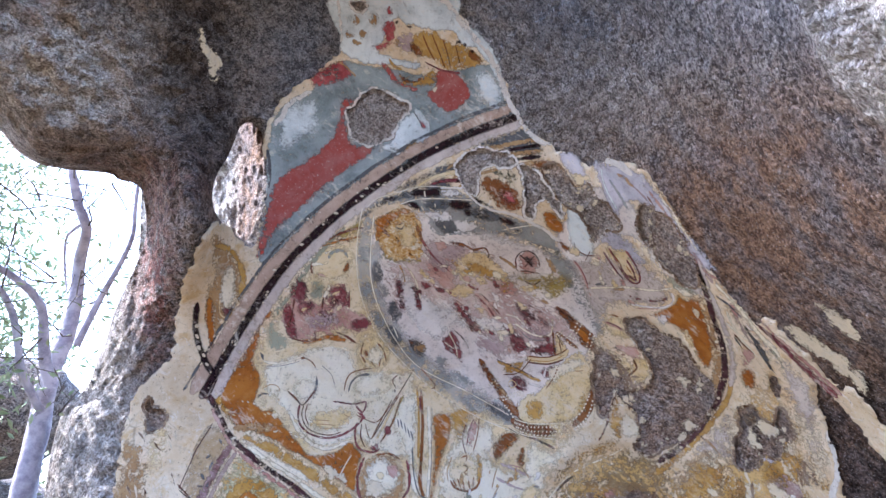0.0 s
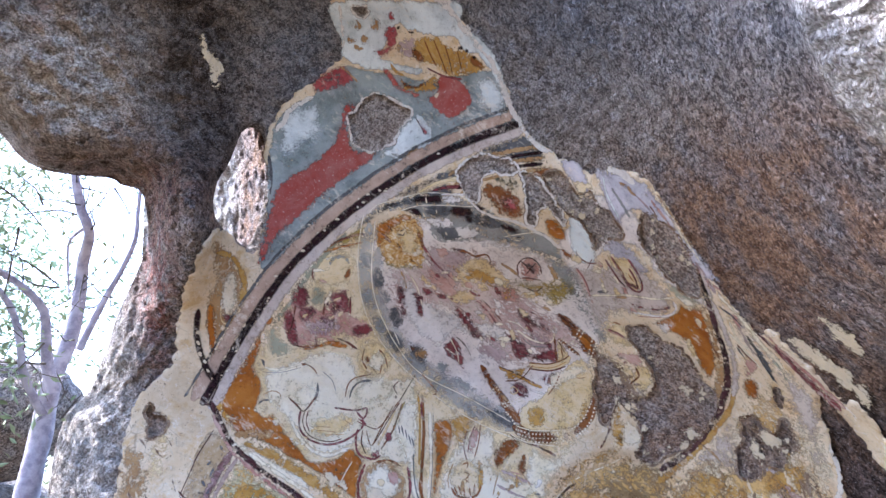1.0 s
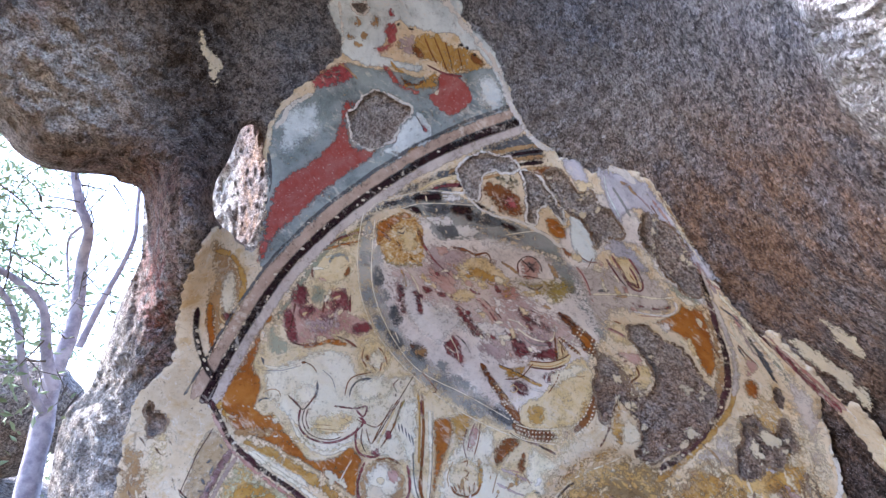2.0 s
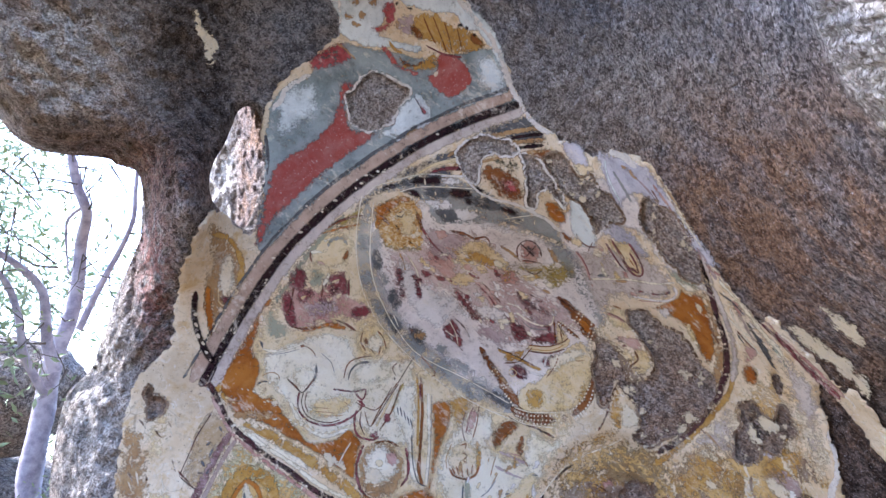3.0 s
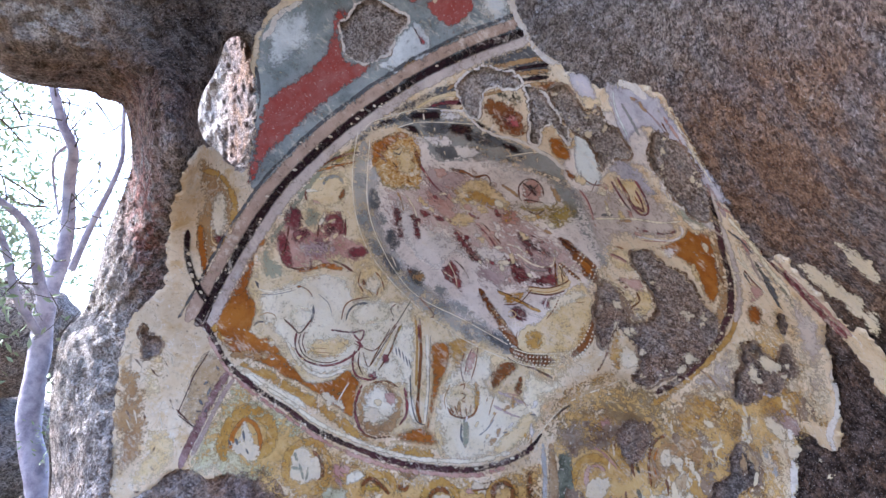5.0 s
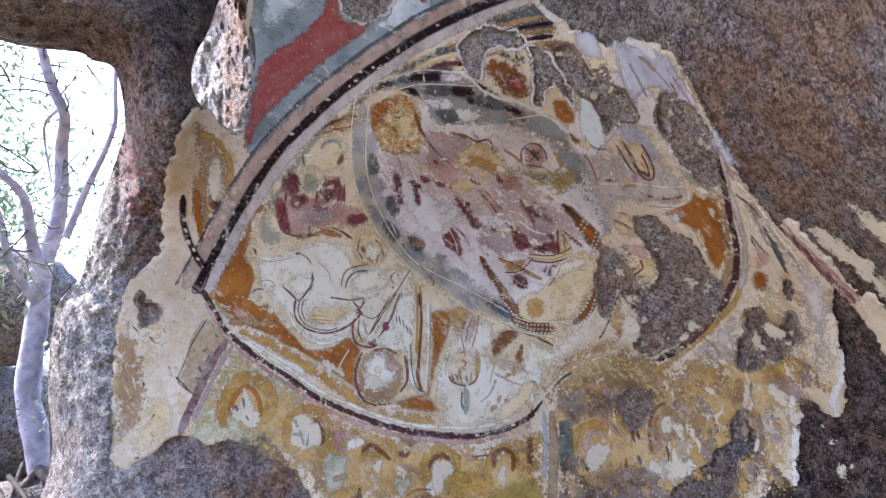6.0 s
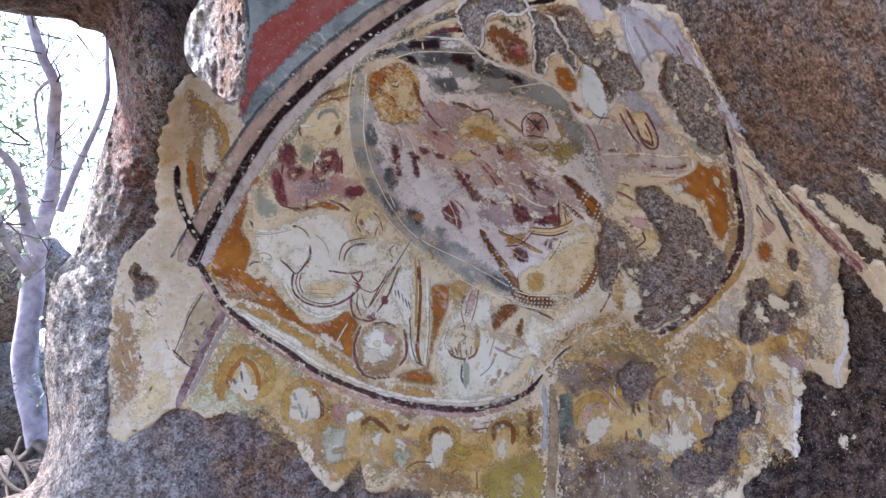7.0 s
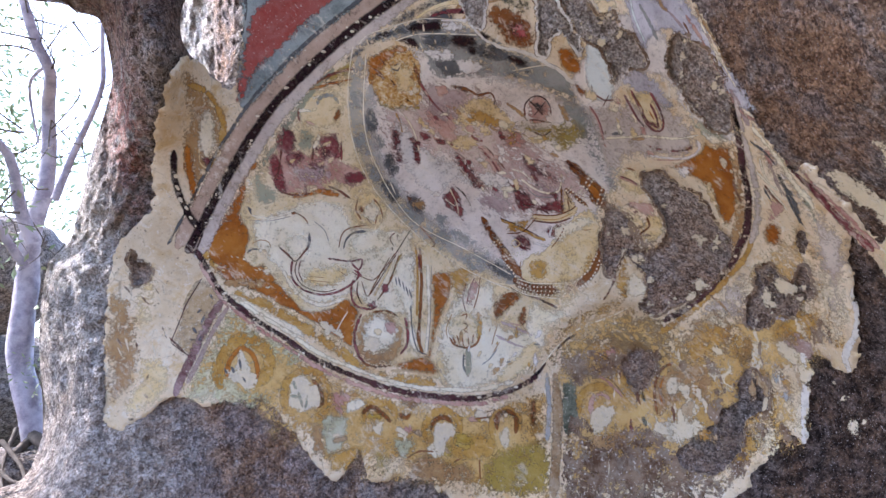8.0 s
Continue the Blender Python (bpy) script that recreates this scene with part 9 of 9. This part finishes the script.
def slit_jamb():
    """The outer cheek of the boulder behind the slit, its daylight put into a pale colour."""
    u, v = np.meshgrid(np.linspace(0, 1, 90), np.linspace(0, 1, 150))
    lon = -17.6 - 10.5 * u
    lat = -2.0 + 22.0 * v
    r = 3.05 + 1.3 * u ** 0.9
    p = np.array(VIEWPOINT) + directions(lon, lat) * r[..., None]
    r = r + 0.12 * fbm(p, 6, 4, 0.6, 31) + 0.03 * fbm(p, 28, 4, 0.65, 32)
    p = np.array(VIEWPOINT) + directions(lon, lat) * r[..., None]
    q = p + np.array((0.35, 0.45, 0.0))
    n = np.arange(u.size).reshape(u.shape)
    f = np.stack([n[:-1, :-1], n[1:, :-1], n[1:, 1:], n[:-1, 1:]], -1).reshape(-1, 4)
    ring = np.concatenate([n[0, :], n[1:, -1], n[-1, -2::-1], n[-2:0:-1, 0]])
    rim = np.stack([ring, np.roll(ring, -1), np.roll(ring, -1) + u.size, ring + u.size], -1)
    zero = np.zeros(u.size * 2)
    # Painted daylight: the cheek is whitened away from the plaster side.
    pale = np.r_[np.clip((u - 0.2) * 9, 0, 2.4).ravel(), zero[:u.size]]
    ochre = np.r_[(0.2 + 0.8 * np.clip(1.6 - u * 3, 0, 1)).ravel(), zero[:u.size]]
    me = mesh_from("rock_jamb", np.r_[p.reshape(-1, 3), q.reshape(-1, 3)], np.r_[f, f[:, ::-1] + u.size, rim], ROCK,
                   attrs={"ochre": ochre, "rust": zero, "soot_and_shade": zero, "pale": pale, "blue": zero})
    tagged(new("rock_jamb", me), "rock cheek behind the slit, daylight painted in as pale colour", "rock", kind="structure")


slit_jamb()

# ---- ground ----


def ground_height(x, y):
    # The slope behind the camera is unseen, added to cut low sky light.
    return 0.95 * np.clip((-1.2 - x) / 1.3, 0, 1) ** 0.8 * np.clip((y - 0.4) / 1.8, 0, 1) + np.clip(-2.6 - y, 0, 9) * 0.45 + 0.02 * fbm(np.stack([x, y, 0 * x], -1), 3, 4, 0.5, 41) + 0.12 * fbm(np.stack([x, y, 0 * x], -1), 0.5, 2, 0.5, 42)


def ground():
    s = np.sinh(np.linspace(-6.6, 6.6, 190))
    x, y = np.meshgrid(s, s)
    z = ground_height(x, y) - 0.12
    n = np.arange(x.size).reshape(x.shape)
    f = np.stack([n[:-1, :-1], n[:-1, 1:], n[1:, 1:], n[1:, :-1]], -1).reshape(-1, 4)
    me = mesh_from("ground", np.stack([x, y, z], -1).reshape(-1, 3), f, EARTH)
    tagged(new("ground", me), "dry stony earth floor rising to a bank outside, with an added unseen slope behind", "ground", kind="structure")


ground()


def boulder(centre, size, seed, label):
    bm = bmesh.new()
    bmesh.ops.create_icosphere(bm, subdivisions=5, radius=1.0)
    p = np.array([v.co for v in bm.verts])
    d = 1 + 0.22 * fbm(p, 1.3, 4, 0.5, seed) + 0.05 * fbm(p, 6, 3, 0.6, seed + 1)
    p = p * d[:, None] * size + centre
    for v, q in zip(bm.verts, p):
        v.co = q
    me = bpy.data.meshes.new("boulder")
    bm.to_mesh(me)
    bm.free()
    me.materials.append(ROCK)
    me.polygons.foreach_set("use_smooth", np.ones(len(me.polygons), bool))
    return tagged(new("boulder", me), label, "boulder")


boulder([(-2.81, 3.68, 1.89)][0], (0.5, 0.5, 0.36), 70, "dark grey boulder on the bank outside")
boulder([(-3.13, 4.11, 1.15)][0], (0.7, 0.6, 0.4), 73, "grey boulder half sunk in the bank")

# ---- the tree outside ----


def limb(name, path, r0, r1, material, parent=None, sides=10):
    """A round tapering branch along a path."""
    p = smooth_loop3(path, 0.06)
    t = np.gradient(p, axis=0)
    t /= np.linalg.norm(t, axis=1)[:, None]
    a = np.cross(t, (0.3, 1.0, 0.2))
    a /= np.linalg.norm(a, axis=1)[:, None]
    b = np.cross(t, a)
    r = np.linspace(r0, r1, len(p)) * (1 + 0.12 * fbm(p, 7, 3, 0.5, 51))
    ang = np.linspace(0, 2 * math.pi, sides, endpoint=False)
    v = p[:, None] + r[:, None, None] * (a[:, None] * np.cos(ang)[None, :, None] + b[:, None] * np.sin(ang)[None, :, None])
    n = np.arange(len(p) * sides).reshape(-1, sides)
    m = np.roll(n, -1, 1)
    f = np.stack([n[:-1], m[:-1], m[1:], n[1:]], -1).reshape(-1, 4)
    me = mesh_from(name, v.reshape(-1, 3), f, material)
    ob = new(name, me)
    ob.parent = parent
    return ob


def smooth_loop3(pts, step):
    p = np.array(pts, float)
    out = []
    for i in range(len(p) - 1):
        a, b, c, d = p[max(i - 1, 0)], p[i], p[i + 1], p[min(i + 2, len(p) - 1)]
        m = max(1, int(round(np.linalg.norm(c - b) / step)))
        t = (np.arange(m) / m)[:, None]
        out.append(b + 0.5 * t * (c - a) + t * t * (a - 2.5 * b + 2 * c - 0.5 * d) + t ** 3 * (1.5 * (b - c) + 0.5 * (d - a)))
    out.append(p[-1:])
    return np.concatenate(out)


def leaf_cloud(name, spots, count, size, parent, seed):
    """Many small leaves, each a folded blade, scattered about the given spots (x, y, z, spread)."""
    rng = np.random.default_rng(seed)
    s = np.array(spots, float)
    k = rng.integers(0, len(s), count)
    c = s[k, :3] + rng.normal(size=(count, 3)) * s[k, 3:4] * (1, 1, 0.8)
    u = rng.normal(size=(count, 3))
    u /= np.linalg.norm(u, axis=1)[:, None]
    w = np.cross(u, rng.normal(size=(count, 3)))
    w /= np.linalg.norm(w, axis=1)[:, None]
    h = np.cross(u, w)
    z = size * rng.uniform(0.6, 1.3, (count, 1))
    v = np.stack([c - u * z, c + w * z * 0.32 + h * z * 0.12, c + u * z, c - w * z * 0.32 + h * z * 0.12], 1).reshape(-1, 3)
    n = np.arange(count * 4).reshape(-1, 4)
    f = np.concatenate([n[:, [0, 1, 2]], n[:, [0, 2, 3]]])
    ob = new(name, mesh_from(name, v, f, LEAF, smooth=False))
    ob.parent = parent
    return ob


tree = new("tree")
tree.location = (0, 0, 0)
tagged(tree, "slender pale-barked tree rooted on the bank outside", "tree")
TRUNK = [(-1.97, 3.14, 0.89), (-2.02, 3.12, 1.09), (-2.11, 3.12, 1.31), (-2.12, 3.10, 1.52), (-2.14, 3.12, 1.72), (-2.14, 3.09, 1.88), (-2.14, 3.08, 1.97)]
limb("trunk", TRUNK, 0.06, 0.052, BARK, tree, 14)
limb("limb", [(-2.14, 3.08, 1.94), (-2.12, 3.08, 2.09), (-2.10, 3.08, 2.22), (-2.10, 3.06, 2.44), (-2.11, 3.02, 2.64)] + [(-2.02, 2.87, 2.77), (-2.06, 2.81, 2.88), (-2.09, 2.72, 3.05), (-2.12, 2.64, 3.23), (-2.14, 2.55, 3.43)], 0.048, 0.014, BARK, tree)
limb("limb", [(-1.97, 2.98, 2.12), (-1.92, 2.99, 2.37), (-1.85, 2.99, 2.61), (-1.82, 2.99, 2.79), (-1.83, 2.97, 2.93), (-1.83, 2.93, 3.11), (-1.82, 2.87, 3.31)], 0.02, 0.008, BARK, tree)
limb("limb", [(-2.02, 2.95, 1.89), (-2.05, 2.88, 2.02), (-2.05, 2.81, 2.15), (-2.05, 2.74, 2.26), (-2.09, 2.63, 2.33), (-2.14, 2.50, 2.37), (-2.18, 2.33, 2.37)], 0.034, 0.01, BARK, tree)
limb("limb", [(-2.01, 2.91, 1.76), (-2.04, 2.81, 1.86), (-2.05, 2.72, 1.95), (-2.07, 2.67, 2.08), (-2.10, 2.61, 2.20), (-2.11, 2.50, 2.27), (-2.16, 2.36, 2.33)], 0.022, 0.012, BARK, tree)
limb("limb", [(-2.04, 2.85, 2.79), (-2.15, 2.92, 2.76), (-2.19, 2.99, 2.68), (-2.21, 3.13, 2.49)], 0.01, 0.005, BARK, tree)
for path in ([(-2.03, 2.83, 2.84), (-2.13, 2.80, 2.87), (-2.21, 2.75, 2.85), (-2.34, 2.69, 2.79), (-2.43, 2.60, 2.80)], [(-2.05, 2.78, 2.90), (-2.19, 2.73, 2.91), (-2.30, 2.67, 2.88)], [(-2.12, 2.88, 2.46), (-2.20, 2.79, 2.52), (-2.24, 2.69, 2.54), (-2.26, 2.60, 2.53)], [(-2.08, 2.85, 2.43), (-2.17, 2.79, 2.42), (-2.24, 2.65, 2.46)],
             [(-2.05, 2.82, 2.12), (-2.03, 2.72, 2.01), (-2.05, 2.66, 1.91)], [(-2.03, 2.84, 2.01), (-2.08, 2.75, 1.99), (-2.12, 2.65, 1.99)], [(-1.98, 2.93, 2.16), (-1.97, 2.85, 2.13), (-2.00, 2.81, 2.17)], [(-1.94, 2.93, 1.89), (-1.90, 2.84, 1.84), (-1.86, 2.80, 1.89)],
             [(-2.02, 2.87, 2.77), (-1.97, 2.82, 2.80), (-2.03, 2.77, 2.93)], [(-1.95, 2.87, 3.07), (-1.91, 2.95, 3.00), (-1.86, 2.97, 2.91)], [(-2.20, 2.59, 2.66), (-2.22, 2.63, 2.55), (-2.26, 2.61, 2.51)], [(-2.31, 2.52, 2.86), (-2.24, 2.62, 2.81), (-2.17, 2.80, 2.70)],
             [(-2.05, 3.11, 1.78), (-1.99, 3.07, 1.84), (-1.92, 3.04, 1.91)], [(-2.17, 2.66, 2.83), (-2.19, 2.60, 2.90), (-2.27, 2.50, 2.95)], [(-2.12, 2.74, 2.99), (-2.05, 2.78, 3.01), (-1.93, 2.86, 3.01)]):
    limb("twig", path, 0.006, 0.002, TWIG, tree, 6)
def spray(path, count, reach, seed):
    """Fine bent twigs off a limb, each a part of the tree."""
    rng = np.random.default_rng(seed)
    p = smooth_loop3(path, 0.05)
    for i in range(count):
        a = p[rng.integers(1, len(p))]
        d = rng.normal(size=3) * (1.0, 0.5, 0.9) + (-0.25, -0.1, 0.35)
        d /= np.linalg.norm(d)
        n = reach * rng.uniform(0.5, 1.3)
        side = np.cross(d, rng.normal(size=3)) * n * 0.22
        b, c = a + d * n * 0.5 + side, a + d * n + side * 0.4
        limb("twig", [tuple(a), tuple(b), tuple(c)], 0.0042, 0.0014, TWIG, tree, 5)
        e = b + (d + rng.normal(size=3) * 0.6) * n * 0.4
        limb("twig", [tuple(b), tuple((b + e) / 2 + side * 0.2), tuple(e)], 0.0026, 0.001, TWIG, tree, 5)


spray([(-2.12, 3.08, 2.09), (-2.10, 3.06, 2.44), (-2.02, 2.87, 2.77), (-2.09, 2.72, 3.05), (-2.12, 2.64, 3.23)], 16, 0.34, 21)
spray([(-1.92, 2.99, 2.37), (-1.82, 2.99, 2.79), (-1.83, 2.93, 3.11)], 7, 0.22, 22)
spray([(-2.05, 2.88, 2.02), (-2.05, 2.74, 2.26), (-2.14, 2.50, 2.37)], 9, 0.3, 23)
spray([(-2.04, 2.81, 1.86), (-2.07, 2.67, 2.08), (-2.11, 2.50, 2.27)], 8, 0.26, 24)
for path, w in (([(-1.97, 3.09, 0.97), (-1.82, 3.00, 0.91), (-1.67, 2.91, 0.80)], 0.03), ([(-1.98, 3.08, 0.95), (-1.97, 2.96, 0.89), (-1.96, 2.83, 0.81)], 0.022), ([(-1.92, 3.06, 0.93), (-1.84, 2.93, 0.84), (-1.70, 2.82, 0.74)], 0.014), ([(-2.01, 2.94, 0.96), (-1.84, 2.86, 0.85), (-1.72, 2.75, 0.73)], 0.012),
                ([(-2.04, 2.91, 0.92), (-1.84, 2.80, 0.81), (-1.62, 2.81, 0.77)], 0.012), ([(-2.00, 3.01, 1.01), (-1.93, 2.86, 0.85), (-1.81, 2.74, 0.74)], 0.01)):
    limb("root", path, w, w * 0.5, TWIG, tree, 7)
leaf_cloud("crown_and_shade_leaves", [(*q, 0.12) for q in [(-2.66, 2.67, 3.06), (-2.74, 3.08, 3.25), (-2.71, 3.00, 3.41), (-2.76, 3.29, 3.34), (-2.75, 3.03, 2.82), (-2.71, 3.36, 2.43), (-2.83, 3.75, 2.57), (-2.83, 4.36, 2.97), (-2.66, 2.59, 3.39), (-2.36, 2.93, 3.48), (-2.25, 3.17, 3.66)]], 1500, 0.022, tree, 5)


# Added leaves left of the view, to shade the pillar's foot from sun.
leaf_cloud("crown_and_shade_leaves", [(*q, 0.2) for q in [(-2.61, 2.55, 2.58), (-2.50, 2.53, 2.20), (-2.37, 2.59, 1.95), (-2.71, 2.42, 2.90), (-2.38, 2.49, 1.77)]], 2200, 0.03, tree, 6)


def shrub(spots, count, size, seed, label):
    s = new("shrub")
    tagged(s, label, "shrub")
    base = np.array(spots)[:, :3].mean(0)
    for i, q in enumerate(spots):
        low = (base[0], base[1], float(ground_height(np.array(base[0]), np.array(base[1]))) - 0.15)
        mid = ((low[0] + q[0]) / 2 + 0.05, (low[1] + q[1]) / 2, (low[2] + q[2]) / 2 + 0.1)
        limb("stem", [low, mid, q[:3]], 0.02, 0.006, TWIG, s, 6)
    leaf_cloud("leaves", spots, count, size, s, seed)


shrub([(*q, 0.22) for q in [(-3.37, 4.55, 1.38), (-3.26, 4.64, 1.14), (-3.75, 4.86, 1.75), (-3.69, 5.18, 1.60), (-3.10, 4.12, 0.93)]], 1800, 0.03, 11, "bright green leafy shrub outside")
shrub([(*q, 0.6) for q in [(-5.70, 6.55, 3.55), (-5.63, 7.28, 3.49), (-5.87, 6.16, 4.12), (-5.75, 7.58, 4.24), (-6.16, 6.98, 4.84), (-5.94, 6.79, 5.53)]], 2600, 0.06, 12, "pale green bush in bright daylight")
shrub([(*q, 0.05) for q in [(-1.91, 3.02, 1.33), (-1.92, 3.01, 1.26), (-1.90, 3.05, 1.29), (-1.89, 3.03, 1.21)]], 160, 0.014, 13, "small sprig at the foot of the pillar")


def dry_grass(count, seed):
    """Dry blades on the bank by the opening."""
    rng = np.random.default_rng(seed)
    v, f = [], []
    for i in range(count):
        x, y = rng.uniform(-2.6, -1.55), rng.uniform(2.2, 3.1)
        z = float(ground_height(np.array(x), np.array(y))) - 0.13
        h, lean = rng.uniform(0.06, 0.2), rng.normal(0, 0.06, 2)
        for k, s in enumerate((0, 0.5, 1.0)):
            w = 0.003 * (1 - s) + 0.0006
            v += [(x + lean[0] * s * s - w, y + lean[1] * s, z + h * s * (1 - 0.25 * s)), (x + lean[0] * s * s + w, y + lean[1] * s, z + h * s * (1 - 0.25 * s))]
        b = i * 6
        f += [(b, b + 1, b + 3, b + 2), (b + 2, b + 3, b + 5, b + 4)]
    tagged(new("dry_grass", mesh_from("dry_grass", v, f, GRASS, smooth=False)), "tufts of dry grass on the bank", "grass", kind="stuff")


boulder([(-2.04, 3.08, 0.77)][0], (0.3, 0.25, 0.16), 77, "rough dark stone among the roots")
dry_grass(900, 9)
